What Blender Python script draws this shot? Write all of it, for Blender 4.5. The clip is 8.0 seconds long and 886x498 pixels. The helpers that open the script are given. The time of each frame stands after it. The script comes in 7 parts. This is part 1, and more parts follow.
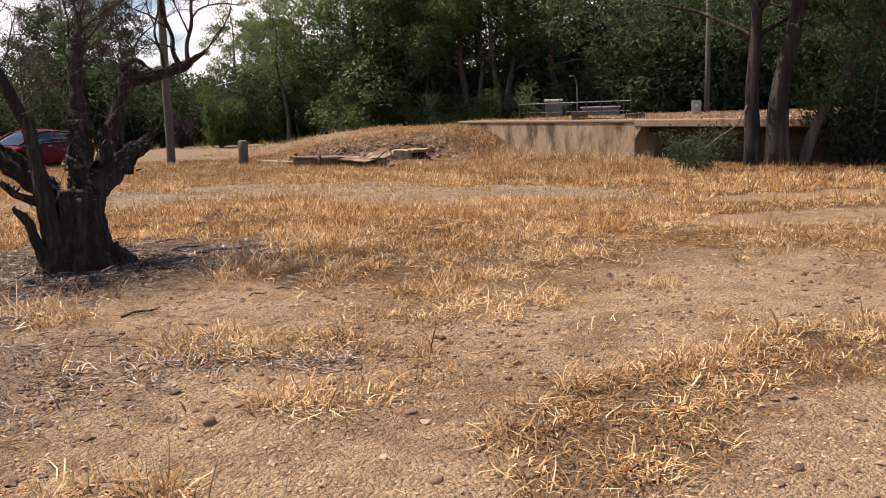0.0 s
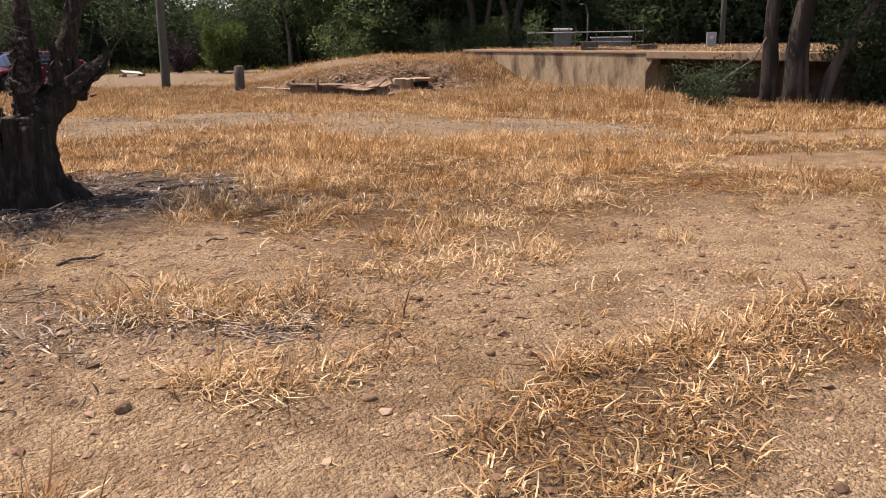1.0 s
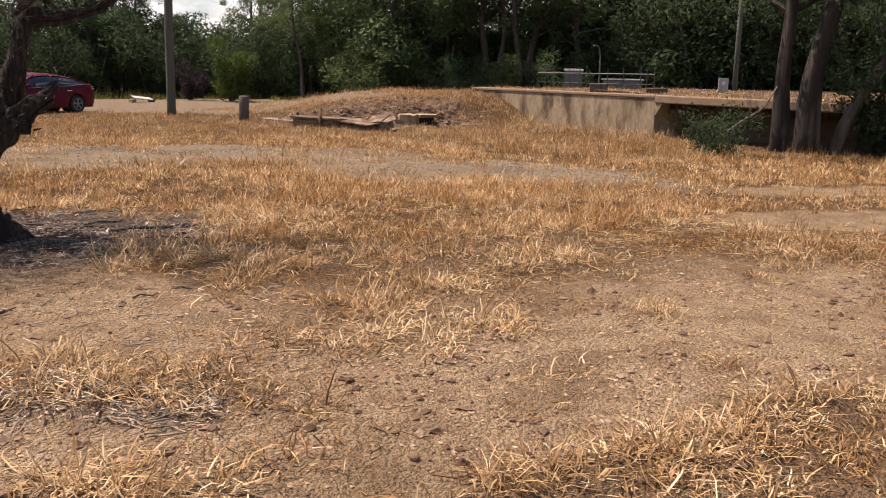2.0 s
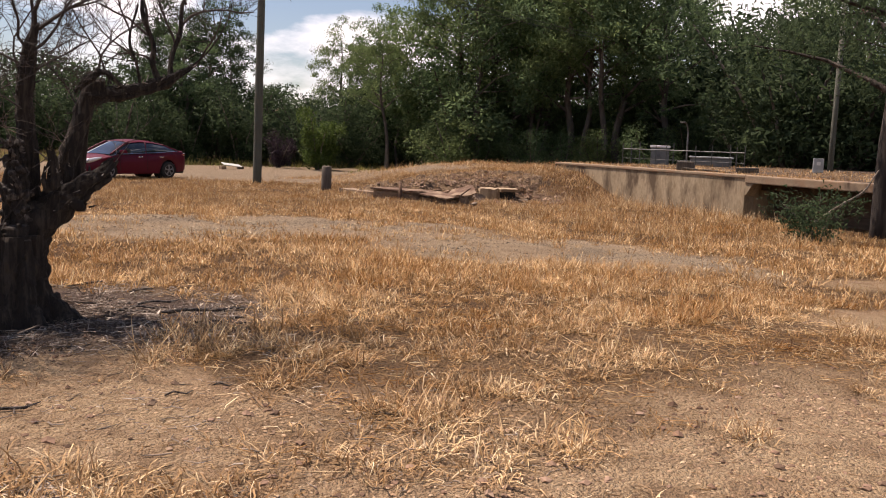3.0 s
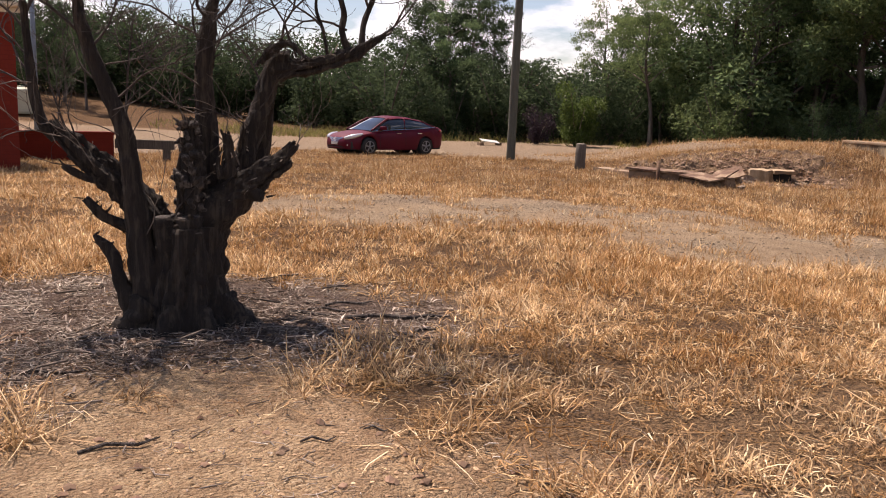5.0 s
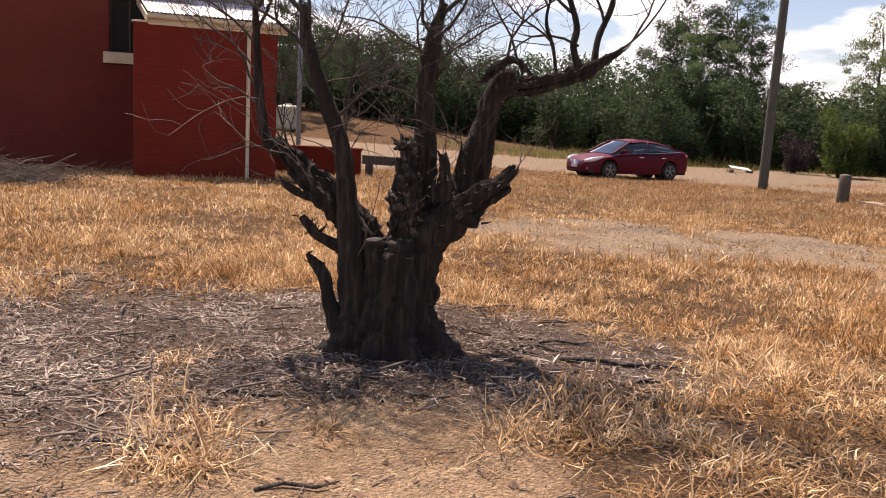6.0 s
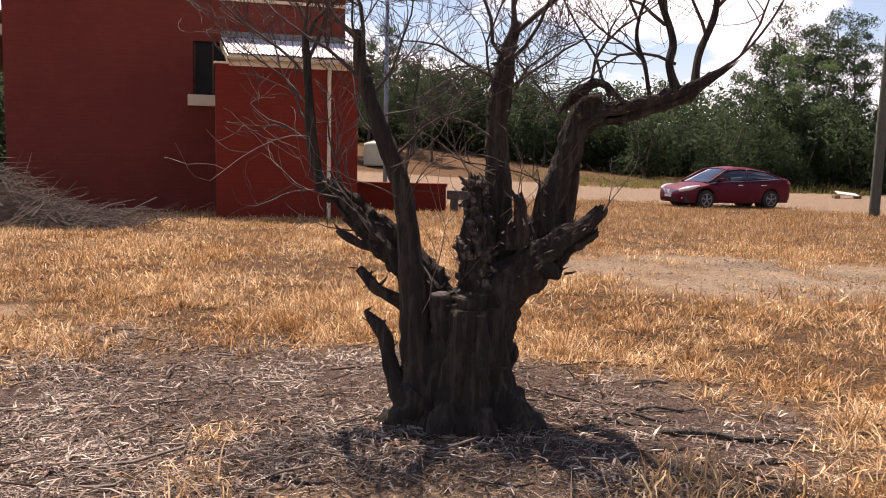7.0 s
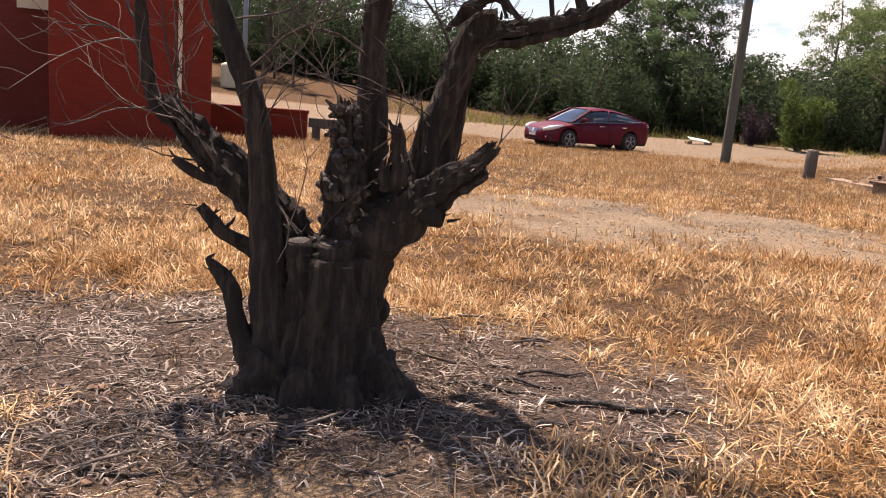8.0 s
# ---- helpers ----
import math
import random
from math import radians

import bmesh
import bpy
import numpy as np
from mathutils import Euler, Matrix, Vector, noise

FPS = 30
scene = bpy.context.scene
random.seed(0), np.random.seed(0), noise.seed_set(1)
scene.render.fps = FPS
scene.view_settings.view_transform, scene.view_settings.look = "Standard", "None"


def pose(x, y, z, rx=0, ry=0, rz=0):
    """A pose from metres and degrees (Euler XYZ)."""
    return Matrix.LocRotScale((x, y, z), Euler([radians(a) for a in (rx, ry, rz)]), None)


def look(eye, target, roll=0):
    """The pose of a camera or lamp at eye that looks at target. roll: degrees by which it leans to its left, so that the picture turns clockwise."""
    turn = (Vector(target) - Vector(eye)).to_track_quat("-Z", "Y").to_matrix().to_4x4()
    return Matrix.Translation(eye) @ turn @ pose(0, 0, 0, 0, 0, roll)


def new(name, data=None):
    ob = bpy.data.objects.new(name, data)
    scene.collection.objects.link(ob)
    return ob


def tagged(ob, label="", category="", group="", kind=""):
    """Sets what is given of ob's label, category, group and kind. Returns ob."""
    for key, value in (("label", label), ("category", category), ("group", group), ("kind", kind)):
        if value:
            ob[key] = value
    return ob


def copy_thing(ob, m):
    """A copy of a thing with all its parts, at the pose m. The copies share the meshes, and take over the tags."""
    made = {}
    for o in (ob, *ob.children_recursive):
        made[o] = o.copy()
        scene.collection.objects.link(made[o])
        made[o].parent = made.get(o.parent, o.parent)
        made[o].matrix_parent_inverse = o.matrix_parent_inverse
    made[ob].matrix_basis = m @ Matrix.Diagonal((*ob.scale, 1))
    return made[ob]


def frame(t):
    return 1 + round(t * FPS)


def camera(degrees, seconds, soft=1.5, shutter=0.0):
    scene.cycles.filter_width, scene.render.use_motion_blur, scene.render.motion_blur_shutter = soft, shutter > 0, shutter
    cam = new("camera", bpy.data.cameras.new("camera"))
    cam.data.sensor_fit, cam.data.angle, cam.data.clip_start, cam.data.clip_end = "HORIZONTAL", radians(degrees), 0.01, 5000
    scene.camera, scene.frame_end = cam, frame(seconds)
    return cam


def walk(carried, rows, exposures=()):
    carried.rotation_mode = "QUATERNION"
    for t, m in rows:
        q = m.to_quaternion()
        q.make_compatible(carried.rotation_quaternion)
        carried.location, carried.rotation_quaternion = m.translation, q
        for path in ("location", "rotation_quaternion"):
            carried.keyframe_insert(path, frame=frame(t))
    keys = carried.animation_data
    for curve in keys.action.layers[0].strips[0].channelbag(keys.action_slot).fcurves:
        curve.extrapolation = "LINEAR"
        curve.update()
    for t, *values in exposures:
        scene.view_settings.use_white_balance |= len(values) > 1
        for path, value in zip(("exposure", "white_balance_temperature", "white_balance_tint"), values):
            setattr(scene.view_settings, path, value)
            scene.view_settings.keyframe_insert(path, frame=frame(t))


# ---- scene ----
cam = camera(53.4, 8.0, soft=1.0)
PATH = [
    (0, (0.074, 0.017, 1.393), (1.135, 1.682, 1.076), -1.9),
    (0.2, (0.191, 0.085, 1.401), (1.2, 1.777, 1.056), -2.4),
    (0.5, (0.333, 0.245, 1.373), (1.296, 1.947, 0.953), -3.0),
    (0.8, (0.518, 0.474, 1.346), (1.51, 2.148, 0.886), -1.8),
    (1, (0.603, 0.579, 1.355), (1.635, 2.226, 0.885), -0.9),
    (1.2, (0.669, 0.652, 1.371), (1.734, 2.279, 0.903), -0.5),
    (2.3, (1.369, 1.019, 1.446), (2.382, 2.709, 1.101), 1.2),
    (2.5, (1.428, 1.103, 1.477), (2.485, 2.776, 1.19), 1.8),
    (2.7, (1.497, 1.189, 1.496), (2.534, 2.881, 1.241), 2.0),
    (3, (1.566, 1.316, 1.502), (2.432, 3.102, 1.256), 2.1),
    (3.2, (1.669, 1.433, 1.517), (2.439, 3.264, 1.282), 2.0),
    (3.5, (1.806, 1.524, 1.537), (2.519, 3.38, 1.326), 1.1),
    (3.7, (1.889, 1.622, 1.511), (2.596, 3.481, 1.295), 0.6),
    (4, (1.956, 1.771, 1.496), (2.625, 3.641, 1.263), 0.4),
    (4.2, (1.977, 1.91, 1.505), (2.593, 3.795, 1.251), 1.0),
    (5.3, (2.399, 2.53, 1.538), (2.568, 4.495, 1.204), 1.9),
    (5.5, (2.443, 2.588, 1.535), (2.517, 4.558, 1.196), 2.1),
    (5.8, (2.438, 2.771, 1.53), (2.338, 4.741, 1.2), 2.5),
    (6, (2.401, 2.91, 1.541), (2.172, 4.875, 1.246), 2.9),
    (6.2, (2.365, 3.023, 1.553), (2.012, 4.975, 1.299), 3.1),
    (6.5, (2.341, 3.214, 1.551), (1.853, 5.142, 1.334), 2.8),
    (6.7, (2.341, 3.379, 1.548), (1.835, 5.302, 1.335), 2.2),
    (7, (2.386, 3.629, 1.556), (1.95, 5.567, 1.327), 1.2),
    (7.2, (2.393, 3.756, 1.55), (2.046, 5.707, 1.28), 0.8),
    (7.5, (2.364, 3.935, 1.535), (2.16, 5.895, 1.194), 1.8),
    (7.7, (2.312, 4.082, 1.52), (2.179, 6.044, 1.154), 2.9),
    (8, (2.225, 4.31, 1.514), (2.113, 6.272, 1.147), 4.4),
]
walk(cam, [(t, look(eye, target, roll)) for t, eye, target, roll in PATH],
     exposures=[(0.0, 0.66, 7120, 23), (1.0, 0.68, 7120, 23), (2.5, 0.52, 7170, 24), (4.0, 0.58, 7200, 25), (5.5, 0.80, 7250, 27.5), (6.5, 0.90, 7250, 28.5), (7.2, 0.97, 7250, 29), (8.0, 1.12, 7250, 27.5)])

# ---------------------------------------------------------------- sky and sun
SUN = Vector((-0.27, 0.40, 1.0)).normalized()
world = bpy.data.worlds.new("world")
scene.world = world
world.use_nodes = True
wn, wl = world.node_tree.nodes, world.node_tree.links
sky = wn.new("ShaderNodeTexSky")
sky.sky_type, sky.sun_disc = "NISHITA", False
sky.air_density, sky.dust_density, sky.ozone_density = 1.0, 0.4, 3.0
sky.sun_elevation = math.asin(SUN.z)
sky.sun_rotation = math.atan2(SUN.x, SUN.y)
wc = wn.new("ShaderNodeTexCoord")
wmap = wn.new("ShaderNodeMapping")
wmap.inputs["Scale"].default_value = (1.0, 1.0, 2.6)
wl.new(wc.outputs["Generated"], wmap.inputs["Vector"])
cloud = wn.new("ShaderNodeTexNoise")
cloud.inputs["Scale"].default_value, cloud.inputs["Detail"].default_value = 3.1, 7.0
cloud.inputs["Roughness"].default_value = 0.55
wl.new(wmap.outputs["Vector"], cloud.inputs["Vector"])
cr = wn.new("ShaderNodeValToRGB")
cr.color_ramp.elements[0].position, cr.color_ramp.elements[1].position = 0.42, 0.52
cr.color_ramp.elements[0].color, cr.color_ramp.elements[1].color = (0, 0, 0, 1), (0.95, 0.95, 0.95, 1)
wz = wn.new("ShaderNodeSeparateXYZ")
wl.new(wc.outputs["Generated"], wz.inputs[0])
thin = wn.new("ShaderNodeMath")   # broken cloud looks denser towards the horizon
thin.operation = "MULTIPLY_ADD"
wl.new(wz.outputs["Z"], thin.inputs[0])
thin.inputs[1].default_value = -0.24
wl.new(cloud.outputs["Fac"], thin.inputs[2])
wl.new(thin.outputs[0], cr.inputs["Fac"])
mixw = wn.new("ShaderNodeMix")
mixw.data_type = "RGBA"
wl.new(cr.outputs["Color"], mixw.inputs["Factor"])
wl.new(sky.outputs["Color"], mixw.inputs["A"])
mixw.inputs["B"].default_value = (13.2, 13.5, 13.9, 1)
bg = wn["Background"]
bg.inputs["Strength"].default_value = 0.074
wl.new(mixw.outputs["Result"], bg.inputs["Color"])

sun_lamp = bpy.data.lights.new("sun", "SUN")
sun_lamp.energy, sun_lamp.angle, sun_lamp.color = 5.0, radians(0.55), (1.0, 0.93, 0.82)
sun_ob = new("sun", sun_lamp)
sun_ob.matrix_world = look(SUN * 60, (0, 0, 0))

# ---------------------------------------------------------------- materials


def nodes_of(name):
    m = bpy.data.materials.new(name)
    m.use_nodes = True
    return m, m.node_tree.nodes, m.node_tree.links, m.node_tree.nodes["Principled BSDF"]


def ramp(n, l, fac, stops):
    r = n.new("ShaderNodeValToRGB")
    els = r.color_ramp.elements
    while len(els) < len(stops):
        els.new(0.5)
    for e, (p, c) in zip(els, stops):
        e.position, e.color = p, (*c, 1)
    l.new(fac, r.inputs["Fac"])
    return r.outputs["Color"]


def noise_tex(n, l, vec, scale, detail=4.0, rough=0.6):
    t = n.new("ShaderNodeTexNoise")
    t.inputs["Scale"].default_value, t.inputs["Detail"].default_value = scale, detail
    t.inputs["Roughness"].default_value = rough
    if vec is not None:
        l.new(vec, t.inputs["Vector"])
    return t.outputs["Fac"]


def mix(n, l, fac, a, b, blend="MIX"):
    m = n.new("ShaderNodeMix")
    m.data_type, m.blend_type = "RGBA", blend
    for key, v in (("Factor", fac), ("A", a), ("B", b)):
        if isinstance(v, (int, float)):
            m.inputs[key].default_value = v
        elif isinstance(v, tuple):
            m.inputs[key].default_value = (*v, 1)
        else:
            l.new(v, m.inputs[key])
    return m.outputs["Result"]


def bump(n, l, bsdf, height, strength, distance=0.02):
    b = n.new("ShaderNodeBump")
    b.inputs["Strength"].default_value, b.inputs["Distance"].default_value = strength, distance
    l.new(height, b.inputs["Height"])
    l.new(b.outputs["Normal"], bsdf.inputs["Normal"])


def place(n, l, scale=(1, 1, 1)):
    c = n.new("ShaderNodeTexCoord")
    m = n.new("ShaderNodeMapping")
    m.inputs["Scale"].default_value = scale
    l.new(c.outputs["Object"], m.inputs["Vector"])
    return m.outputs["Vector"]


def surface(name, dark, light, scale=6.0, rough=0.85, metal=0.0, relief=0.3, stretch=(1, 1, 1), stain=None, stain_scale=0.8, dist=0.02, coat=0.0):
    """Two-scale noise between two colours, optional stains, fine relief."""
    m, n, l, b = nodes_of(name)
    v = place(n, l, stretch)
    f1, f2 = noise_tex(n, l, v, scale, 6), noise_tex(n, l, v, scale * 7, 3)
    c = ramp(n, l, f1, [(0.3, dark), (0.7, light)])
    c = mix(n, l, 0.35, c, ramp(n, l, f2, [(0.3, dark), (0.7, light)]))
    if stain:
        s = ramp(n, l, noise_tex(n, l, v, stain_scale, 5), [(0.48, (0, 0, 0)), (0.62, (1, 1, 1))])
        c = mix(n, l, s, c, stain)
    l.new(c, b.inputs["Base Color"])
    b.inputs["Roughness"].default_value, b.inputs["Metallic"].default_value = rough, metal
    b.inputs["Coat Weight"].default_value = coat
    if relief:
        bump(n, l, b, f2, relief, dist)
    return m


def blade_material(name, stops, through_light=0.3, rough=0.7, patch=4.5, blot=0.75):
    """Thin leaves and straw: colour by island, some light passing through."""
    m, n, l, b = nodes_of(name)
    g = n.new("ShaderNodeNewGeometry")
    c = ramp(n, l, g.outputs["Random Per Island"], stops)
    p = n.new("ShaderNodeTexNoise")
    p.inputs["Scale"].default_value, p.inputs["Detail"].default_value = 0.9, 4.0
    l.new(g.outputs["Position"], p.inputs["Vector"])
    c = mix(n, l, 0.30, c, ramp(n, l, p.outputs["Fac"], [(0.35, stops[0][1]), (0.65, stops[-1][1])]))
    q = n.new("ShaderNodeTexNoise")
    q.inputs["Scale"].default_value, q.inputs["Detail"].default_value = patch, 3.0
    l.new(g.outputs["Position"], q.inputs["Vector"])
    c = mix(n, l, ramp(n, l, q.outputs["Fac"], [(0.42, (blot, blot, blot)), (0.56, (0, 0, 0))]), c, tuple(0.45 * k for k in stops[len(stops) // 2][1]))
    l.new(c, b.inputs["Base Color"])
    b.inputs["Roughness"].default_value = rough
    b.inputs["Specular IOR Level"].default_value = 0.15
    t = n.new("ShaderNodeBsdfTranslucent")
    l.new(c, t.inputs["Color"])
    x = n.new("ShaderNodeMixShader")
    x.inputs[0].default_value = through_light
    l.new(b.outputs[0], x.inputs[1])
    l.new(t.outputs[0], x.inputs[2])
    l.new(x.outputs[0], n["Material Output"].inputs["Surface"])
    return m


def ground_material():
    m, n, l, b = nodes_of("ground")
    c = n.new("ShaderNodeTexCoord")
    v = c.outputs["Object"]
    z = n.new("ShaderNodeVertexColor")
    z.layer_name = "zone"
    sep = n.new("ShaderNodeSeparateColor")
    l.new(z.outputs["Color"], sep.inputs["Color"])
    big, mid = noise_tex(n, l, v, 0.5, 5), noise_tex(n, l, v, 3.5, 6)
    lump = noise_tex(n, l, v, 13, 4, 0.65)
    fine, grit = noise_tex(n, l, v, 38, 5, 0.7), noise_tex(n, l, v, 160, 3, 0.7)
    warp = n.new("ShaderNodeVectorMath")
    warp.operation = "MULTIPLY_ADD"
    l.new(noise_tex(n, l, v, 30, 2), warp.inputs[0])
    warp.inputs[1].default_value = (0.02, 0.02, 0.02)
    l.new(v, warp.inputs[2])
    grains, tones = [], ((0.0, (0.13, 0.080, 0.047)), (0.2, (0.36, 0.236, 0.134)), (0.5, (0.54, 0.378, 0.222)), (0.85, (0.64, 0.468, 0.285)), (1.0, (0.75, 0.60, 0.42)))
    for sc in (48.0, 115.0):   # crumbs and grains of sandy soil, each of its own tone
        vo = n.new("ShaderNodeTexVoronoi")
        vo.inputs["Scale"].default_value = sc
        l.new(warp.outputs[0], vo.inputs["Vector"])
        vc = n.new("ShaderNodeSeparateColor")
        l.new(vo.outputs["Color"], vc.inputs["Color"])
        grains.append((vo.outputs["Distance"], ramp(n, l, vc.outputs["Red"], tones)))
    dirt = mix(n, l, 0.55, grains[0][1], grains[1][1])
    dirt = mix(n, l, ramp(n, l, lump, [(0.42, (0, 0, 0)), (0.60, (0.8, 0.8, 0.8))]), dirt, mix(n, l, ramp(n, l, grit, [(0.35, (0, 0, 0)), (0.7, (1, 1, 1))]), (0.43, 0.297, 0.178), (0.66, 0.485, 0.30)))
    dirt = mix(n, l, ramp(n, l, mid, [(0.40, (0.6, 0.6, 0.6)), (0.53, (0, 0, 0))]), dirt, (0.30, 0.194, 0.114))
    dirt = mix(n, l, ramp(n, l, big, [(0.48, (0, 0, 0)), (0.66, (0.35, 0.35, 0.35))]), dirt, (0.40, 0.248, 0.145))
    dirt = mix(n, l, ramp(n, l, fine, [(0.34, (0.7, 0.7, 0.7)), (0.42, (0, 0, 0))]), dirt, (0.17, 0.10, 0.058))
    # dark soil under the grass, with the tufts' shade mixed into its colour
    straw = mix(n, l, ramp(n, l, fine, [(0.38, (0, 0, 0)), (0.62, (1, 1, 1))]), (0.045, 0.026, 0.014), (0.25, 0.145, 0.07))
    gravel = mix(n, l, ramp(n, l, grit, [(0.38, (0, 0, 0)), (0.62, (1, 1, 1))]), (0.16, 0.120, 0.080), (0.60, 0.47, 0.315))
    gravel = mix(n, l, ramp(n, l, noise_tex(n, l, v, 0.8, 4), [(0.46, (0, 0, 0)), (0.62, (0.6, 0.6, 0.6))]), gravel, mix(n, l, ramp(n, l, grit, [(0.38, (0, 0, 0)), (0.62, (1, 1, 1))]), (0.085, 0.064, 0.046), (0.36, 0.28, 0.195)))
    litter = mix(n, l, ramp(n, l, fine, [(0.36, (0, 0, 0)), (0.62, (1, 1, 1))]), (0.045, 0.031, 0.024), (0.25, 0.182, 0.140))
    litter = mix(n, l, ramp(n, l, lump, [(0.40, (0.7, 0.7, 0.7)), (0.56, (0, 0, 0))]), litter, (0.10, 0.067, 0.050))
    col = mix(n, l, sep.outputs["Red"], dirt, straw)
    col = mix(n, l, sep.outputs["Green"], col, gravel)
    col = mix(n, l, sep.outputs["Blue"], col, litter)
    al = mix(n, l, z.outputs["Alpha"], col, mix(n, l, mid, (0.25, 0.184, 0.122), (0.40, 0.305, 0.208)))
    l.new(al, b.inputs["Base Color"])
    b.inputs["Roughness"].default_value, b.inputs["Specular IOR Level"].default_value = 0.95, 0.15
    h = n.new("ShaderNodeMath")
    h.operation = "ADD"
    l.new(fine, h.inputs[0])
    l.new(lump, h.inputs[1])
    h2 = n.new("ShaderNodeMath")
    h2.operation = "MULTIPLY_ADD"
    l.new(grit, h2.inputs[0])
    h2.inputs[1].default_value = 0.35
    l.new(h.outputs[0], h2.inputs[2])
    h3 = h2
    for dist, k in ((grains[0][0], -0.75), (grains[1][0], -0.40)):
        hk = n.new("ShaderNodeMath")
        hk.operation = "MULTIPLY_ADD"
        l.new(dist, hk.inputs[0])
        hk.inputs[1].default_value = k
        l.new(h3.outputs[0], hk.inputs[2])
        h3 = hk
    bump(n, l, b, h3.outputs[0], 1.0, 0.05)
    return m


def brick_material(name, c1, c2, mortar):
    m, n, l, b = nodes_of(name)
    v = place(n, l)
    br = n.new("ShaderNodeTexBrick")
    br.inputs["Scale"].default_value = 1.0
    br.inputs["Brick Width"].default_value, br.inputs["Row Height"].default_value = 0.24, 0.086
    br.inputs["Mortar Size"].default_value, br.inputs["Mortar Smooth"].default_value = 0.006, 0.3
    for k, c in (("Color1", c1), ("Color2", c2), ("Mortar", mortar)):
        br.inputs[k].default_value = (*c, 1)
    sp = n.new("ShaderNodeSeparateXYZ")
    l.new(v, sp.inputs[0])
    ad = n.new("ShaderNodeMath")
    l.new(sp.outputs["X"], ad.inputs[0])
    l.new(sp.outputs["Y"], ad.inputs[1])
    cb = n.new("ShaderNodeCombineXYZ")
    l.new(ad.outputs[0], cb.inputs["X"])
    l.new(sp.outputs["Z"], cb.inputs["Y"])
    l.new(cb.outputs[0], br.inputs["Vector"])
    stain = noise_tex(n, l, v, 0.9, 6)
    c = mix(n, l, ramp(n, l, stain, [(0.4, (0, 0, 0)), (0.7, (0.5, 0.5, 0.5))]), br.outputs["Color"], tuple(0.6 * k for k in c1))
    c = mix(n, l, 0.25, c, ramp(n, l, noise_tex(n, l, v, 14, 4), [(0.3, c1), (0.7, c2)]))
    l.new(c, b.inputs["Base Color"])
    b.inputs["Roughness"].default_value, b.inputs["Specular IOR Level"].default_value = 0.75, 0.15
    inv = n.new("ShaderNodeMath")
    inv.operation = "SUBTRACT"
    inv.inputs[0].default_value = 1.0
    l.new(br.outputs["Fac"], inv.inputs[1])
    bump(n, l, b, inv.outputs[0], 0.3, 0.006)
    return m


M = {}
M["ground"] = ground_material()
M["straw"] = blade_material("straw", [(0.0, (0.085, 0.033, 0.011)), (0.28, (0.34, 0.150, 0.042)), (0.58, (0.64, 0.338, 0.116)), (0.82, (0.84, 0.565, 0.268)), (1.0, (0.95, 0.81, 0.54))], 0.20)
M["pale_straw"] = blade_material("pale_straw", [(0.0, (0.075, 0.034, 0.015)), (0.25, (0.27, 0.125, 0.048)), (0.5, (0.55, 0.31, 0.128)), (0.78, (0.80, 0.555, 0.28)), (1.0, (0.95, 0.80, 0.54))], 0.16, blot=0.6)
M["grey_straw"] = blade_material("grey_straw", [(0.0, (0.036, 0.024, 0.019)), (0.40, (0.155, 0.110, 0.085)), (0.75, (0.44, 0.36, 0.295)), (1.0, (0.76, 0.67, 0.56))], 0.06, 0.85, blot=0.5)
M["dead_stem"] = blade_material("dead_stem", [(0.0, (0.03, 0.018, 0.012)), (0.6, (0.085, 0.052, 0.035)), (1.0, (0.22, 0.16, 0.115))], 0.1, 0.85, blot=0.2)
M["clod"] = blade_material("clod", [(0.0, (0.19, 0.115, 0.07)), (0.3, (0.42, 0.275, 0.165)), (0.75, (0.54, 0.375, 0.23)), (1.0, (0.62, 0.46, 0.30))], 0.0, 0.95, blot=0.2)
M["gravel_stone"] = blade_material("gravel_stone", [(0.0, (0.07, 0.052, 0.038)), (0.5, (0.24, 0.18, 0.125)), (1.0, (0.56, 0.45, 0.32))], 0.0, 0.95, blot=0.2)
M["dark_clod"] = blade_material("dark_clod", [(0.0, (0.075, 0.045, 0.030)), (0.5, (0.17, 0.10, 0.066)), (0.8, (0.27, 0.165, 0.115)), (1.0, (0.45, 0.33, 0.235))], 0.0, 0.95, blot=0.2)
M["gum_leaf"] = blade_material("gum_leaf", [(0.0, (0.058, 0.096, 0.049)), (0.5, (0.112, 0.178, 0.083)), (1.0, (0.209, 0.295, 0.139))], 0.58, 0.7, blot=0.25)
# gum leaf at about half tone: shade of the backlit bush put into colour
M["shaded_leaf"] = blade_material("shaded_leaf", [(0.0, (0.027, 0.045, 0.024)), (0.5, (0.053, 0.084, 0.042)), (1.0, (0.094, 0.136, 0.066))], 0.48, 0.8, blot=0.3)
M["olive_leaf"] = blade_material("olive_leaf", [(0.0, (0.064, 0.096, 0.041)), (0.5, (0.124, 0.176, 0.071)), (1.0, (0.227, 0.296, 0.123))], 0.58, 0.7, blot=0.25)
M["fresh_leaf"] = blade_material("fresh_leaf", [(0.0, (0.05, 0.082, 0.020)), (0.5, (0.085, 0.138, 0.032)), (1.0, (0.135, 0.19, 0.05))], 0.35, 0.5)
M["purple_leaf"] = blade_material("purple_leaf", [(0.0, (0.028, 0.020, 0.026)), (1.0, (0.065, 0.045, 0.058))], 0.2, 0.6)
M["green_grass"] = blade_material("green_grass", [(0.0, (0.13, 0.15, 0.045)), (0.5, (0.24, 0.23, 0.075)), (1.0, (0.42, 0.34, 0.13))], 0.35)
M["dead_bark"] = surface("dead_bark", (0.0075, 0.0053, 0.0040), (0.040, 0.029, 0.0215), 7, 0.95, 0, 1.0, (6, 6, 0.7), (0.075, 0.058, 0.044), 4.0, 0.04)
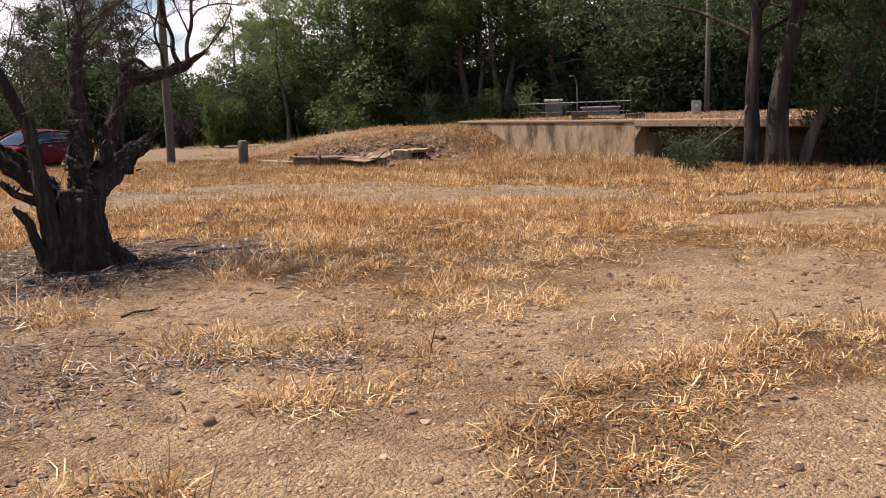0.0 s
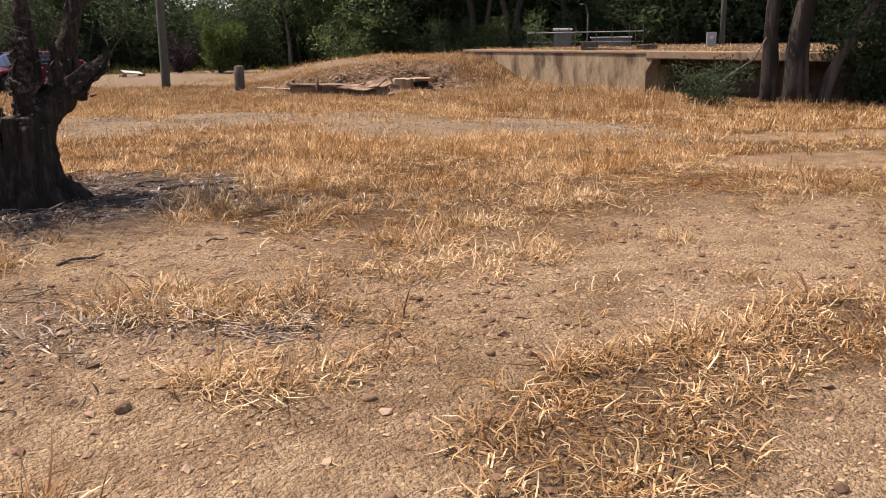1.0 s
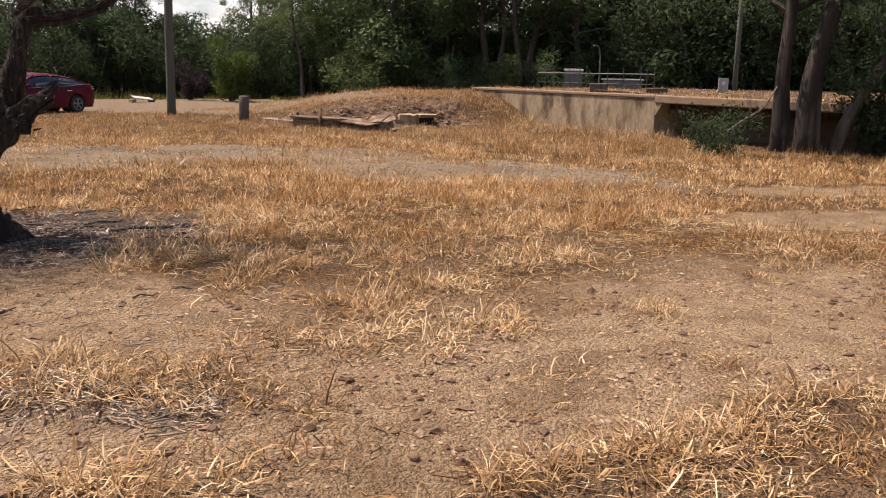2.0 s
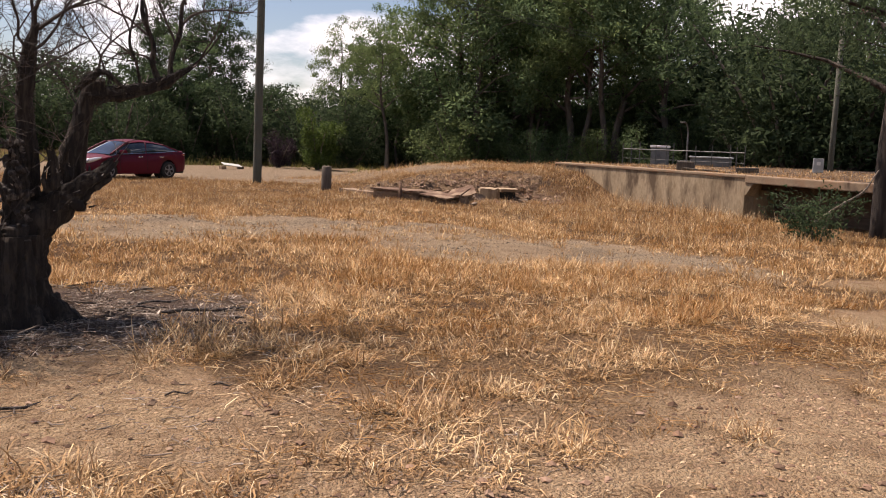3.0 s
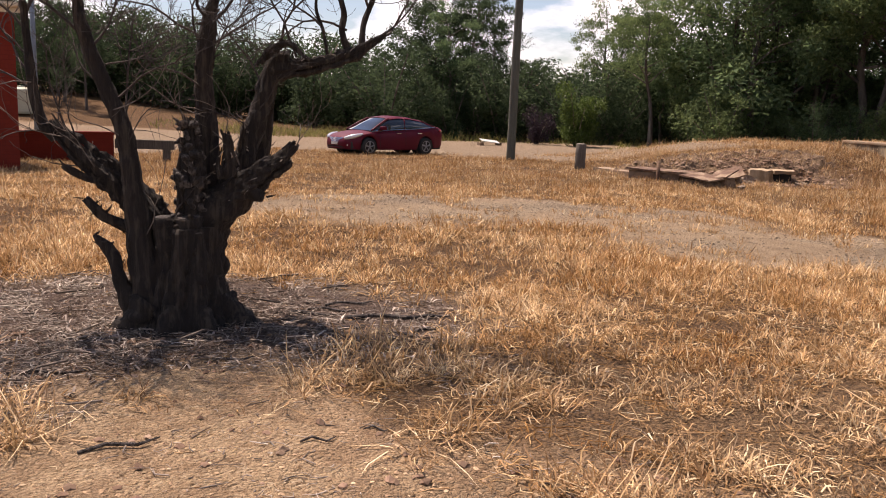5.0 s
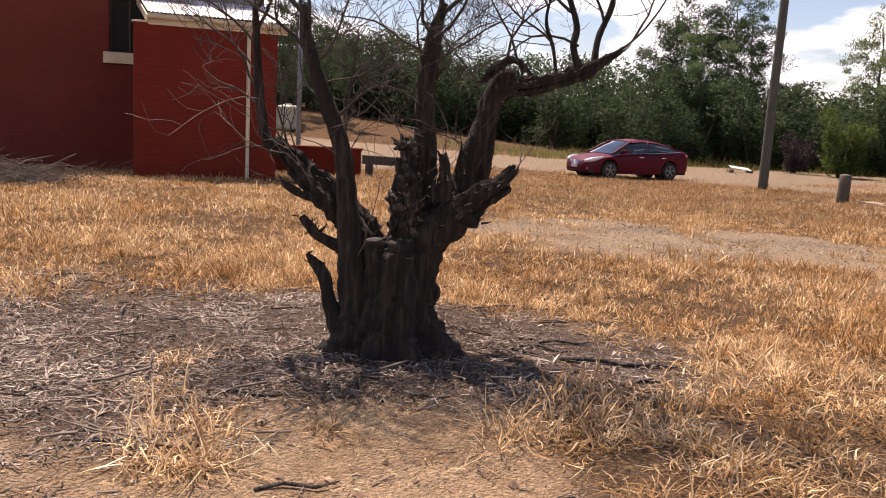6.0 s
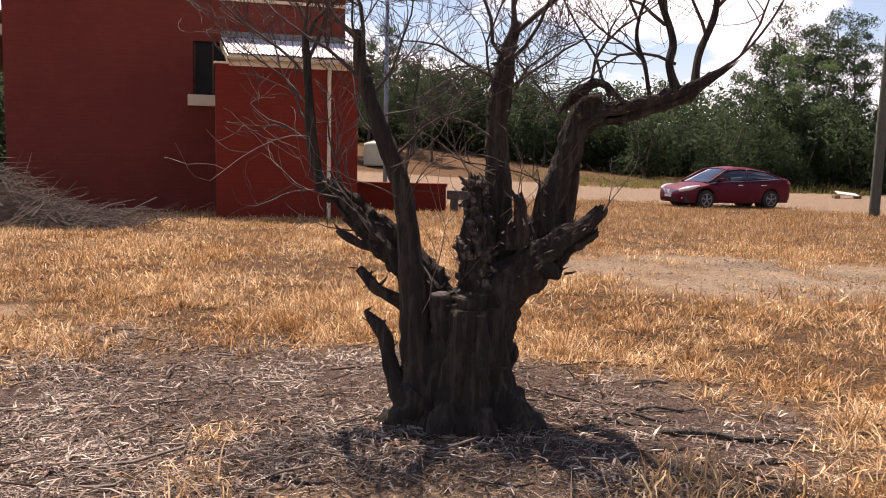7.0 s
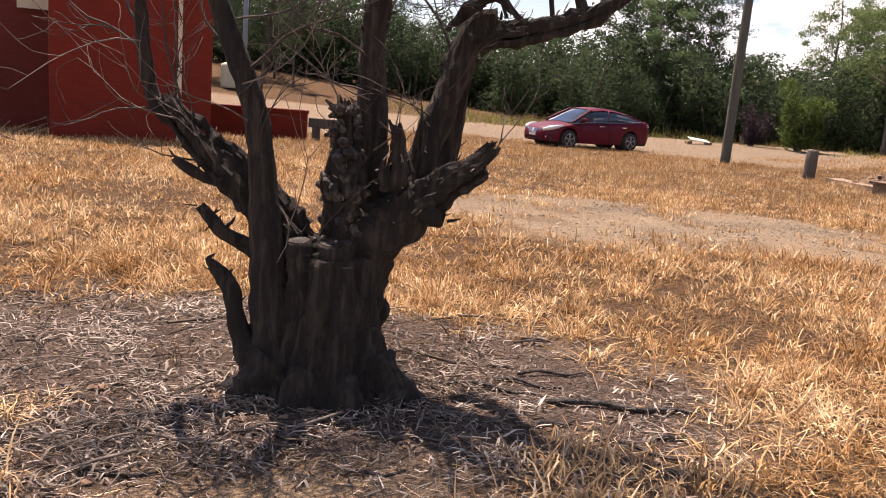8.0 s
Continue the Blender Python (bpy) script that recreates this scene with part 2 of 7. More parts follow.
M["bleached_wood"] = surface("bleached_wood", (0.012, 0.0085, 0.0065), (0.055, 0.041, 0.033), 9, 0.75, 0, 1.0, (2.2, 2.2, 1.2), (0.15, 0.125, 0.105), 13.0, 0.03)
M["splinter_wood"] = surface("splinter_wood", (0.10, 0.082, 0.068), (0.40, 0.345, 0.29), 12, 0.7, 0, 0.6, (3, 3, 1))
M["cut_wood"] = surface("cut_wood", (0.12, 0.095, 0.075), (0.27, 0.225, 0.18), 9, 0.9, 0, 0.4)
M["twig"] = surface("twig", (0.018, 0.013, 0.0105), (0.070, 0.054, 0.045), 14, 0.9, 0, 0.3)
M["gum_bark"] = surface("gum_bark", (0.030, 0.024, 0.019), (0.11, 0.09, 0.073), 2.5, 0.9, 0, 0.8, (3, 3, 0.5), (0.18, 0.155, 0.13), 1.1, 0.03)
M["pole_wood"] = surface("pole_wood", (0.055, 0.058, 0.044), (0.118, 0.122, 0.096), 5, 0.9, 0, 0.7, (9, 9, 0.25))
M["post_wood"] = surface("post_wood", (0.05, 0.042, 0.034), (0.17, 0.145, 0.115), 6, 0.95, 0, 0.8, (8, 8, 0.4))
M["concrete"] = surface("concrete", (0.27, 0.195, 0.12), (0.45, 0.345, 0.22), 1.6, 0.9, 0, 0.3, (1.6, 1.6, 0.5), (0.17, 0.11, 0.06), 0.9)
M["wall_concrete"] = surface("wall_concrete", (0.17, 0.122, 0.07), (0.46, 0.37, 0.245), 1.8, 0.9, 0, 0.5, (1.3, 1.3, 0.55), (0.10, 0.068, 0.040), 0.95)
M["fence_steel"] = surface("fence_steel", (0.06, 0.065, 0.06), (0.13, 0.135, 0.125), 6, 0.7, 0.2, 0.1)
M["concrete_edge"] = surface("concrete_edge", (0.17, 0.118, 0.076), (0.30, 0.225, 0.148), 3, 0.9, 0, 0.4, (1, 1, 1), (0.24, 0.15, 0.09), 1.2)
# darker concrete: the shade on the culvert's front faces is put into its colour
M["concrete_dark"] = surface("concrete_dark", (0.13, 0.083, 0.050), (0.28, 0.195, 0.125), 4, 0.95, 0, 0.5, (1, 1, 1), (0.09, 0.06, 0.04), 1.4)
M["old_steel"] = surface("old_steel", (0.10, 0.105, 0.10), (0.20, 0.205, 0.195), 6, 0.65, 0.2, 0.1)
M["dry_brush"] = surface("dry_brush", (0.045, 0.034, 0.026), (0.20, 0.16, 0.128), 14, 0.9, 0, 0.3)
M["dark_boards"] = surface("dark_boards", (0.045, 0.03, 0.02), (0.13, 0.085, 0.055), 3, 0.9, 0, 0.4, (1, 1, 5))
M["rust"] = surface("rust", (0.06, 0.033, 0.02), (0.19, 0.108, 0.066), 5, 0.85, 0.15, 0.4, (1, 1, 1), (0.26, 0.185, 0.12), 2.2)
M["rubble"] = surface("rubble", (0.12, 0.09, 0.065), (0.30, 0.23, 0.165), 5, 0.95, 0, 0.6)
M["soil"] = surface("soil", (0.026, 0.016, 0.010), (0.098, 0.058, 0.033), 7, 0.95, 0, 1.0, (1, 1, 1), (0.15, 0.098, 0.055), 2.0, 0.06)
M["spoil"] = surface("spoil", (0.050, 0.030, 0.017), (0.20, 0.125, 0.070), 9, 0.95, 0, 1.0, (1, 1, 1), (0.27, 0.18, 0.10), 2.6, 0.06)
# dark gum bark, lowered further so the crowns' shade is in its colour
M["shaded_bark"] = surface("shaded_bark", (0.011, 0.0083, 0.0065), (0.042, 0.032, 0.0245), 2.5, 0.9, 0, 0.8, (3, 3, 0.5), (0.11, 0.09, 0.072), 0.7, 0.03)
M["pale_slab"] = surface("pale_slab", (0.36, 0.37, 0.35), (0.52, 0.53, 0.50), 4, 0.7, 0, 0.1)
M["stone"] = surface("stone", (0.12, 0.072, 0.045), (0.27, 0.175, 0.11), 12, 0.95, 0, 0.5)
M["brick_red"] = brick_material("brick_red", (0.150, 0.0190, 0.0102), (0.174, 0.0230, 0.0122), (0.130, 0.0165, 0.0095))
# the main walls' duller look beside the lean-to is put into this colour
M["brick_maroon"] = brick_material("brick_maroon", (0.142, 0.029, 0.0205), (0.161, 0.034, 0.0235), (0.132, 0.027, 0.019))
M["cream"] = surface("cream", (0.50, 0.42, 0.29), (0.62, 0.53, 0.38), 3, 0.7, 0, 0.15)
M["zinc"] = surface("zinc", (0.70, 0.71, 0.72), (0.84, 0.85, 0.86), 4, 0.45, 0.0, 0.1, (1, 1, 1), (0.40, 0.37, 0.34), 1.0)
M["galvanised"] = surface("galvanised", (0.34, 0.36, 0.36), (0.52, 0.54, 0.54), 6, 0.5, 0.55, 0.1)
M["white_paint"] = surface("white_paint", (0.68, 0.67, 0.63), (0.80, 0.79, 0.76), 5, 0.6, 0, 0.1)
M["sign_red"] = surface("sign_red", (0.30, 0.02, 0.02), (0.36, 0.03, 0.03), 5, 0.5, 0, 0.05)
M["tank_green"] = surface("tank_green", (0.34, 0.34, 0.25), (0.46, 0.45, 0.34), 2, 0.6, 0, 0.1)
M["blue_steel"] = surface("blue_steel", (0.10, 0.13, 0.17), (0.17, 0.205, 0.25), 3, 0.5, 0.3, 0.1)
# near-black fill: the unlit inside of an opening, given as surface colour
M["dark_void"] = surface("dark_void", (0.006, 0.006, 0.006), (0.014, 0.014, 0.014), 3, 0.85, 0, 0.05)
M["car_paint"] = surface("car_paint", (0.082, 0.0022, 0.012), (0.10, 0.003, 0.015), 1.2, 0.45, 0.0, 0.0, coat=0.06)
M["car_paint"].node_tree.nodes["Principled BSDF"].inputs["Specular IOR Level"].default_value = 0.2
M["car_glass"] = surface("car_glass", (0.010, 0.012, 0.013), (0.016, 0.018, 0.02), 1, 0.05, 0, 0.0, coat=1.0)
M["tyre"] = surface("tyre", (0.012, 0.012, 0.012), (0.028, 0.027, 0.026), 12, 0.85, 0, 0.2)
M["alloy"] = surface("alloy", (0.20, 0.20, 0.21), (0.30, 0.30, 0.31), 5, 0.4, 0.6, 0.0)
M["chrome"] = surface("chrome", (0.62, 0.63, 0.64), (0.74, 0.75, 0.76), 5, 0.15, 1.0, 0.0)
M["lamp_glass"] = surface("lamp_glass", (0.55, 0.57, 0.58), (0.72, 0.73, 0.74), 20, 0.1, 0.2, 0.2, coat=1.0)
M["tail_red"] = surface("tail_red", (0.20, 0.01, 0.01), (0.30, 0.015, 0.015), 20, 0.15, 0, 0.0, coat=1.0)
M["cable"] = surface("cable", (0.02, 0.02, 0.02), (0.05, 0.05, 0.05), 5, 0.6, 0, 0.0)

# ---------------------------------------------------------------- building helpers


def part(name, bm, material, parent=None, label=""):
    """Link a bmesh as one mesh object, under a thing or a part."""
    me = bpy.data.meshes.new(name)
    bm.to_mesh(me)
    bm.free()
    me.materials.append(M[material])
    ob = new(name, me)
    if parent is not None:
        ob.parent = parent
    if label:
        tagged(ob, label)
    return ob


def smooth(ob):
    for p in ob.data.polygons:
        p.use_smooth = True
    return ob


def thing(name, m, label, category, group="", kind=""):
    ob = new(name)
    ob.empty_display_size = 0.2
    ob.matrix_world = m
    return tagged(ob, label, category, group, kind)


def box(bm, lo, hi, bevel=0.0):
    """A box between two corners, its edges rounded by a bevel."""
    lo, hi = Vector(lo), Vector(hi)
    r = bmesh.ops.create_cube(bm, size=1.0, matrix=Matrix.LocRotScale((lo + hi) / 2, None, hi - lo))
    if bevel:
        es = list({e for v in r["verts"] for e in v.link_edges})
        bmesh.ops.bevel(bm, geom=es, offset=bevel, segments=2, affect="EDGES", profile=0.6)
    return bm


def boxed(lo, hi, bevel=0.0):
    return box(bmesh.new(), lo, hi, bevel)


def tube(bm, pts, sides=8, rough=0.0, freq=6.0, cap=True, ragged=0.0):
    """A tapered tube along points (x, y, z, radius), its skin broken up by noise."""
    P = [Vector(p[:3]) for p in pts]
    R = [p[3] for p in pts]
    rings = []
    a = None
    for i, p in enumerate(P):
        t = (P[min(i + 1, len(P) - 1)] - P[max(i - 1, 0)]).normalized()
        if a is None:
            a = t.cross(Vector((0.31, 0.93, 0.2)))
        a = a - t * a.dot(t)
        a.normalize()
        b = t.cross(a)
        ring = []
        for k in range(sides):
            an = 2 * math.pi * k / sides
            d = a * math.cos(an) + b * math.sin(an)
            q = p + d * R[i]
            if rough:
                w = noise.noise(q * freq) + 0.5 * noise.noise(q * freq * 2.7 + Vector((7, 3, 1)))
                q += d * R[i] * rough * w
            if ragged and i == len(P) - 1:
                q += t * ragged * random.uniform(-1, 1)
            ring.append(bm.verts.new(q))
        rings.append(ring)
    for r0, r1 in zip(rings, rings[1:]):
        for k in range(sides):
            bm.faces.new((r0[k], r0[(k + 1) % sides], r1[(k + 1) % sides], r1[k]))
    if cap:
        bm.faces.new(rings[-1])
        bm.faces.new(rings[0][::-1])
    return bm


def spline(pts, step):
    """Catmull-Rom points along a row of (x, y, z, radius)."""
    out = []
    Q = [Vector(p) for p in pts]
    Q = [Q[0] * 2 - Q[1]] + Q + [Q[-1] * 2 - Q[-2]]
    for i in range(1, len(Q) - 2):
        a, b, c, d = Q[i - 1:i + 3]
        k = max(1, int((c.xyz - b.xyz).length / step))
        for j in range(k):
            t = j / k
            out.append(0.5 * (2 * b + (c - a) * t + (2 * a - 5 * b + 4 * c - d) * t * t + (3 * b - a - 3 * c + d) * t ** 3))
    out.append(Q[-2])
    return [(p[0], p[1], p[2], max(p[3], 0.002)) for p in out]


def lathe(bm, prof, sides=20, m=Matrix()):
    """Turn a profile of (radius, height) about z."""
    rings = [[bm.verts.new(m @ Vector((r * math.cos(2 * math.pi * k / sides), r * math.sin(2 * math.pi * k / sides), z))) for k in range(sides)] for r, z in prof]
    for a, b in zip(rings, rings[1:]):
        for k in range(sides):
            bm.faces.new((a[k], a[(k + 1) % sides], b[(k + 1) % sides], b[k]))
    bm.faces.new(rings[0][::-1])
    bm.faces.new(rings[-1])
    return bm


def fast_mesh(name, V, F, material, parent=None):
    """Many small faces of one size from numpy arrays."""
    me = bpy.data.meshes.new(name)
    k = F.shape[1]
    me.vertices.add(len(V))
    me.vertices.foreach_set("co", np.asarray(V, np.float32).ravel())
    me.loops.add(F.size)
    me.loops.foreach_set("vertex_index", np.asarray(F, np.int32).ravel())
    me.polygons.add(len(F))
    me.polygons.foreach_set("loop_start", np.arange(0, F.size, k, dtype=np.int32))
    me.update(calc_edges=True)
    me.materials.append(M[material])
    ob = new(name, me)
    if parent is not None:
        ob.parent = parent
    return ob

# ---------------------------------------------------------------- the lie of the land


def vnoise(x, y, seed=0):
    """Smooth value noise on arrays, 0 to 1, one cell a metre."""
    x, y = np.asarray(x, float), np.asarray(y, float)
    xi, yi = np.floor(x).astype(np.int64), np.floor(y).astype(np.int64)
    fx, fy = x - xi, y - yi
    fx, fy = fx * fx * (3 - 2 * fx), fy * fy * (3 - 2 * fy)

    def h(a, b):
        s = np.sin(a * 127.1 + b * 311.7 + seed * 74.7) * 43758.5453
        return s - np.floor(s)
    return (h(xi, yi) * (1 - fx) + h(xi + 1, yi) * fx) * (1 - fy) + (h(xi, yi + 1) * (1 - fx) + h(xi + 1, yi + 1) * fx) * fy


def sstep(a, b, v):
    t = np.clip((np.asarray(v, float) - a) / (b - a), 0, 1)
    return t * t * (3 - 2 * t)


def height(x, y):
    """The ground: a low swell under the tree, a ramp up to the loading bank, rising bush behind."""
    x, y = np.asarray(x, float), np.asarray(y, float)
    z = -0.45 + 0.66 * np.exp(-((x + 4) / 18) ** 2 - ((y - 12) / 16) ** 2)
    toe = 26.8 - 0.26 * (x - 10)
    ramp_h = sstep(11.5, 19.2, x) * sstep(0, 3.6, y - toe) * sstep(0, 5, 41 - y) * sstep(44, 36, x)
    z = z + 0.96 * ramp_h + 0.10 * ramp_h * (vnoise(x * 0.9, y * 0.9, 5) - 0.5)
    z = z + 7.0 * sstep(75, 190, y + 0.25 * np.abs(x)) + 5.0 * sstep(40, 130, -x - 10) + 2.4 * sstep(5, -22, x) * sstep(42, 72, y)
    z = z + 0.05 * (vnoise(x * 0.8, y * 0.8, 1) - 0.5) + 0.022 * (vnoise(x * 3.1, y * 3.1, 2) - 0.5) + 0.014 * (vnoise(x * 8, y * 8, 3) - 0.5)
    return z


def ellipse(x, y, cx, cy, rx, ry, turn=0.0):
    c, s = math.cos(radians(turn)), math.sin(radians(turn))
    dx, dy = x - cx, y - cy
    return np.sqrt(((dx * c + dy * s) / rx) ** 2 + ((-dx * s + dy * c) / ry) ** 2)


def straw_patches(x, y, wob):
    """Old straw left on the bare dirt."""
    e = np.minimum(ellipse(x, y, 3.0, 2.95, 1.05, 0.42, 8), ellipse(x, y, 4.5, 3.0, 0.95, 0.42, 0))
    e = np.minimum(e, ellipse(x, y, 2.55, 2.5, 0.6, 0.3))
    big = sstep(1.2, 0.7, e + 0.5 * wob)
    mid = 0.65 * sstep(1.25, 0.6, ellipse(x, y, 1.95, 4.75, 0.85, 0.36, -40) + 0.6 * wob)
    return np.maximum(big, np.maximum(mid, 0.5 * sstep(1.2, 0.6, ellipse(x, y, 3.5, 4.9, 0.8, 0.3, -8) + 0.6 * wob)))


def zones(x, y):
    """How far a spot is grass, gravel, litter and track, each 0 to 1."""
    x, y = np.asarray(x, float), np.asarray(y, float)
    wob = 0.9 * (vnoise(x * 0.7, y * 0.7, 11) - 0.5) + 0.5 * (vnoise(x * 2.2, y * 2.2, 12) - 0.5)
    edge = 5.7 + 2.9 * sstep(2.9, 1.8, x) - 0.9 * sstep(6.5, 9.0, x) - 1.7 * sstep(-0.5, -1.7, x)
    grass = sstep(-0.25, 0.55, y - edge + wob)
    tuft = straw_patches(x, y, wob)
    tuft = np.maximum(tuft, sstep(1.2, 0.6, ellipse(x, y, 0.95, 6.25, 0.28, 0.22) + 0.3 * wob))
    tuft = np.maximum(tuft, 0.8 * sstep(1.2, 0.6, ellipse(x, y, 0.35, 6.9, 0.26, 0.24) + 0.3 * wob))
    worn = sstep(0.8, 1.2, ellipse(x, y, 1.5, 5.9, 1.25, 0.85) + 0.3 * wob)
    tuft = np.maximum(tuft, 0.6 * worn * sstep(0.66, 0.80, vnoise(x * 1.1, y * 1.1, 14)))
    tuft = np.maximum(tuft, 0.45 * worn * sstep(0.62, 0.75, vnoise(x * 2.6, y * 2.6, 15)))
    grass = np.maximum(grass, tuft * 0.9)
    bare = np.minimum(ellipse(x, y, 10.2, 6.7, 1.9, 0.6, -10), ellipse(x, y, -3.2, 9.3, 0.9, 0.5, 20))
    bare = np.minimum(bare, ellipse(x, y, 13.0, 8.6, 2.2, 0.6, -10))
    grass = grass * (1 - 0.85 * sstep(1.2, 0.8, bare + 0.5 * wob))
    g = np.minimum(ellipse(x, y, 4.3, 15.2, 3.1, 1.9, 12), ellipse(x, y, 8.0, 12.8, 3.3, 1.9, -42))
    g = np.minimum(g, ellipse(x, y, 6.3, 14.8, 2.2, 1.9))
    cover = sstep(1.35, 0.75, g + 0.7 * wob)
    gravel = cover * (0.55 + 0.45 * sstep(0.35, 0.6, vnoise(x * 1.4, y * 1.4, 17)))
    grass = grass * (1 - cover * (0.55 + 0.42 * sstep(0.3, 0.5, vnoise(x * 2.0, y * 2.0, 18))))
    lit = sstep(1.25, 0.6, ellipse(x, y, 1.1, 8.25, 2.25, 1.45, -4) + 0.7 * wob)
    lit = np.maximum(lit, sstep(1.3, 0.6, ellipse(x, y, 0.1, 7.35, 1.5, 0.95, -25) + 0.7 * wob))
    lit = np.maximum(lit, 0.6 * sstep(1.3, 0.5, ellipse(x, y, 1.6, 4.75, 0.85, 0.36, -30) + 0.9 * wob))
    lit = np.maximum(lit, 0.42 * sstep(1.6, 0.3, ellipse(x, y, 0.85, 5.1, 0.8, 1.0) + 1.3 * wob))
    grass = grass * (1 - 0.97 * lit * sstep(5.6, 6.4, y))
    slope = sstep(12.0, 13.5, x) * sstep(18.2, 16.2, x + wob) * sstep(-0.8, 0.8, y - 25.9 + 0.2 * (x - 12) + wob) * sstep(31.5, 29.5, y)
    grass = grass * (1 - 0.9 * slope) * sstep(0.7, 1.0, ellipse(x, y, 14.5, 27.6, 3.3, 2.0, -8))
    lit = np.maximum(lit, slope)
    near = 37.2 - 0.45 * (x - 7) - 13.5 * sstep(1.0, -6.0, x)
    track = sstep(-0.6, 0.8, y - near + wob) * sstep(53.5, 52, y - 0.05 * x) * sstep(24, 17, x)
    track = np.maximum(track, 0.0)
    grass = grass * (1 - 0.95 * track)
    return grass, gravel * (1 - track), lit, track


def lines(parts):
    out = []
    for a, b, s in parts:
        out.extend(np.arange(a, b - 1e-6, s))
    return np.array(out)


def build_ground():
    far = [60, 75, 95, 120, 160, 220, 320, 500, 900, 1800]
    xs = np.concatenate([[-v for v in far[::-1]], lines([(-50, -14, 1.2), (-14, -4, 0.3), (-4, 10, 0.11), (10, 34, 0.3), (34, 56, 1.2)]), far])
    ys = np.concatenate([[-v for v in far[::-1]], lines([(-40, -4, 2.0), (-4, 1, 0.3), (1, 15, 0.11), (15, 42, 0.3), (42, 70, 1.0)]), [72, 78, 86, 96, 110, 130, 160, 200, 260, 360, 560, 1000, 1900]])
    X, Y = np.meshgrid(xs, ys)
    Z = height(X, Y)
    V = np.stack([X.ravel(), Y.ravel(), Z.ravel()], 1)
    ny, nx = X.shape
    i = np.arange(ny * nx).reshape(ny, nx)
    F = np.stack([i[:-1, :-1].ravel(), i[:-1, 1:].ravel(), i[1:, 1:].ravel(), i[1:, :-1].ravel()], 1)
    ob = fast_mesh("ground", V, F, "ground")
    g, gr, li, tr = zones(V[:, 0], V[:, 1])
    g = g * (0.80 + 0.20 * sstep(5.5, 9.5, V[:, 1]))
    col = ob.data.color_attributes.new("zone", "FLOAT_COLOR", "POINT")
    col.data.foreach_set("color", np.stack([g, gr, li, tr], 1).astype(np.float32).ravel())
    smooth(ob)
    return tagged(ob, "sandy brown dirt ground with straw and gravel patches", "ground", kind="structure")


ground = build_ground()

# ---------------------------------------------------------------- dry grass, litter, pebbles


def blades(name, x, y, tall, wide, material, lean=0.45, flat=0.12, seed=1):
    """Bent straw blades: a quad and a tip each."""
    rng = np.random.default_rng(seed)
    n = len(x)
    z = height(x, y) - 0.01
    a = rng.uniform(0, 2 * np.pi, n)
    fl = rng.random(n) < flat
    ln = np.where(fl, rng.uniform(1.0, 1.45, n), np.abs(rng.normal(0, lean, n)))
    bend = rng.uniform(0.0, 0.9, n)
    d = np.stack([np.cos(a), np.sin(a), 0 * a], 1)
    w = np.stack([-np.sin(a + rng.normal(0, 0.6, n)), np.cos(a + rng.normal(0, 0.6, n)), 0 * a], 1) * (wide / 2)[:, None]
    up = np.array([0, 0, 1.0])
    b0 = np.stack([x, y, z], 1)
    d1 = d * np.sin(ln)[:, None] + up * np.cos(ln)[:, None]
    l2 = np.minimum(ln + bend, 1.75)
    d2 = d * np.sin(l2)[:, None] + up * np.cos(l2)[:, None]
    b1 = b0 + d1 * (tall * 0.6)[:, None]
    b2 = b1 + d2 * (tall * 0.4)[:, None]
    b1[:, 2], b2[:, 2] = np.maximum(b1[:, 2], z + 0.014), np.maximum(b2[:, 2], z + 0.016)
    V = np.stack([b0 - w, b0 + w, b1 + w * 0.8, b1 - w * 0.8, b2], 1).reshape(-1, 3)
    k = np.arange(n)[:, None] * 5
    F = np.concatenate([k + [0, 1, 2], k + [0, 2, 3], k + [3, 2, 4]], 0)
    return fast_mesh(name, V, F, material)


def scatter(x0, x1, y0, y1, per_m2, weight, seed):
    rng = np.random.default_rng(seed)
    n = int((x1 - x0) * (y1 - y0) * per_m2)
    x, y = rng.uniform(x0, x1, n), rng.uniform(y0, y1, n)
    keep = rng.random(n) < weight(x, y)
    return x[keep], y[keep]


def grass_weight(x, y):
    g = zones(x, y)[0]
    clump = sstep(0.36, 0.62, 0.4 * vnoise(x * 5.2, y * 5.2, 21) + 0.3 * vnoise(x * 1.9, y * 1.9, 22) + 0.3 * vnoise(x * 0.6, y * 0.6, 24))
    deck = (x > 19.3) & (y < 28.5) & (y > 13.3)
    return g * (0.08 + 0.22 * sstep(8.0, 9.5, y) + 0.70 * clump) * ~deck


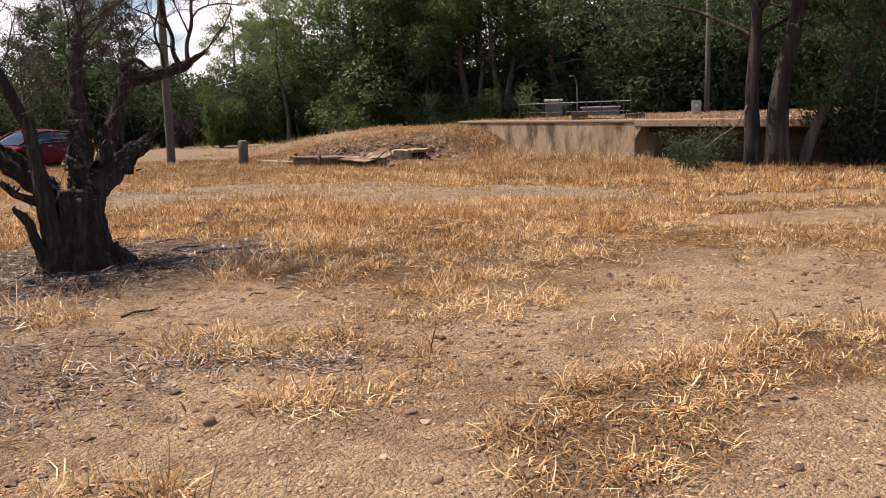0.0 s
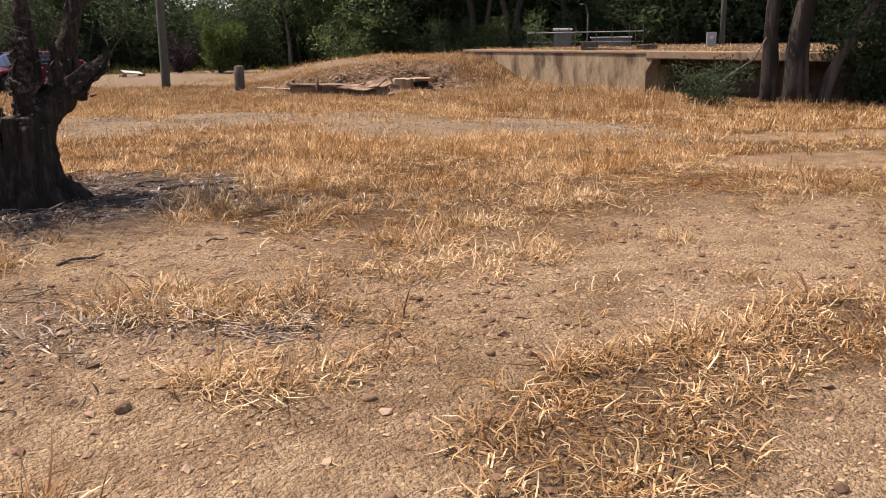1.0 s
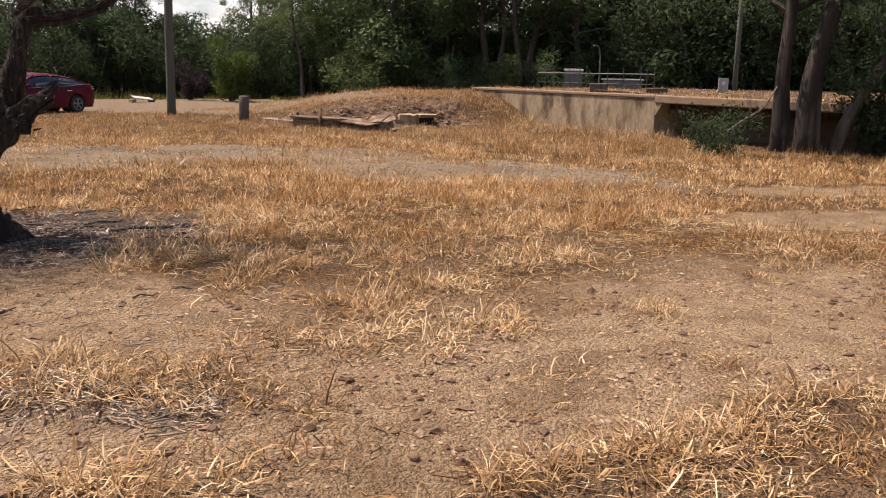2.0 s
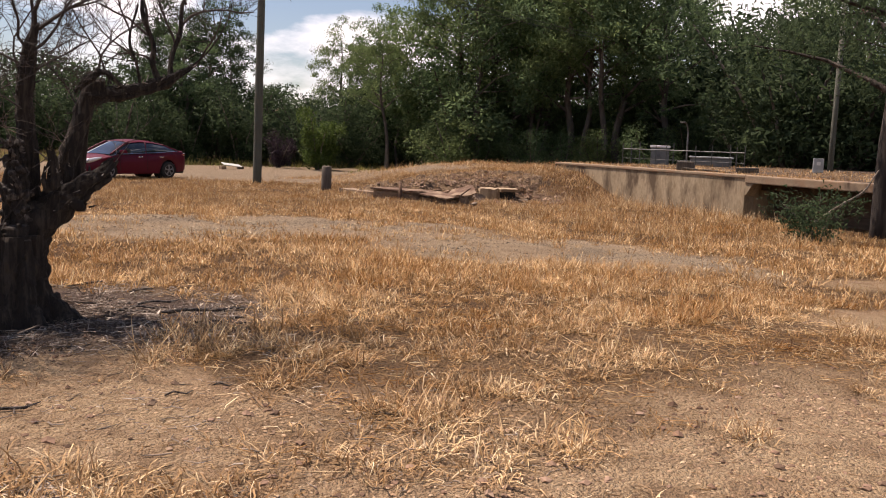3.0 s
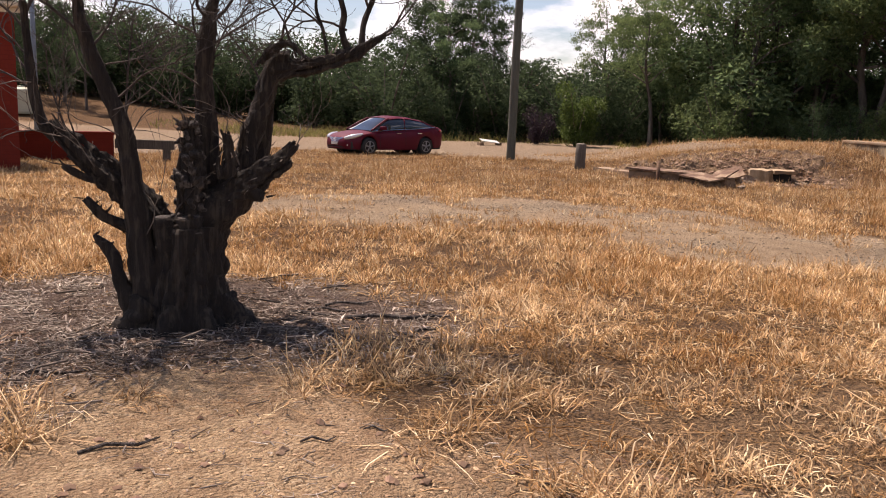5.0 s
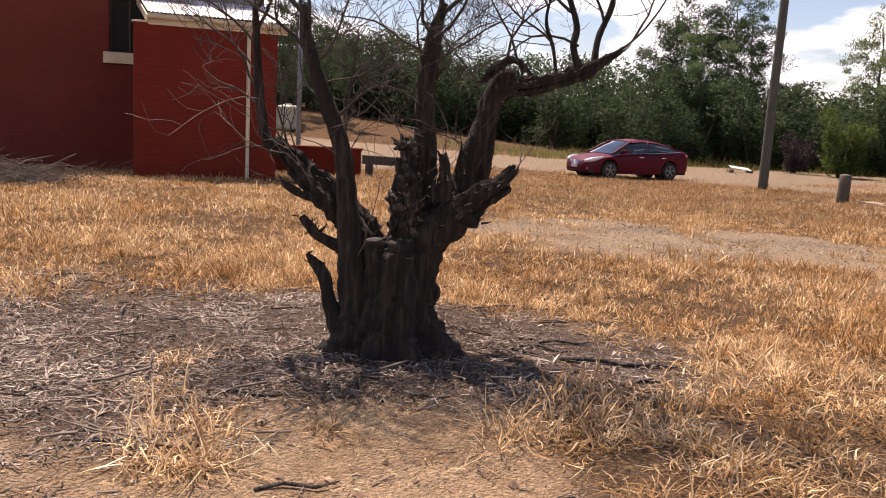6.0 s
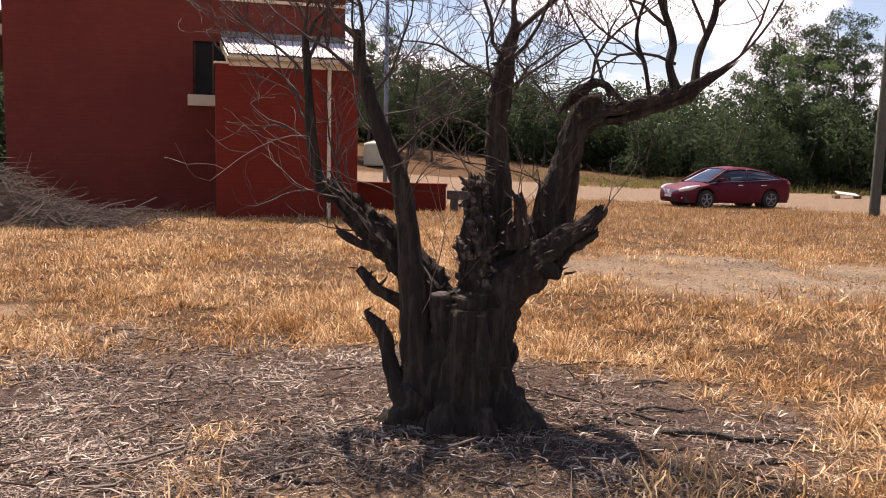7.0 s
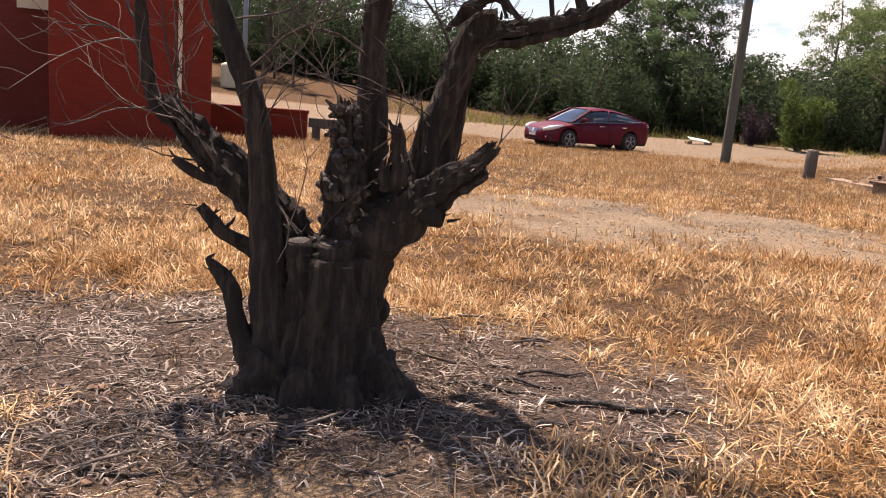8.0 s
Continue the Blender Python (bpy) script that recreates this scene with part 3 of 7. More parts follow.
def tufts(name, x, y, per, tall, wide, spread, material, label, seed, lean=0.75, flat=0.25, seg=2, rise=None):
    """Straw in tufts: blades that splay from shared roots, curl over, and lie broken among one another."""
    rngt = np.random.default_rng(seed)
    n = len(x)
    size = rngt.uniform(0.45, 1.25, n) * (0.6 + 0.8 * vnoise(x * 1.1, y * 1.1, 23))
    k = np.maximum(2, (per * rngt.uniform(0.4, 1.4, n) * np.minimum(size, 1.2)).astype(int))
    i = np.repeat(np.arange(n), k)
    m = len(i)
    r = spread * np.sqrt(rngt.random(m)) * (0.5 + size[i])
    a = rngt.uniform(0, 2 * np.pi, m)
    bx, by = x[i] + r * np.cos(a), y[i] + r * np.sin(a)
    a = a + rngt.normal(0, 0.9, m)
    h = rngt.uniform(tall[0], tall[1], m) * size[i]
    ln = np.clip(np.abs(rngt.normal(0.15, lean, m)) + 0.25 * r / spread, 0, 1.35)
    down = rngt.random(m) < flat
    ln = np.where(down, rngt.uniform(1.1, 1.5, m), ln)
    h = np.where(down, h * rngt.uniform(0.9, 1.5, m), h)
    w = rngt.uniform(wide[0], wide[1], m)
    z = height(bx, by) - 0.01 + (0.0 if rise is None else rise[i])
    tw = a + np.pi / 2 + rngt.normal(0, 0.7, m)
    s = np.stack([np.cos(tw), np.sin(tw), 0 * a], 1) * (w / 2)[:, None]
    lift = rngt.uniform(0.012, 0.03, m) + 0.02 * down * rngt.random(m)
    curl = rngt.uniform(0.0, 1.5, m) ** 1.5
    swing = rngt.normal(0, 0.55, m) * (seg > 2)
    p = np.stack([bx, by, z], 1)
    rows = [p - s, p + s]
    for j in range(seg):
        l2 = np.minimum(ln + curl * j / max(seg - 1, 1) * (1.0 if seg < 3 else 1.5), 2.3)
        aj = a + swing * j
        d = np.stack([np.cos(aj) * np.sin(l2), np.sin(aj) * np.sin(l2), np.cos(l2)], 1)
        p = p + d * (h / seg)[:, None]
        p[:, 2] = np.maximum(p[:, 2], z + lift)
        if j < seg - 1:
            rows += [p - s * (0.9 - 0.12 * j), p + s * (0.9 - 0.12 * j)]
    rows.append(p)
    V = np.stack(rows, 1).reshape(-1, 3)
    q = np.arange(m)[:, None] * (2 * seg + 1)
    F = []
    for j in range(seg - 1):
        F += [q + [2 * j, 2 * j + 1, 2 * j + 3], q + [2 * j, 2 * j + 3, 2 * j + 2]]
    F.append(q + [2 * seg - 2, 2 * seg - 1, 2 * seg])
    return tagged(fast_mesh(name, V, np.concatenate(F, 0), material), label, "grass", kind="stuff")


def grass_patch(name, x0, x1, y0, y1, per_m2, per, tall, wide, spread, seed, label, weight=grass_weight, material="straw", lean=0.75, flat=0.3, seg=2):
    x, y = scatter(x0, x1, y0, y1, per_m2, weight, seed)
    return tufts(name, x, y, per, tall, wide, spread, material, label, seed + 100, lean, flat, seg)


def clump_weight(x, y):
    return zones(x, y)[0] * sstep(0.44, 0.60, 0.5 * vnoise(x * 4.2, y * 4.2, 19) + 0.5 * vnoise(x * 1.6, y * 1.6, 20))


grass_patch("dry_grass", -3.5, 9.5, 1.2, 7.2, 50, 15, (0.04, 0.14), (0.003, 0.009), 0.06, 31, "trampled golden straw stubble on sandy dirt", flat=0.3, lean=0.6, seg=3)
grass_patch("dry_grass", -3.5, 9.5, 3.6, 8.8, 115, 17, (0.06, 0.20), (0.004, 0.010), 0.06, 66, "pale bent straw clumps on the edge of the dirt", clump_weight, "pale_straw", 0.55, 0.2, 3)


def patch_weight(x, y):
    wob = 0.9 * (vnoise(x * 0.7, y * 0.7, 11) - 0.5) + 0.5 * (vnoise(x * 2.2, y * 2.2, 12) - 0.5)
    return straw_patches(x, y, wob) * (0.15 + 0.85 * sstep(0.35, 0.6, vnoise(x * 4.0, y * 4.0, 13)))


grass_patch("dry_grass", 1.0, 6.0, 1.9, 5.4, 210, 20, (0.06, 0.20), (0.004, 0.010), 0.07, 67, "old matted straw clumps left on bare dirt", patch_weight, "pale_straw", 0.7, 0.35, 3)
grass_patch("dry_grass", -3.5, 9.5, 7.2, 11.0, 185, 16, (0.06, 0.20), (0.004, 0.010), 0.05, 30, "thick golden straw band between dirt and gravel", flat=0.25, lean=0.5)
grass_patch("dry_grass", 9.5, 20, 3, 13, 80, 12, (0.07, 0.22), (0.007, 0.014), 0.07, 32, "golden dry grass on the open ground", lean=0.5)
grass_patch("dry_grass", -9, 11, 11.0, 20, 100, 13, (0.06, 0.19), (0.006, 0.013), 0.06, 33, "golden dry grass round the gravel patch", lean=0.45)
grass_patch("dry_grass", -10, -3.5, 4, 11.0, 85, 12, (0.06, 0.20), (0.007, 0.014), 0.06, 34, "golden dry grass near the brush pile", lean=0.5)
grass_patch("dry_grass", -9, 21, 20, 39, 60, 12, (0.06, 0.18), (0.010, 0.022), 0.13, 35, "golden dry grass running to the track", lean=0.45, seg=1)
grass_patch("dry_grass", 11, 21, 13, 20, 55, 12, (0.08, 0.24), (0.010, 0.022), 0.10, 36, "golden dry grass below the loading bank", lean=0.5, seg=1)
tx = np.array([0.95, 0.60, 0.90, 2.90, 2.20, 1.60, 1.45, 3.10, 3.30, 2.30, 5.10, 7.10, 3.50, 1.90, 0.40, 2.70, -1.0, 1.75, 0.60, 0.82])
ty = np.array([6.10, 6.95, 6.50, 6.20, 6.80, 3.85, 4.85, 3.30, 2.70, 2.95, 4.70, 5.40, 5.40, 4.80, 7.50, 7.50, 8.40, 3.70, 3.30, 3.10])
rngc = np.random.default_rng(27)
ci = np.repeat(np.arange(len(tx)), 11)
tufts("grass_clump", tx[ci] + rngc.normal(0, 0.10, len(ci)), ty[ci] + rngc.normal(0, 0.08, len(ci)), 16, (0.10, 0.27), (0.003, 0.009), 0.05, "pale_straw", "tall pale straw clumps on bare dirt", 28, 0.6, 0.3, 3)
wx = np.repeat(np.array([0.19, 0.55, 0.78, 1.02, 3.35]), 3) + rngc.normal(0, 0.05, 15)
wy = np.repeat(np.array([8.79, 9.22, 8.30, 8.02, 7.95]), 3) + rngc.normal(0, 0.05, 15)
tufts("dead_weed", wx, wy, 26, (0.06, 0.17), (0.002, 0.004), 0.05, "dead_stem", "dark brown dead weeds under the tree", 90, 0.5, 0.1, 3)
grass_patch("bank_grass", 12, 36, 26.5, 40, 26, 10, (0.08, 0.30), (0.010, 0.020), 0.18, 37, "pale dry grass on the earth ramp", seg=1, weight=
            lambda x, y: ((y > 28.6) | (x < 19)) * sstep(0.35, 0.6, vnoise(x * 0.8, y * 0.8, 25)) * sstep(0.75, 1.05, ellipse(x, y, 14.5, 27.6, 3.3, 2.0, -8)))
grass_patch("bank_grass", 15.5, 20.0, 18, 29, 60, 12, (0.14, 0.42), (0.010, 0.022), 0.14, 29, "tall pale dry grass along the foot of the wall", seg=1, material="pale_straw", lean=0.5, weight=
            lambda x, y: sstep(16.5, 19.0, x) * (x < 19.45) * (0.3 + 0.7 * vnoise(x * 1.2, y * 1.2, 28)))
grass_patch("verge_grass", -35, 45, 52, 62, 7, 7, (0.2, 0.6), (0.03, 0.06), 0.25, 38, "green and yellow grass along the bush edge",
            lambda x, y: sstep(-8, 1, x) * (0.4 + 0.6 * vnoise(x * 0.5, y * 0.5, 26)), "green_grass", 0.35, 0.05, 1)
grass_patch("verge_grass", 6, 24, 38, 52, 7, 7, (0.12, 0.4), (0.03, 0.05), 0.2, 39, "mixed grass behind the ramp",
            lambda x, y: (1 - zones(x, y)[3]) * 0.9, "green_grass", 0.35, 0.05)


def lying_sticks(name, x, y, length, thick, material, seed, lift=0.0):
    """Thin three-sided sticks lying about."""
    rng = np.random.default_rng(seed)
    n = len(x)
    a, tilt = rng.uniform(0, 2 * np.pi, n), rng.normal(0, 0.10, n)
    d = np.stack([np.cos(a) * np.cos(tilt), np.sin(a) * np.cos(tilt), np.sin(tilt)], 1)
    s = np.stack([-np.sin(a), np.cos(a), 0 * a], 1)
    u = np.cross(d, s)
    c = np.stack([x, y, height(x, y) + thick * 0.7 + rng.uniform(0, 1, n) * lift], 1)
    bow = rng.normal(0, 0.17, n)[:, None] * length[:, None] * s
    rings = []
    for f, off in ((-0.5, -1), (0.0, 1), (0.5, -1)):
        p = c + d * (length * f)[:, None] + bow * off
        r = thick * (1.0 if f < 0.4 else 0.5)
        for k in range(3):
            an = 2 * np.pi * k / 3
            rings.append(p + s * (r * math.cos(an))[:, None] + u * (r * math.sin(an))[:, None])
    V = np.stack(rings, 1).reshape(-1, 3)
    k = np.arange(n)[:, None] * 9
    F = []
    for r0 in (0, 3):
        for j in range(3):
            F.append(k + [r0 + j, r0 + (j + 1) % 3, r0 + 3 + (j + 1) % 3, r0 + 3 + j])
    return fast_mesh(name, V, np.concatenate(F, 0), material)


gx_, gy_ = scatter(-3.5, 9.5, 2.0, 9.5, 200, grass_weight, 61)
rng = np.random.default_rng(62)
tagged(lying_sticks("straw_mat", gx_, gy_, rng.uniform(0.05, 0.20, len(gx_)), rng.uniform(0.0012, 0.0036, len(gx_)), "straw", 63, 0.04),
       "matted broken straw lying in the dry grass", "grass", kind="stuff")


def litter_weight(x, y):
    return (y < 12) * zones(x, y)[2] * (1 - 0.75 * sstep(2.2, 2.7, x)) * (0.12 + 0.88 * sstep(0.3, 0.7, 0.6 * vnoise(x * 3, y * 3, 41) + 0.4 * vnoise(x * 7, y * 7, 40)))


lx, ly = scatter(-1.8, 4.2, 3.8, 10.2, 1500, litter_weight, 42)
rng = np.random.default_rng(43)
tagged(lying_sticks("leaf_litter", lx, ly, 0.025 + 0.13 * rng.random(len(lx)) ** 2, 0.0012 + 0.0040 * rng.random(len(lx)) ** 3, "grey_straw", 44, 0.03),
       "grey dead twigs and straw under the tree", "litter", kind="stuff")
lx, ly = scatter(-1.2, 3.6, 5.8, 9.6, 26, litter_weight, 141)
tagged(lying_sticks("twig_litter", lx, ly, 0.12 + 0.38 * rng.random(len(lx)) ** 2, 0.003 + 0.007 * rng.random(len(lx)) ** 2, "dry_brush", 142, 0.04),
       "grey dead sticks strewn under the tree", "litter", kind="stuff")
lx, ly = scatter(-0.6, 4.0, 4.6, 7.4, 210, lambda x, y: sstep(0.35, 0.75, 0.6 * vnoise(x * 2.2, y * 2.2, 145) + 0.4 * vnoise(x * 6, y * 6, 146)), 147)
tagged(lying_sticks("twig_litter", lx, ly, 0.02 + 0.12 * rng.random(len(lx)) ** 2, 0.0012 + 0.0034 * rng.random(len(lx)) ** 3, "grey_straw", 148, 0.012),
       "thin grey twigs and straw scattered on the dirt", "litter", kind="stuff")
lx, ly = scatter(-1.8, 4.2, 3.8, 10.2, 330, litter_weight, 48)
tufts("dead_leaves", lx, ly, 5, (0.03, 0.11), (0.004, 0.015), 0.06, "grey_straw", "curled grey dead leaves and bark under the tree", 49, 0.7, 0.6)
lx, ly = scatter(-3, 9, 1.2, 9, 95, lambda x, y: 0.35 + 0.4 * vnoise(x * 1.5, y * 1.5, 45), 46)
tagged(lying_sticks("straw_litter", lx, ly, rng.uniform(0.02, 0.09, len(lx)), rng.uniform(0.001, 0.0024, len(lx)), "pale_straw", 47, 0.01),
       "loose pale straw lying on the dirt", "litter", kind="stuff")


def pebbles(name, x, y, size, material, seed, sink=0.55, rise=0.0):
    """Uneven lumps: jittered octahedra."""
    rng = np.random.default_rng(seed)
    n = len(x)
    base = np.array([(1, 0, 0), (0, 1, 0), (-1, 0, 0), (0, -1, 0), (0, 0, 0.7), (0, 0, -0.7), (0.6, 0.6, 0.35), (-0.6, 0.6, 0.3), (-0.6, -0.6, 0.35), (0.6, -0.6, 0.3)])
    f = np.array([(0, 6, 9), (0, 1, 6), (1, 7, 6), (1, 2, 7), (2, 8, 7), (2, 3, 8), (3, 9, 8), (3, 0, 9), (6, 7, 4), (7, 8, 4), (8, 9, 4), (9, 6, 4)])   # open below, where it sits in the soil
    jit = 1 + rng.normal(0, 0.24, (n, 10, 3))
    V = base[None] * jit * size[:, None, None]
    a = rng.uniform(0, 6.283, n)
    c, s = np.cos(a)[:, None], np.sin(a)[:, None]
    sx = rng.uniform(0.7, 1.3, n)[:, None]
    px, py = V[:, :, 0] * sx, V[:, :, 1]
    V = np.stack([px * c - py * s + x[:, None], px * s + py * c + y[:, None], V[:, :, 2] + (height(x, y) + rise + size * (0.6 - sink))[:, None]], 2).reshape(-1, 3)
    F = (np.arange(n)[:, None, None] * 10 + f[None]).reshape(-1, 3)
    ob = fast_mesh(name, V, F, material)
    ob.data.shade_flat()
    return ob


def dirt_weight(x, y):
    return (1 - zones(x, y)[0]) * (0.25 + 0.75 * sstep(0.3, 0.7, 0.6 * vnoise(x * 2.3, y * 2.3, 51) + 0.4 * vnoise(x * 0.9, y * 0.9, 59)))


px_, py_ = scatter(-2.5, 8.5, 1.2, 8, 210, dirt_weight, 52)
tagged(pebbles("pebbles", px_, py_, 0.004 + 0.027 * rng.random(len(px_)) ** 4, "dark_clod", 53), "dark brown stones and clods on the dirt", "pebbles", kind="stuff")
px_, py_ = scatter(0.0, 6.5, 2.0, 6.2, 700, dirt_weight, 57)
tagged(pebbles("grit", px_, py_, 0.003 + 0.010 * rng.random(len(px_)) ** 2.5, "clod", 58), "coarse sandy grit on the bare dirt", "grit", kind="stuff")
px_, py_ = scatter(1, 11, 10, 19, 230, lambda x, y: zones(x, y)[1], 54)
tagged(pebbles("gravel", px_, py_, 0.005 + 0.017 * rng.random(len(px_)) ** 3, "gravel_stone", 55), "grey crushed gravel patch", "gravel", kind="stuff")


def rock(x, y, size, seed, label):
    rnd = random.Random(seed)
    bm = bmesh.new()
    bmesh.ops.create_icosphere(bm, subdivisions=2, radius=1)
    for v in bm.verts:
        k = 1 + 0.35 * noise.noise(v.co * 1.6 + Vector((seed, 0, 0))) + 0.1 * noise.noise(v.co * 5)
        v.co = Vector((v.co.x * size[0], v.co.y * size[1], v.co.z * size[2])) * k
    ob = part("rock", bm, "stone")
    ob.matrix_world = pose(x, y, float(height(x, y)) + size[2] * 0.3, 0, 0, rnd.uniform(0, 360))
    return tagged(smooth(ob), label, "rock")


rock(1.20, 3.77, (0.040, 0.026, 0.026), 1, "small dark brown rock on bare dirt")
rock(2.05, 3.45, (0.03, 0.025, 0.016), 2, "small brown rock on bare dirt")
rock(2.75, 3.62, (0.032, 0.022, 0.02), 3, "small brown clod on bare dirt")
rock(2.35, 3.05, (0.026, 0.02, 0.015), 4, "small reddish clod on bare dirt")
rock(1.75, 2.75, (0.035, 0.03, 0.02), 5, "small reddish clod on bare dirt")

# ---------------------------------------------------------------- the station building
HOUSE = pose(-5.67, 19.33, 0.0, 0, 0, 30)


def house_part(name, lo, hi, material, parent, bevel=0.0, label=""):
    return part(name, boxed(lo, hi, bevel), material, parent, label)


def corrugated(w, d, pitch=0.076, amp=0.012, seg=4):
    """A corrugated sheet, w across the ribs, d along them, rising towards +y by nothing."""
    bm = bmesh.new()
    n = int(w / pitch * seg)
    rows = []
    for y in (0, d):
        for dz in (0, -0.004):
            rows.append([bm.verts.new((i * w / n, y, amp * math.sin(2 * math.pi * i / seg) + dz)) for i in range(n + 1)])
    a, a2, b, b2 = rows
    for i in range(n):
        bm.faces.new((a[i], a[i + 1], b[i + 1], b[i]))
        bm.faces.new((a2[i], b2[i], b2[i + 1], a2[i + 1]))
        bm.faces.new((a[i], a2[i], a2[i + 1], a[i + 1]))
        bm.faces.new((b[i], b[i + 1], b2[i + 1], b2[i]))
    return bm


def build_house():
    h = thing("station_building", HOUSE, "dark red painted brick station building with a lean-to", "building")
    z0, b, top = -0.35, 2.4, 4.95
    # end wall in pieces round the window
    y0, y1 = b, b + 0.25
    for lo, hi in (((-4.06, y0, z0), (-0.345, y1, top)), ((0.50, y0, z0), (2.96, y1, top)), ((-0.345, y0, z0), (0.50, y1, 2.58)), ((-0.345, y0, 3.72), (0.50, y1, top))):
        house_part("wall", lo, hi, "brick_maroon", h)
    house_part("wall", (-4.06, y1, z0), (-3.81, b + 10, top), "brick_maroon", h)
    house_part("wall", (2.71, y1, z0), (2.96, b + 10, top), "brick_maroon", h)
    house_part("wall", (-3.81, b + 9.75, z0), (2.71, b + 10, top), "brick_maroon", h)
    win = house_part("window", (-0.345, b + 0.13, 2.58), (0.50, b + 0.17, 3.72), "dark_void", h, 0, "dark window pane")
    house_part("window_sill", (-0.47, b - 0.10, 2.34), (0.60, b + 0.12, 2.578), "cream", win, 0.01, "cream rendered sill")
    for x in (-0.33, 0.06, 0.45):
        house_part("window_bar", (x, b + 0.09, 2.585), (x + 0.035, b + 0.128, 3.70), "dark_boards", win)
    house_part("string_course", (-0.4, b - 0.05, 4.60), (2.98, b - 0.002, 4.67), "cream", h, 0.01, "pale rendered band")
    # hipped roof
    rf = bmesh.new()
    e = [(-4.4, b - 0.35, top + 0.02), (3.3, b - 0.35, top + 0.02), (3.3, b + 10.35, top + 0.02), (-4.4, b + 10.35, top + 0.02), (-0.55, b + 3.4, top + 1.75), (-0.55, b + 6.6, top + 1.75)]
    vs = [rf.verts.new(p) for p in e]
    for f in ((0, 1, 4), (1, 2, 5, 4), (2, 3, 5), (3, 0, 4, 5), (3, 2, 1, 0)):
        rf.faces.new([vs[i] for i in f])
    part("roof", rf, "galvanised", h, "hipped iron roof")
    # lean-to
    an = new("lean_to")
    an.parent = h
    tagged(an, "painted brick lean-to with a zinc roof")
    house_part("front_wall", (0.0, 0.0, z0), (2.77, 0.23, 3.06), "brick_red", an)
    house_part("side_wall", (2.54, 0.23, z0), (2.77, b - 0.003, 3.06), "brick_red", an)
    house_part("side_wall", (0.28, 0.23, z0), (0.51, b - 0.003, 3.06), "brick_red", an)
    house_part("coping", (-0.03, -0.03, 3.062), (0.30, 0.27, 3.10), "cream", an, 0.008)
    sh = corrugated(2.75, 2.66)
    bmesh.ops.transform(sh, matrix=pose(0.24, -0.16, 3.26, 12.5, 0, 0), verts=sh.verts)
    part("roof", sh, "zinc", an, "bright corrugated zinc sheet")
    house_part("fascia", (0.25, -0.03, 3.03), (2.96, -0.004, 3.22), "cream", an, 0.004, "cream painted fascia")
    bb = bmesh.new()
    box(bb, (0.215, -0.12, -0.16), (0.245, 2.48, -0.02), 0.004)
    bmesh.ops.transform(bb, matrix=pose(0, 0, 3.25, 12.5, 0, 0), verts=bb.verts)
    part("barge_board", bb, "cream", an)
    g = bmesh.new()
    tube(g, [(0.24, -0.10, 3.19, 0.055), (2.98, -0.10, 3.17, 0.055)], 10)
    part("gutter", g, "cream", an)
    p = bmesh.new()
    tube(p, spline([(2.18, -0.10, 3.17, 0.04), (2.18, -0.09, 3.02, 0.04), (2.18, -0.05, 2.86, 0.04), (2.18, -0.05, 0.0, 0.04)], 0.15), 10)
    part("downpipe", smooth_bm(p), "cream", an, "cream painted downpipe")
    house_part("flashing", (0.24, b - 0.03, 3.82), (2.95, b - 0.004, 3.96), "old_steel", an, 0.003)
    # awning along the platform side
    aw = new("awning")
    aw.parent = h
    tagged(aw, "timber platform awning with a pale edge")
    sh = corrugated(9.6, 3.2)
    bmesh.ops.transform(sh, matrix=Matrix.Translation((-7.3, b + 9.7, 3.88)) @ pose(0, 0, 0, 0, -5, 0) @ pose(0, 0, 0, 0, 0, -90), verts=sh.verts)
    part("roof", sh, "zinc", aw)
    house_part("beam", (-7.3, b + 0.15, 3.66), (-4.065, b + 0.27, 3.87), "cream", aw, 0.01)
    house_part("beam", (-7.3, b + 0.27, 3.66), (-7.18, b + 9.7, 3.87), "cream", aw, 0.01)
    # boards added below the rafters; their dark brown stands for the underside's shade
    for i in range(10):
        house_part("added_soffit_board", (-7.17 + i * 0.31, b + 0.28, 3.60), (-6.865 + i * 0.31, b + 9.6, 3.635), "dark_boards", aw)
    for y in (b + 0.35, b + 4.8, b + 9.3):
        house_part("post", (-4.42, y, z0), (-4.33, y + 0.1, 3.595), "cream", aw, 0.01)
        house_part("rafter", (-7.18, y, 3.70), (-4.065, y + 0.08, 3.83), "dark_boards", aw)
    return h


def smooth_bm(bm):
    for f in bm.faces:
        f.smooth = True
    return bm


house = build_house()


def build_sign():
    s = thing("hanging_sign", HOUSE @ pose(-4.40, 2.45, 3.36), "white sign board with dark red letters, under the awning", "sign")
    part("board", boxed((-0.27, -0.015, -0.11), (0.27, 0.015, 0.11), 0.004), "white_paint", s)
    cu = bpy.data.curves.new("letters", "FONT")
    cu.body, cu.size, cu.extrude, cu.align_x, cu.align_y = "MEN", 0.20, 0.003, "CENTER", "CENTER"
    tmp = new("letters_text", cu)
    dg = bpy.context.evaluated_depsgraph_get()
    me = bpy.data.meshes.new_from_object(tmp.evaluated_get(dg))
    bpy.data.objects.remove(tmp)
    me.materials.clear()
    me.materials.append(M["sign_red"])
    t = new("lettering", me)
    t.parent = s
    t.matrix_basis = pose(0, -0.019, 0, 90, 0, 0)
    for x in (-0.22, 0.22):
        b = bmesh.new()
        tube(b, [(x, 0, 0.11, 0.008), (x, 0, 0.34, 0.008)], 6)
        part("hanger", b, "galvanised", s)


build_sign()


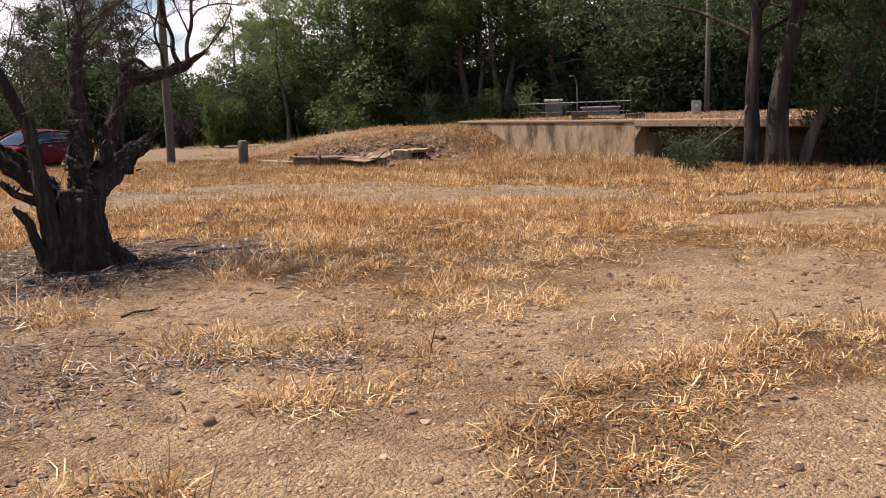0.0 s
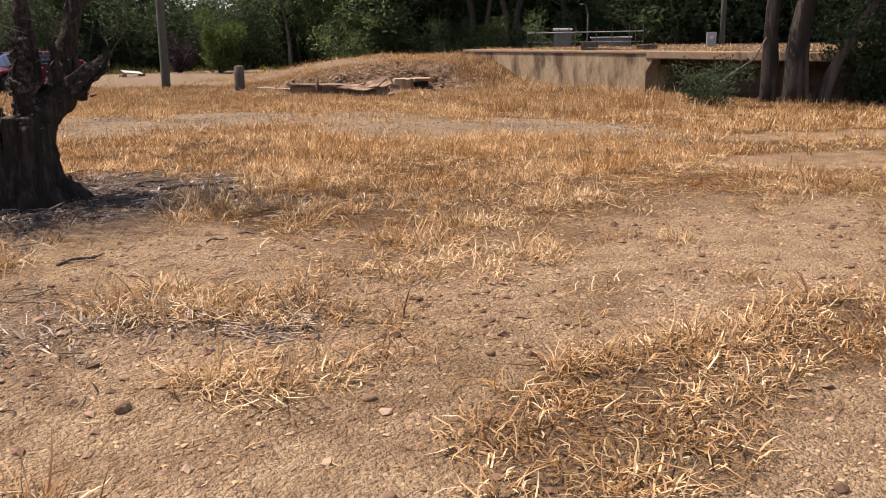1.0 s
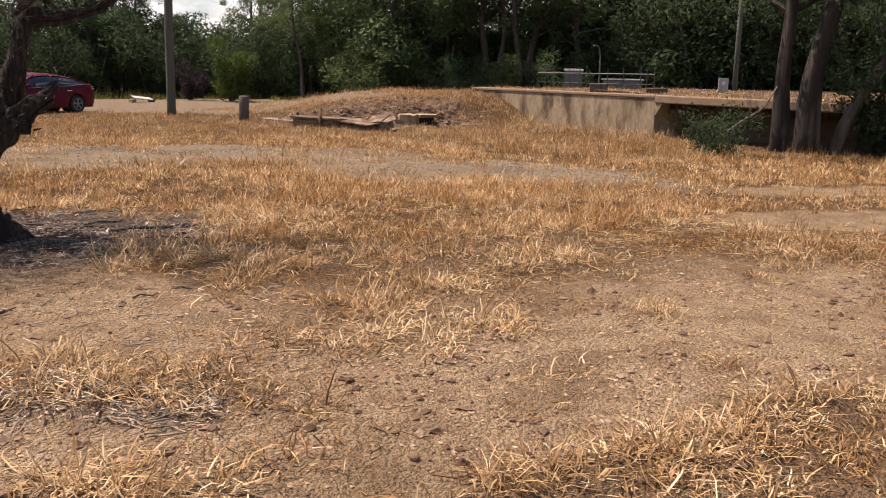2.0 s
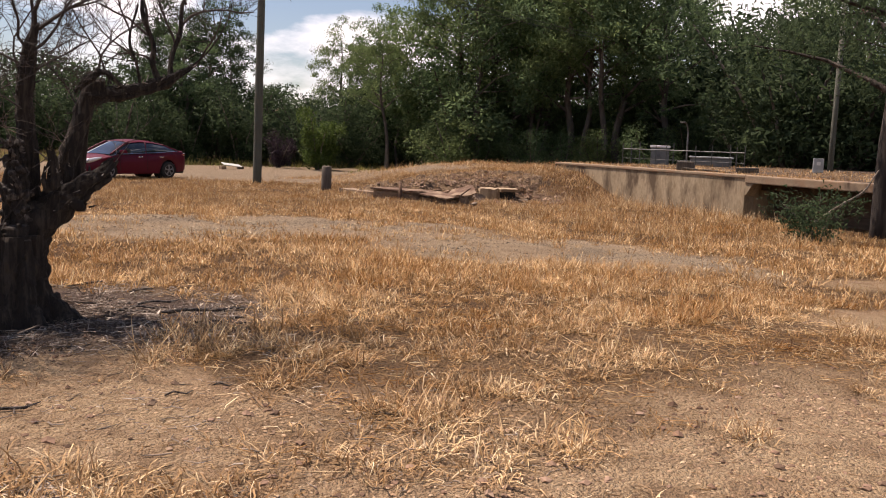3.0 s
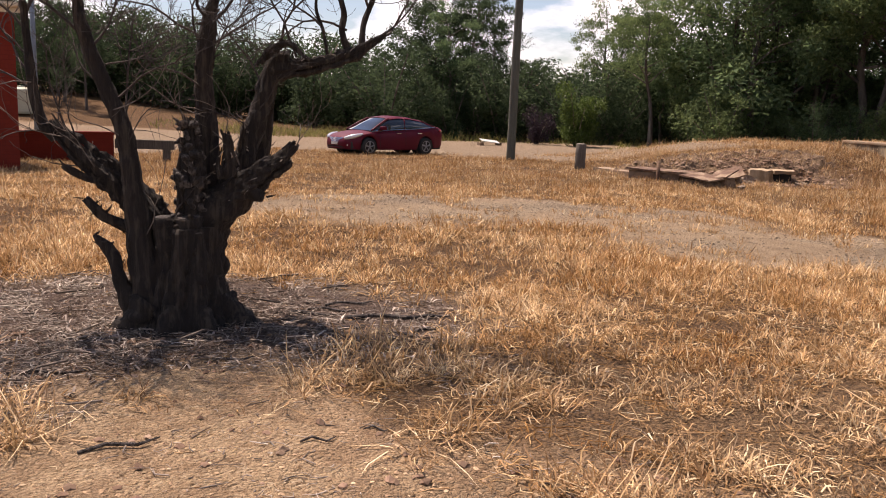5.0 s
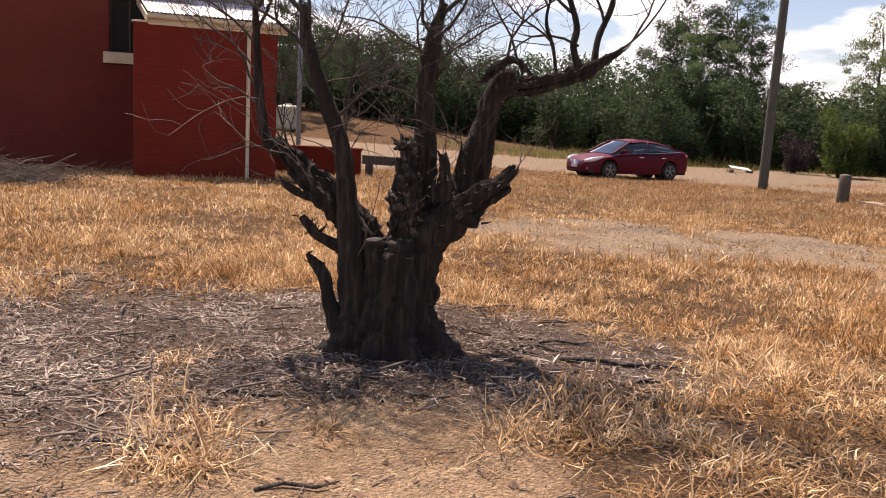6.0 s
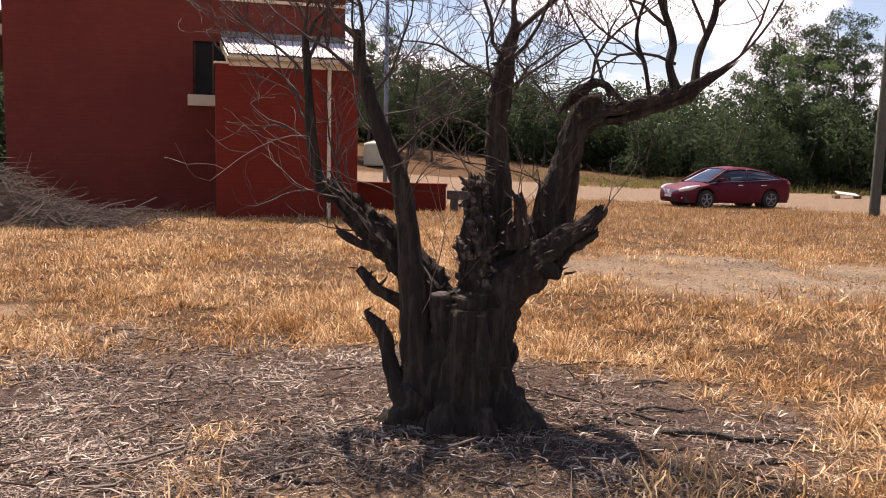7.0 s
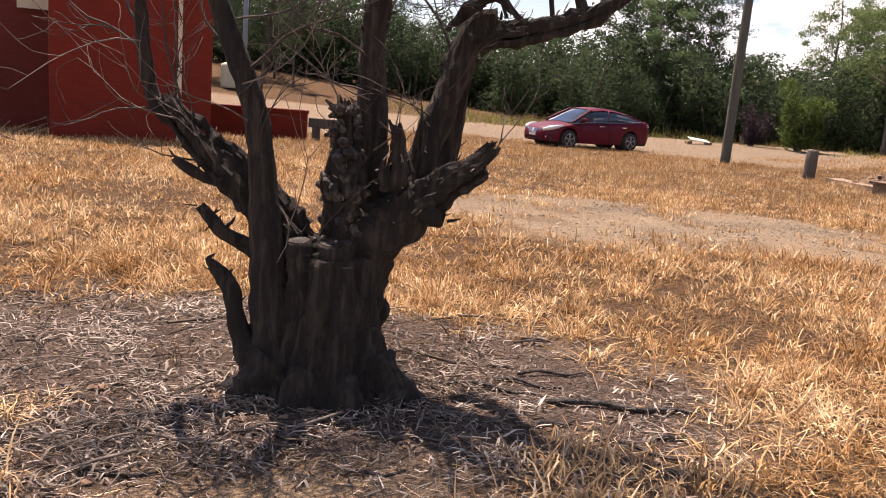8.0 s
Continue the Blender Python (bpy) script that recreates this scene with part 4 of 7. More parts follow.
def low_wall():
    w = thing("low_brick_wall", pose(-3.35, 26.5, 0, 0, 0, 8), "low dark red painted brick wall beside the building", "wall")
    part("wall", boxed((-1.9, -0.15, -0.5), (0.62, 0.15, 0.52), 0.01), "brick_red", w)
    part("coping", boxed((-1.93, -0.18, 0.521), (0.65, 0.18, 0.60), 0.012), "brick_red", w)
    s = part("timber_sleeper", boxed((-0.75, -0.12, -0.12), (0.75, 0.12, 0.12), 0.012), "post_wood")
    s.matrix_world = pose(-2.0, 26.9, 0.28, 0, 1, 6)
    tagged(s, "weathered grey timber sleeper raised on stubs", "timber")
    for x in (-0.55, 0.55):
        p = part("stub", boxed((x - 0.1, -0.1, -0.75), (x + 0.1, 0.1, -0.122), 0.01), "post_wood", s)


low_wall()


def water_tank():
    t = thing("water_tank", pose(-13.6, 55.5, float(height(-13.6, 55.5))), "pale green round water tank near the bush", "tank")
    prof = [(0.02, 0.0), (0.75, 0.0)]
    for i in range(9):
        prof += [(0.75, 0.12 + i * 0.13), (0.765, 0.16 + i * 0.13), (0.75, 0.2 + i * 0.13)]
    prof += [(0.75, 1.34), (0.5, 1.44), (0.02, 1.5)]
    part("tank_body", smooth_bm(lathe(bmesh.new(), prof, 24)), "tank_green", t)
    part("lid", lathe(bmesh.new(), [(0.02, 1.47), (0.22, 1.47), (0.2, 1.55), (0.02, 1.56)], 16), "tank_green", t)


water_tank()


def steel_pole():
    p = thing("steel_pole", pose(-9.0, 42.0, float(height(-9, 42))), "blue grey steel pole behind the building", "pole")
    part("shaft", smooth_bm(tube(bmesh.new(), [(0, 0, -0.3, 0.11), (0, 0, 4, 0.10), (0, 0, 11, 0.07)], 12)), "blue_steel", p)
    part("base_plate", boxed((-0.2, -0.2, -0.05), (0.2, 0.2, 0.06), 0.01), "galvanised", p)


steel_pole()

# ---------------------------------------------------------------- timber pole, bollard


def timber_pole():
    x, y = 9.75, 34.6
    p = thing("power_pole", pose(x, y, float(height(x, y)), 0, 0.6, 0), "tall weathered grey timber power pole", "pole")
    part("pole", smooth_bm(tube(bmesh.new(), spline([(0, 0, -0.3, 0.165), (0, 0, 3, 0.155), (0.02, 0, 6, 0.14), (0.03, 0, 9.5, 0.12)], 0.5), 14, 0.04, 3)), "pole_wood", p)
    part("cross_arm", boxed((-1.1, -0.16, 8.7), (1.1, -0.05, 8.82), 0.01), "pole_wood", p)
    for k in (-0.95, -0.35, 0.35, 0.95):
        part("insulator", lathe(bmesh.new(), [(0.02, 8.82), (0.05, 8.86), (0.035, 8.90), (0.055, 8.94), (0.02, 8.99)], 10, Matrix.Translation((k, -0.105, 0))), "white_paint", p)
    for k in (-0.95, 0.95):
        c = bmesh.new()
        tube(c, [(x + k + i * 1.9, y - 0.1 + i * 0.6, 8.55 - 1.4 * (1 - (2 * i / 24 - 1) ** 2), 0.011) for i in range(25)], 5)
        tagged(part("power_cable", c, "cable"), "thin black overhead power cable from the pole", "cable")


timber_pole()


def bollard():
    x, y = 10.95, 29.9
    b = thing("timber_bollard", pose(x, y, float(height(x, y)), 0, 1, 20), "short weathered grey timber bollard in dry grass", "bollard")
    part("post", smooth_bm(tube(bmesh.new(), [(0, 0, -0.2, 0.175), (0, 0, 0.2, 0.172), (0, 0, 0.5, 0.168), (0, 0, 0.80, 0.165), (0, 0, 0.83, 0.14)], 14, 0.06, 5)), "post_wood", b)
    part("end_grain", lathe(bmesh.new(), [(0.02, 0.832), (0.13, 0.832), (0.12, 0.838), (0.02, 0.84)], 14), "cut_wood", b, "pale weathered end grain")


bollard()

# ---------------------------------------------------------------- loading bank
DECK = 0.84


def loading_bank():
    lb = thing("loading_bank", pose(19.6, 19.6, 0), "old stained concrete loading bank with a recessed bay", "platform", kind="structure")
    base = -0.75
    part("face_wall", boxed((0, 0, base), (0.35, 9.6, DECK - 0.095), 0.012), "wall_concrete", lb)
    # coping with worn edge
    part("coping", boxed((-0.03, 0.0, DECK - 0.093), (0.6, 9.6, DECK), 0.025), "concrete_edge", lb)
    # bay: deep slab edge on a set-back wall
    part("slab_edge", boxed((-0.03, -6.2, DECK - 0.22), (0.6, -0.003, DECK - 0.002), 0.03), "concrete_edge", lb)
    # back of the bay, wall and boards alike in dark brown
    part("bay_wall", boxed((1.15, -6.2, base), (1.4, -0.003, DECK - 0.221)), "dark_boards", lb, "dark brown bay wall")
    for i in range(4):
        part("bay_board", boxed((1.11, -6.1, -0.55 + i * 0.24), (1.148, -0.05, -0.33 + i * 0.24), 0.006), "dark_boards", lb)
    hb = bmesh.new()
    pr = [(0, 0, DECK - 0.222), (0, -0.28, DECK - 0.225), (0, -0.02, DECK - 0.58)]
    vs = [hb.verts.new(p) for p in pr] + [hb.verts.new((0.34, p[1], p[2])) for p in pr]
    for f in ((0, 1, 2), (5, 4, 3), (0, 3, 4, 1), (1, 4, 5, 2), (2, 5, 3, 0)):
        hb.faces.new([vs[i] for i in f])
    part("haunch", hb, "wall_concrete", lb)
    part("end_wall", boxed((0.352, -0.001, base), (1.15, 0.3, DECK - 0.16)), "concrete", lb)
    part("deck", boxed((0.61, -6.2, DECK - 0.4), (24, 9.6, DECK - 0.01)), "soil", lb)
    return lb


loading_bank()


def deck_grass():
    rngd = np.random.default_rng(61)
    n = 16000
    x, y = 19.7 + rngd.random(n) ** 1.4 * 10, rngd.uniform(13.5, 29.0, n)
    keep = rngd.random(n) < sstep(0.3, 0.6, vnoise(x * 0.9, y * 0.9, 62))
    x, y = x[keep], y[keep]
    ob = blades("deck_grass", x, y, rngd.uniform(0.03, 0.17, len(x)), rngd.uniform(0.007, 0.015, len(x)), "straw", 1.0, 0.35, 63)
    co = np.empty(len(ob.data.vertices) * 3, np.float32)
    ob.data.vertices.foreach_get("co", co)
    co = co.reshape(-1, 3)
    co[:, 2] += np.repeat(DECK - height(x, y), 5)
    ob.data.vertices.foreach_set("co", co.ravel())
    ob.data.update()
    tagged(ob, "dry grass growing along the deck edge", "grass", kind="stuff")


deck_grass()


def ray_spot(az, dist, z):
    """A spot at a bearing east of north and a distance from the middle of the walk."""
    return (1.81 + dist * math.sin(radians(az)), 1.52 + dist * math.cos(radians(az)), z)


def on_deck():
    # rusted timber and slabs lying on the deck
    for az, d, s, ry, lab in ((42.2, 27.5, (0.7, 0.10, 0.025), 3, "loose grey board lying on the concrete deck"), (44.6, 27.2, (0.32, 0.16, 0.08), -2, "dark timber block lying on the concrete deck"),
                              (40.9, 27.8, (0.26, 0.2, 0.13), 0, "rusty brown lump lying on the concrete deck")):
        x, y, z = ray_spot(az, d, DECK)
        o = part("timber_offcut", boxed((-s[0], -s[1], 0), (s[0], s[1], 2 * s[2]), 0.02), "post_wood")
        o.matrix_world = pose(x, y, DECK + 0.01, 0, ry, -45)
        tagged(o, lab, "timber")
    # pipe fence
    a, b = Vector(ray_spot(37.0, 36.5, DECK - 0.3)), Vector(ray_spot(44.4, 34.0, DECK - 0.3))
    f = thing("pipe_fence", Matrix.Translation(a), "galvanised pipe fence behind the loading bank", "fence")
    d = b - a
    for i, t in enumerate((0, 0.075, 0.15, 0.29, 0.38, 0.44, 0.62, 0.75, 0.89, 0.94, 1.0)):
        part("post", tube(bmesh.new(), [(*(d * t), 0.018), (*(d * t + Vector((0, 0, 1.08 + 0.05 * (i % 3)))), 0.016)], 7), "fence_steel", f)
    part("rail", tube(bmesh.new(), [(0, 0, 0.87, 0.020), (d.x, d.y, d.z + 0.88, 0.020)], 7), "old_steel", f)
    part("wire", tube(bmesh.new(), [(0, 0, 0.5, 0.006), (d.x, d.y, d.z + 0.5, 0.006)], 5), "old_steel", f)
    # equipment cabinet and low tank
    x, y, z = ray_spot(39.3, 36.8, 0.30)
    c = thing("equipment_cabinet", pose(x, y, z, 0, 0, -40), "grey steel equipment cabinet with a white lid", "cabinet")
    part("body", boxed((-0.36, -0.3, 0), (0.36, 0.3, 1.2), 0.02), "old_steel", c)
    part("lid", boxed((-0.40, -0.34, 1.202), (0.40, 0.34, 1.29), 0.02), "white_paint", c)
    for k in (-0.18, 0.18):
        part("door", boxed((k - 0.16, -0.325, 0.08), (k + 0.16, -0.302, 1.12), 0.006), "old_steel", c)
    x, y, z = ray_spot(42.4, 36.6, DECK - 0.01)
    c = thing("low_tank", pose(x, y, z, 0, 0, -40), "low pale grey steel tank behind the fence", "tank")
    part("body", boxed((-0.78, -0.45, 0), (0.78, 0.45, 0.33), 0.03), "old_steel", c)
    part("rim", boxed((-0.84, -0.50, 0.332), (0.84, 0.50, 0.39), 0.02), "galvanised", c)
    for k in (-0.6, 0, 0.6):
        part("rib", boxed((k - 0.03, -0.475, 0.02), (k + 0.03, -0.452, 0.32), 0.006), "old_steel", c)
    # curved lamp
    x, y, z = ray_spot(40.95, 42.0, -0.2)
    s = thing("street_lamp", pose(x, y, z, 0, 0, 200), "slim grey street lamp with a curved arm", "street lamp")
    part("pole", smooth_bm(tube(bmesh.new(), spline([(0, 0, 0, 0.045), (0, 0, 2.0, 0.04), (0.03, 0, 2.5, 0.034), (0.22, 0, 2.85, 0.03), (0.45, 0, 2.9, 0.026)], 0.12), 9)), "old_steel", s)
    part("lantern", boxed((0.40, -0.07, 2.85), (0.68, 0.07, 2.91), 0.02), "old_steel", s)
    # meter box on its post
    x, y, z = ray_spot(48.6, 31.0, DECK)
    s = thing("meter_box", pose(x, y, z, 0, 0, -40), "grey steel meter box on a post", "box")
    part("post", boxed((-0.04, 0.0, -0.1), (0.04, 0.08, 0.42), 0.006), "galvanised", s)
    part("box", boxed((-0.16, -0.14, 0.04), (0.16, -0.002, 0.50), 0.015), "galvanised", s)
    part("label_plate", boxed((-0.06, -0.152, 0.28), (0.06, -0.142, 0.39), 0.003), "white_paint", s)
    x, y, z = ray_spot(49.3, 36.0, -0.3)
    s = thing("timber_post", pose(x, y, z), "slim grey timber post among the gums", "post")
    part("shaft", smooth_bm(tube(bmesh.new(), [(0, 0, 0, 0.11), (0, 0, 3, 0.10), (0, 0, 7.5, 0.08)], 10, 0.04, 3)), "pole_wood", s)


on_deck()


def broken(lo, hi, rough=0.05, seed=0):
    """A block with crumbled faces and chipped edges."""
    lo, hi = Vector(lo), Vector(hi)
    bm = bmesh.new()
    bmesh.ops.create_cube(bm, size=1.0, matrix=Matrix.LocRotScale((lo + hi) / 2, None, hi - lo))
    for _ in range(3):
        bmesh.ops.subdivide_edges(bm, edges=[e for e in bm.edges if e.calc_length() > 0.13], cuts=1, use_grid_fill=True)
    mid, half = (lo + hi) / 2, (hi - lo) / 2
    for v in bm.verts:
        d = v.co - mid
        edge = sum(abs(d[k]) > half[k] * 0.97 for k in range(3))
        q = v.co * 5 + Vector((seed * 3.1, seed, 0))
        v.co += Vector((noise.noise(q), noise.noise(q + Vector((9, 0, 0))), noise.noise(q + Vector((0, 9, 0))))) * rough
        if edge >= 2:
            v.co -= d.normalized() * rough * max(0, 0.5 + 1.2 * noise.noise(v.co * 3 + Vector((seed, 4, 0))))
    return bm


def heap_rise(X, Y):
    """How far the spoil heap stands over the ramp."""
    dx, dy = X - 14.5, Y - 27.6
    u, v = (2.0 * dx + 0.3 * dy) / 6.465, (3.3 * dy + 0.45 * dx) / 6.465
    rim = np.clip(1.9 * (1 - np.sqrt(u * u + v * v)) + 0.55 * (vnoise(X * 1.3, Y * 1.3, 75) - 0.5), -0.5, 1)
    lumps = 0.14 * (vnoise(X * 2.4, Y * 2.4, 76) - 0.5) + 0.14 * (vnoise(X * 5, Y * 5, 77) - 0.5) + 0.13 * (vnoise(X * 11, Y * 11, 78) - 0.5)
    return 0.42 * rim - 0.05 + (rim > 0) * lumps


def ruin():
    """Broken concrete culvert with rusted sheets at the foot of the ramp."""
    z = float(height(12.5, 26.0))
    r = thing("culvert_wall", pose(11.78, 25.40, z, 0, 0, -65), "broken low concrete culvert wall at the ramp foot", "culvert")
    part("wall", broken((-0.98, -0.2, -0.4), (0.92, 0.3, 0.255), 0.05, 1), "concrete_dark", r)
    part("cap", broken((-1.02, -0.26, 0.258), (0.95, 0.55, 0.31), 0.02, 2), "rust", r, "crumbling rusty cap")
    p = part("steel_post", smooth_bm(tube(bmesh.new(), [(0, 0, -0.3, 0.05), (0, 0, 0.52, 0.045)], 10, 0.05)), "rust")
    p.matrix_world = pose(11.62, 25.05, float(height(11.62, 25.05)))
    tagged(p, "short rusty post before the culvert", "post")
    for i, (x, y, zz, rx, ry, rz, w, d) in enumerate(((12.42, 23.95, 0.24, 5, 3, -75, 0.62, 0.34), (12.80, 23.72, 0.33, 24, -8, -70, 0.36, 0.26), (13.45, 24.55, 0.30, 26, -16, -20, 0.34, 0.28))):
        s = part("rusted_sheet", broken((-w, -d, -0.018), (w, d, 0.018), 0.022, i + 3), "rust")
        s.matrix_world = pose(x, y, z + zz, rx, ry, rz)
        tagged(s, "tilted rusty iron sheet with pale flaking on rubble", "sheet")
        q = part("concrete_block", broken((-w * 0.9, -d * 0.7, -0.45), (w * 0.9, d * 0.8, 0.0), 0.06, i + 7), "concrete_dark")
        q.matrix_world = pose(x, y + 0.05, z + zz - 0.08, 0, 0, rz)
        tagged(q, "broken brown concrete block in rubble", "block")
    b = thing("concrete_pit", pose(15.20, 25.75, float(height(15.2, 25.75)) - 0.05, 0, 0, -20), "square concrete pit with a dark opening", "pit")
    part("side", broken((-0.55, -0.3, -0.3), (0.08, 0.5, 0.42), 0.04, 11), "concrete", b)
    part("lintel", broken((0.09, -0.36, 0.33), (0.72, 0.5, 0.42), 0.03, 12), "concrete", b)
    # a solid block; the hole's shade is painted by its black colour
    part("opening", boxed((0.081, -0.1, -0.3), (0.60, 0.45, 0.328)), "dark_void", b)
    k = part("concrete_slab", broken((-1.15, -0.22, -0.3), (1.15, 0.30, 0.12), 0.025, 15), "concrete_edge")
    k.matrix_world = pose(11.62, 28.15, float(height(11.62, 28.15)), 0, 0, -79)
    tagged(k, "pale concrete slab edge in dry grass", "slab")
    for i, (x, y, w) in enumerate(((13.15, 25.2, 0.16), (13.75, 25.35, 0.22), (14.2, 25.0, 0.13), (12.9, 24.6, 0.12), (14.45, 25.6, 0.2), (13.3, 26.2, 0.18), (16.1, 25.4, 0.11), (15.6, 24.9, 0.09), (12.95, 22.95, 0.10))):
        q = part("broken_stone", broken((-w, -w * 0.7, -w * 0.5), (w, w * 0.7, w * 0.75), w * 0.4, i + 31), "rubble")
        q.matrix_world = pose(x, y, float(height(x, y)) + 0.02, 12 * (i % 3) - 10, 9 * (i % 4) - 12, 47 * i)
        tagged(q, "angular broken stone lying in rubble", "stone", "broken stones by the culvert")
    # dark spoil heaped on the ramp behind the culvert
    n = 110
    u, v = np.meshgrid(np.linspace(-1, 1, n), np.linspace(-1, 1, n))
    X, Y = 14.5 + 3.3 * u - 0.3 * v, 27.6 - 0.45 * u + 2.0 * v
    i = np.arange(n * n).reshape(n, n)
    F = np.stack([i[:-1, :-1].ravel(), i[:-1, 1:].ravel(), i[1:, 1:].ravel(), i[1:, :-1].ravel()], 1)
    heap = smooth(fast_mesh("spoil_heap", np.stack([X.ravel(), Y.ravel(), (height(X, Y) + heap_rise(X, Y)).ravel()], 1), F, "spoil"))
    tagged(heap, "low dark brown heap of spoil on the ramp", "earth heap", kind="structure")
    rr = np.random.default_rng(71)
    x = np.concatenate([rr.normal(14.4, 1.4, 5000), rr.normal(16.3, 1.1, 1800), rr.normal(13.6, 0.9, 1200)])
    y = np.concatenate([rr.normal(27.0, 0.9, 5000), rr.normal(25.9, 0.8, 1800), rr.normal(25.4, 0.5, 1200)])
    up = np.maximum(heap_rise(x, y), 0)
    tagged(pebbles("rubble", x, y, 0.012 + 0.06 * rr.random(len(x)) ** 6, "dark_clod", 72, rise=up), "brown broken rubble on the ramp slope", "rubble", kind="stuff")
    x, y = rr.normal(14.3, 1.9, 420), rr.normal(27.7, 1.1, 420)
    tufts("heap_grass", x, y, 11, (0.08, 0.30), (0.010, 0.020), 0.14, "pale_straw", "pale dry grass tufts on the heap of spoil", 79, 0.6, 0.2, 1, rise=np.maximum(heap_rise(x, y), 0))


ruin()


def road_lid():
    x, y = 2.39 + 0.2052 * 46, 3.63 + 0.9787 * 46
    z = float(height(x, y))
    t = thing("white_board", pose(x, y, z, 0, 0, 10), "white painted slab resting on low blocks by the track", "slab")
    s = part("slab", boxed((-0.50, -0.26, -0.02), (0.50, 0.26, 0.02), 0.012), "pale_slab", t)
    s.matrix_basis = pose(0, 0, 0.22, 12, 6, 0)
    for k in (-0.5, 0.5):
        part("block", boxed((k - 0.12, -0.2, -0.1), (k + 0.12, 0.2, 0.15), 0.02), "concrete_dark", t)


road_lid()

# ---------------------------------------------------------------- the parked car


def lerp_table(tab, x):
    xs = [p[0] for p in tab]
    return [float(np.interp(x, xs, [p[k] for p in tab])) for k in range(1, len(tab[0]))]


def build_car():
    x0, y0, x1, y1 = 3.28, 36.19, 7.32, 38.81   # nose, tail on the ground
    cx, cy = (x0 + x1) / 2, (y0 + y1) / 2
    z = float(height(cx, cy)) + 0.02
    car = thing("sedan_car", pose(cx, cy, z, 0, 0, math.degrees(math.atan2(y0 - y1, x0 - x1))), "dark metallic red four-door sedan parked by the track", "car")
    # along x: nose +2.41, tail -2.41; columns: half width, sill, belt height
    body = [(-2.41, 0.62, 0.42, 0.80), (-2.36, 0.74, 0.34, 0.97), (-2.2, 0.83, 0.27, 1.06), (-1.7, 0.90, 0.22, 1.05), (-1.0, 0.915, 0.20, 1.00), (0.0, 0.915, 0.19, 0.96),
            (0.85, 0.91, 0.20, 0.93), (1.3, 0.90, 0.21, 0.88), (1.9, 0.86, 0.22, 0.78), (2.2, 0.76, 0.24, 0.69), (2.36, 0.60, 0.28, 0.60), (2.41, 0.46, 0.34, 0.52)]
    wheels = ((1.42, 0.335), (-1.38, 0.335))
    bm = bmesh.new()
    xs = sorted({round(v, 3) for v in np.linspace(-2.41, 2.41, 66)})
    rings = []
    for x in xs:
        w, sill, belt = lerp_table(body, x)
        lo = sill
        for wx, wz in wheels:
            if abs(x - wx) < 0.385:
                lo = max(lo, wz + math.sqrt(0.385 ** 2 - (x - wx) ** 2))
        lo = min(lo, belt - 0.1)
        mid = lo + (belt - lo) * 0.55
        half = [(w * 0.955, lo), (w * 0.985, lo + (mid - lo) * 0.4), (w, mid), (w * 0.985, mid + (belt - mid) * 0.35), (w * 0.955, mid + (belt - mid) * 0.55), (w * 0.925, belt - 0.03), (w * 0.86, belt), (w * 0.5, belt + 0.035), (0, belt + 0.05)]
        ring = [bm.verts.new((x, y, zz)) for y, zz in half] + [bm.verts.new((x, -y, zz)) for y, zz in half[-2::-1]]
        rings.append(ring)
    for a, b in zip(rings, rings[1:]):
        for k in range(len(a) - 1):
            bm.faces.new((a[k], b[k], b[k + 1], a[k + 1]))
    bm.faces.new(rings[0])
    bm.faces.new(rings[-1][::-1])
    bmesh.ops.recalc_face_normals(bm, faces=bm.faces)
    shell = part("body", smooth_bm(bm), "car_paint", car)
    part("underbody", boxed((-2.25, -0.78, 0.19), (2.2, 0.78, 0.52), 0.04), "tyre", car)
    # cabin: glass below, painted roof above; x, half width at belt, roof half width, belt, roof height
    cab = [(-2.02, 0.74, 0.52, 1.06, 1.08), (-1.75, 0.79, 0.56, 1.05, 1.19), (-1.3, 0.82, 0.58, 1.02, 1.33), (-0.7, 0.835, 0.60, 0.99, 1.43), (-0.1, 0.84, 0.60, 0.965, 1.465), (0.35, 0.84, 0.58, 0.95, 1.42), (0.75, 0.83, 0.57, 0.93, 1.24), (1.10, 0.81, 0.62, 0.915, 1.04), (1.32, 0.79, 0.72, 0.90, 0.93)]
    g, r = bmesh.new(), bmesh.new()
    gr, rr_ = [], []
    for x in np.linspace(-2.02, 1.32, 34):
        wb, wr, zb, zr = lerp_table(cab, float(x))
        half = [(wb, zb - 0.03), (wb * 0.97 + wr * 0.03, zb + (zr - zb) * 0.25), (wb * 0.55 + wr * 0.45, zb + (zr - zb) * 0.7), (wr, zr - (zr - zb) * 0.06), (wr * 0.6, zr), (0, zr + 0.012)]
        gr.append([g.verts.new((x, y, zz)) for y, zz in half] + [g.verts.new((x, -y, zz)) for y, zz in half[-2::-1]])
        if -1.62 <= x <= 0.42:
            top = [(wb * 0.33 + wr * 0.67 + 0.012, zb + (zr - zb) * 0.86), (wr + 0.012, zr - (zr - zb) * 0.05 + 0.008), (wr * 0.6, zr + 0.014), (0, zr + 0.026)]
            rr_.append([r.verts.new((x, y, zz)) for y, zz in top] + [r.verts.new((x, -y, zz)) for y, zz in top[-2::-1]])
    for rows, b in ((gr, g), (rr_, r)):
        for a, c in zip(rows, rows[1:]):
            for k in range(len(a) - 1):
                b.faces.new((a[k], c[k], c[k + 1], a[k + 1]))
        bmesh.ops.recalc_face_normals(b, faces=b.faces)
    part("glasshouse", smooth_bm(g), "car_glass", car, "dark tinted car windows")
    part("roof", smooth_bm(r), "car_paint", car)
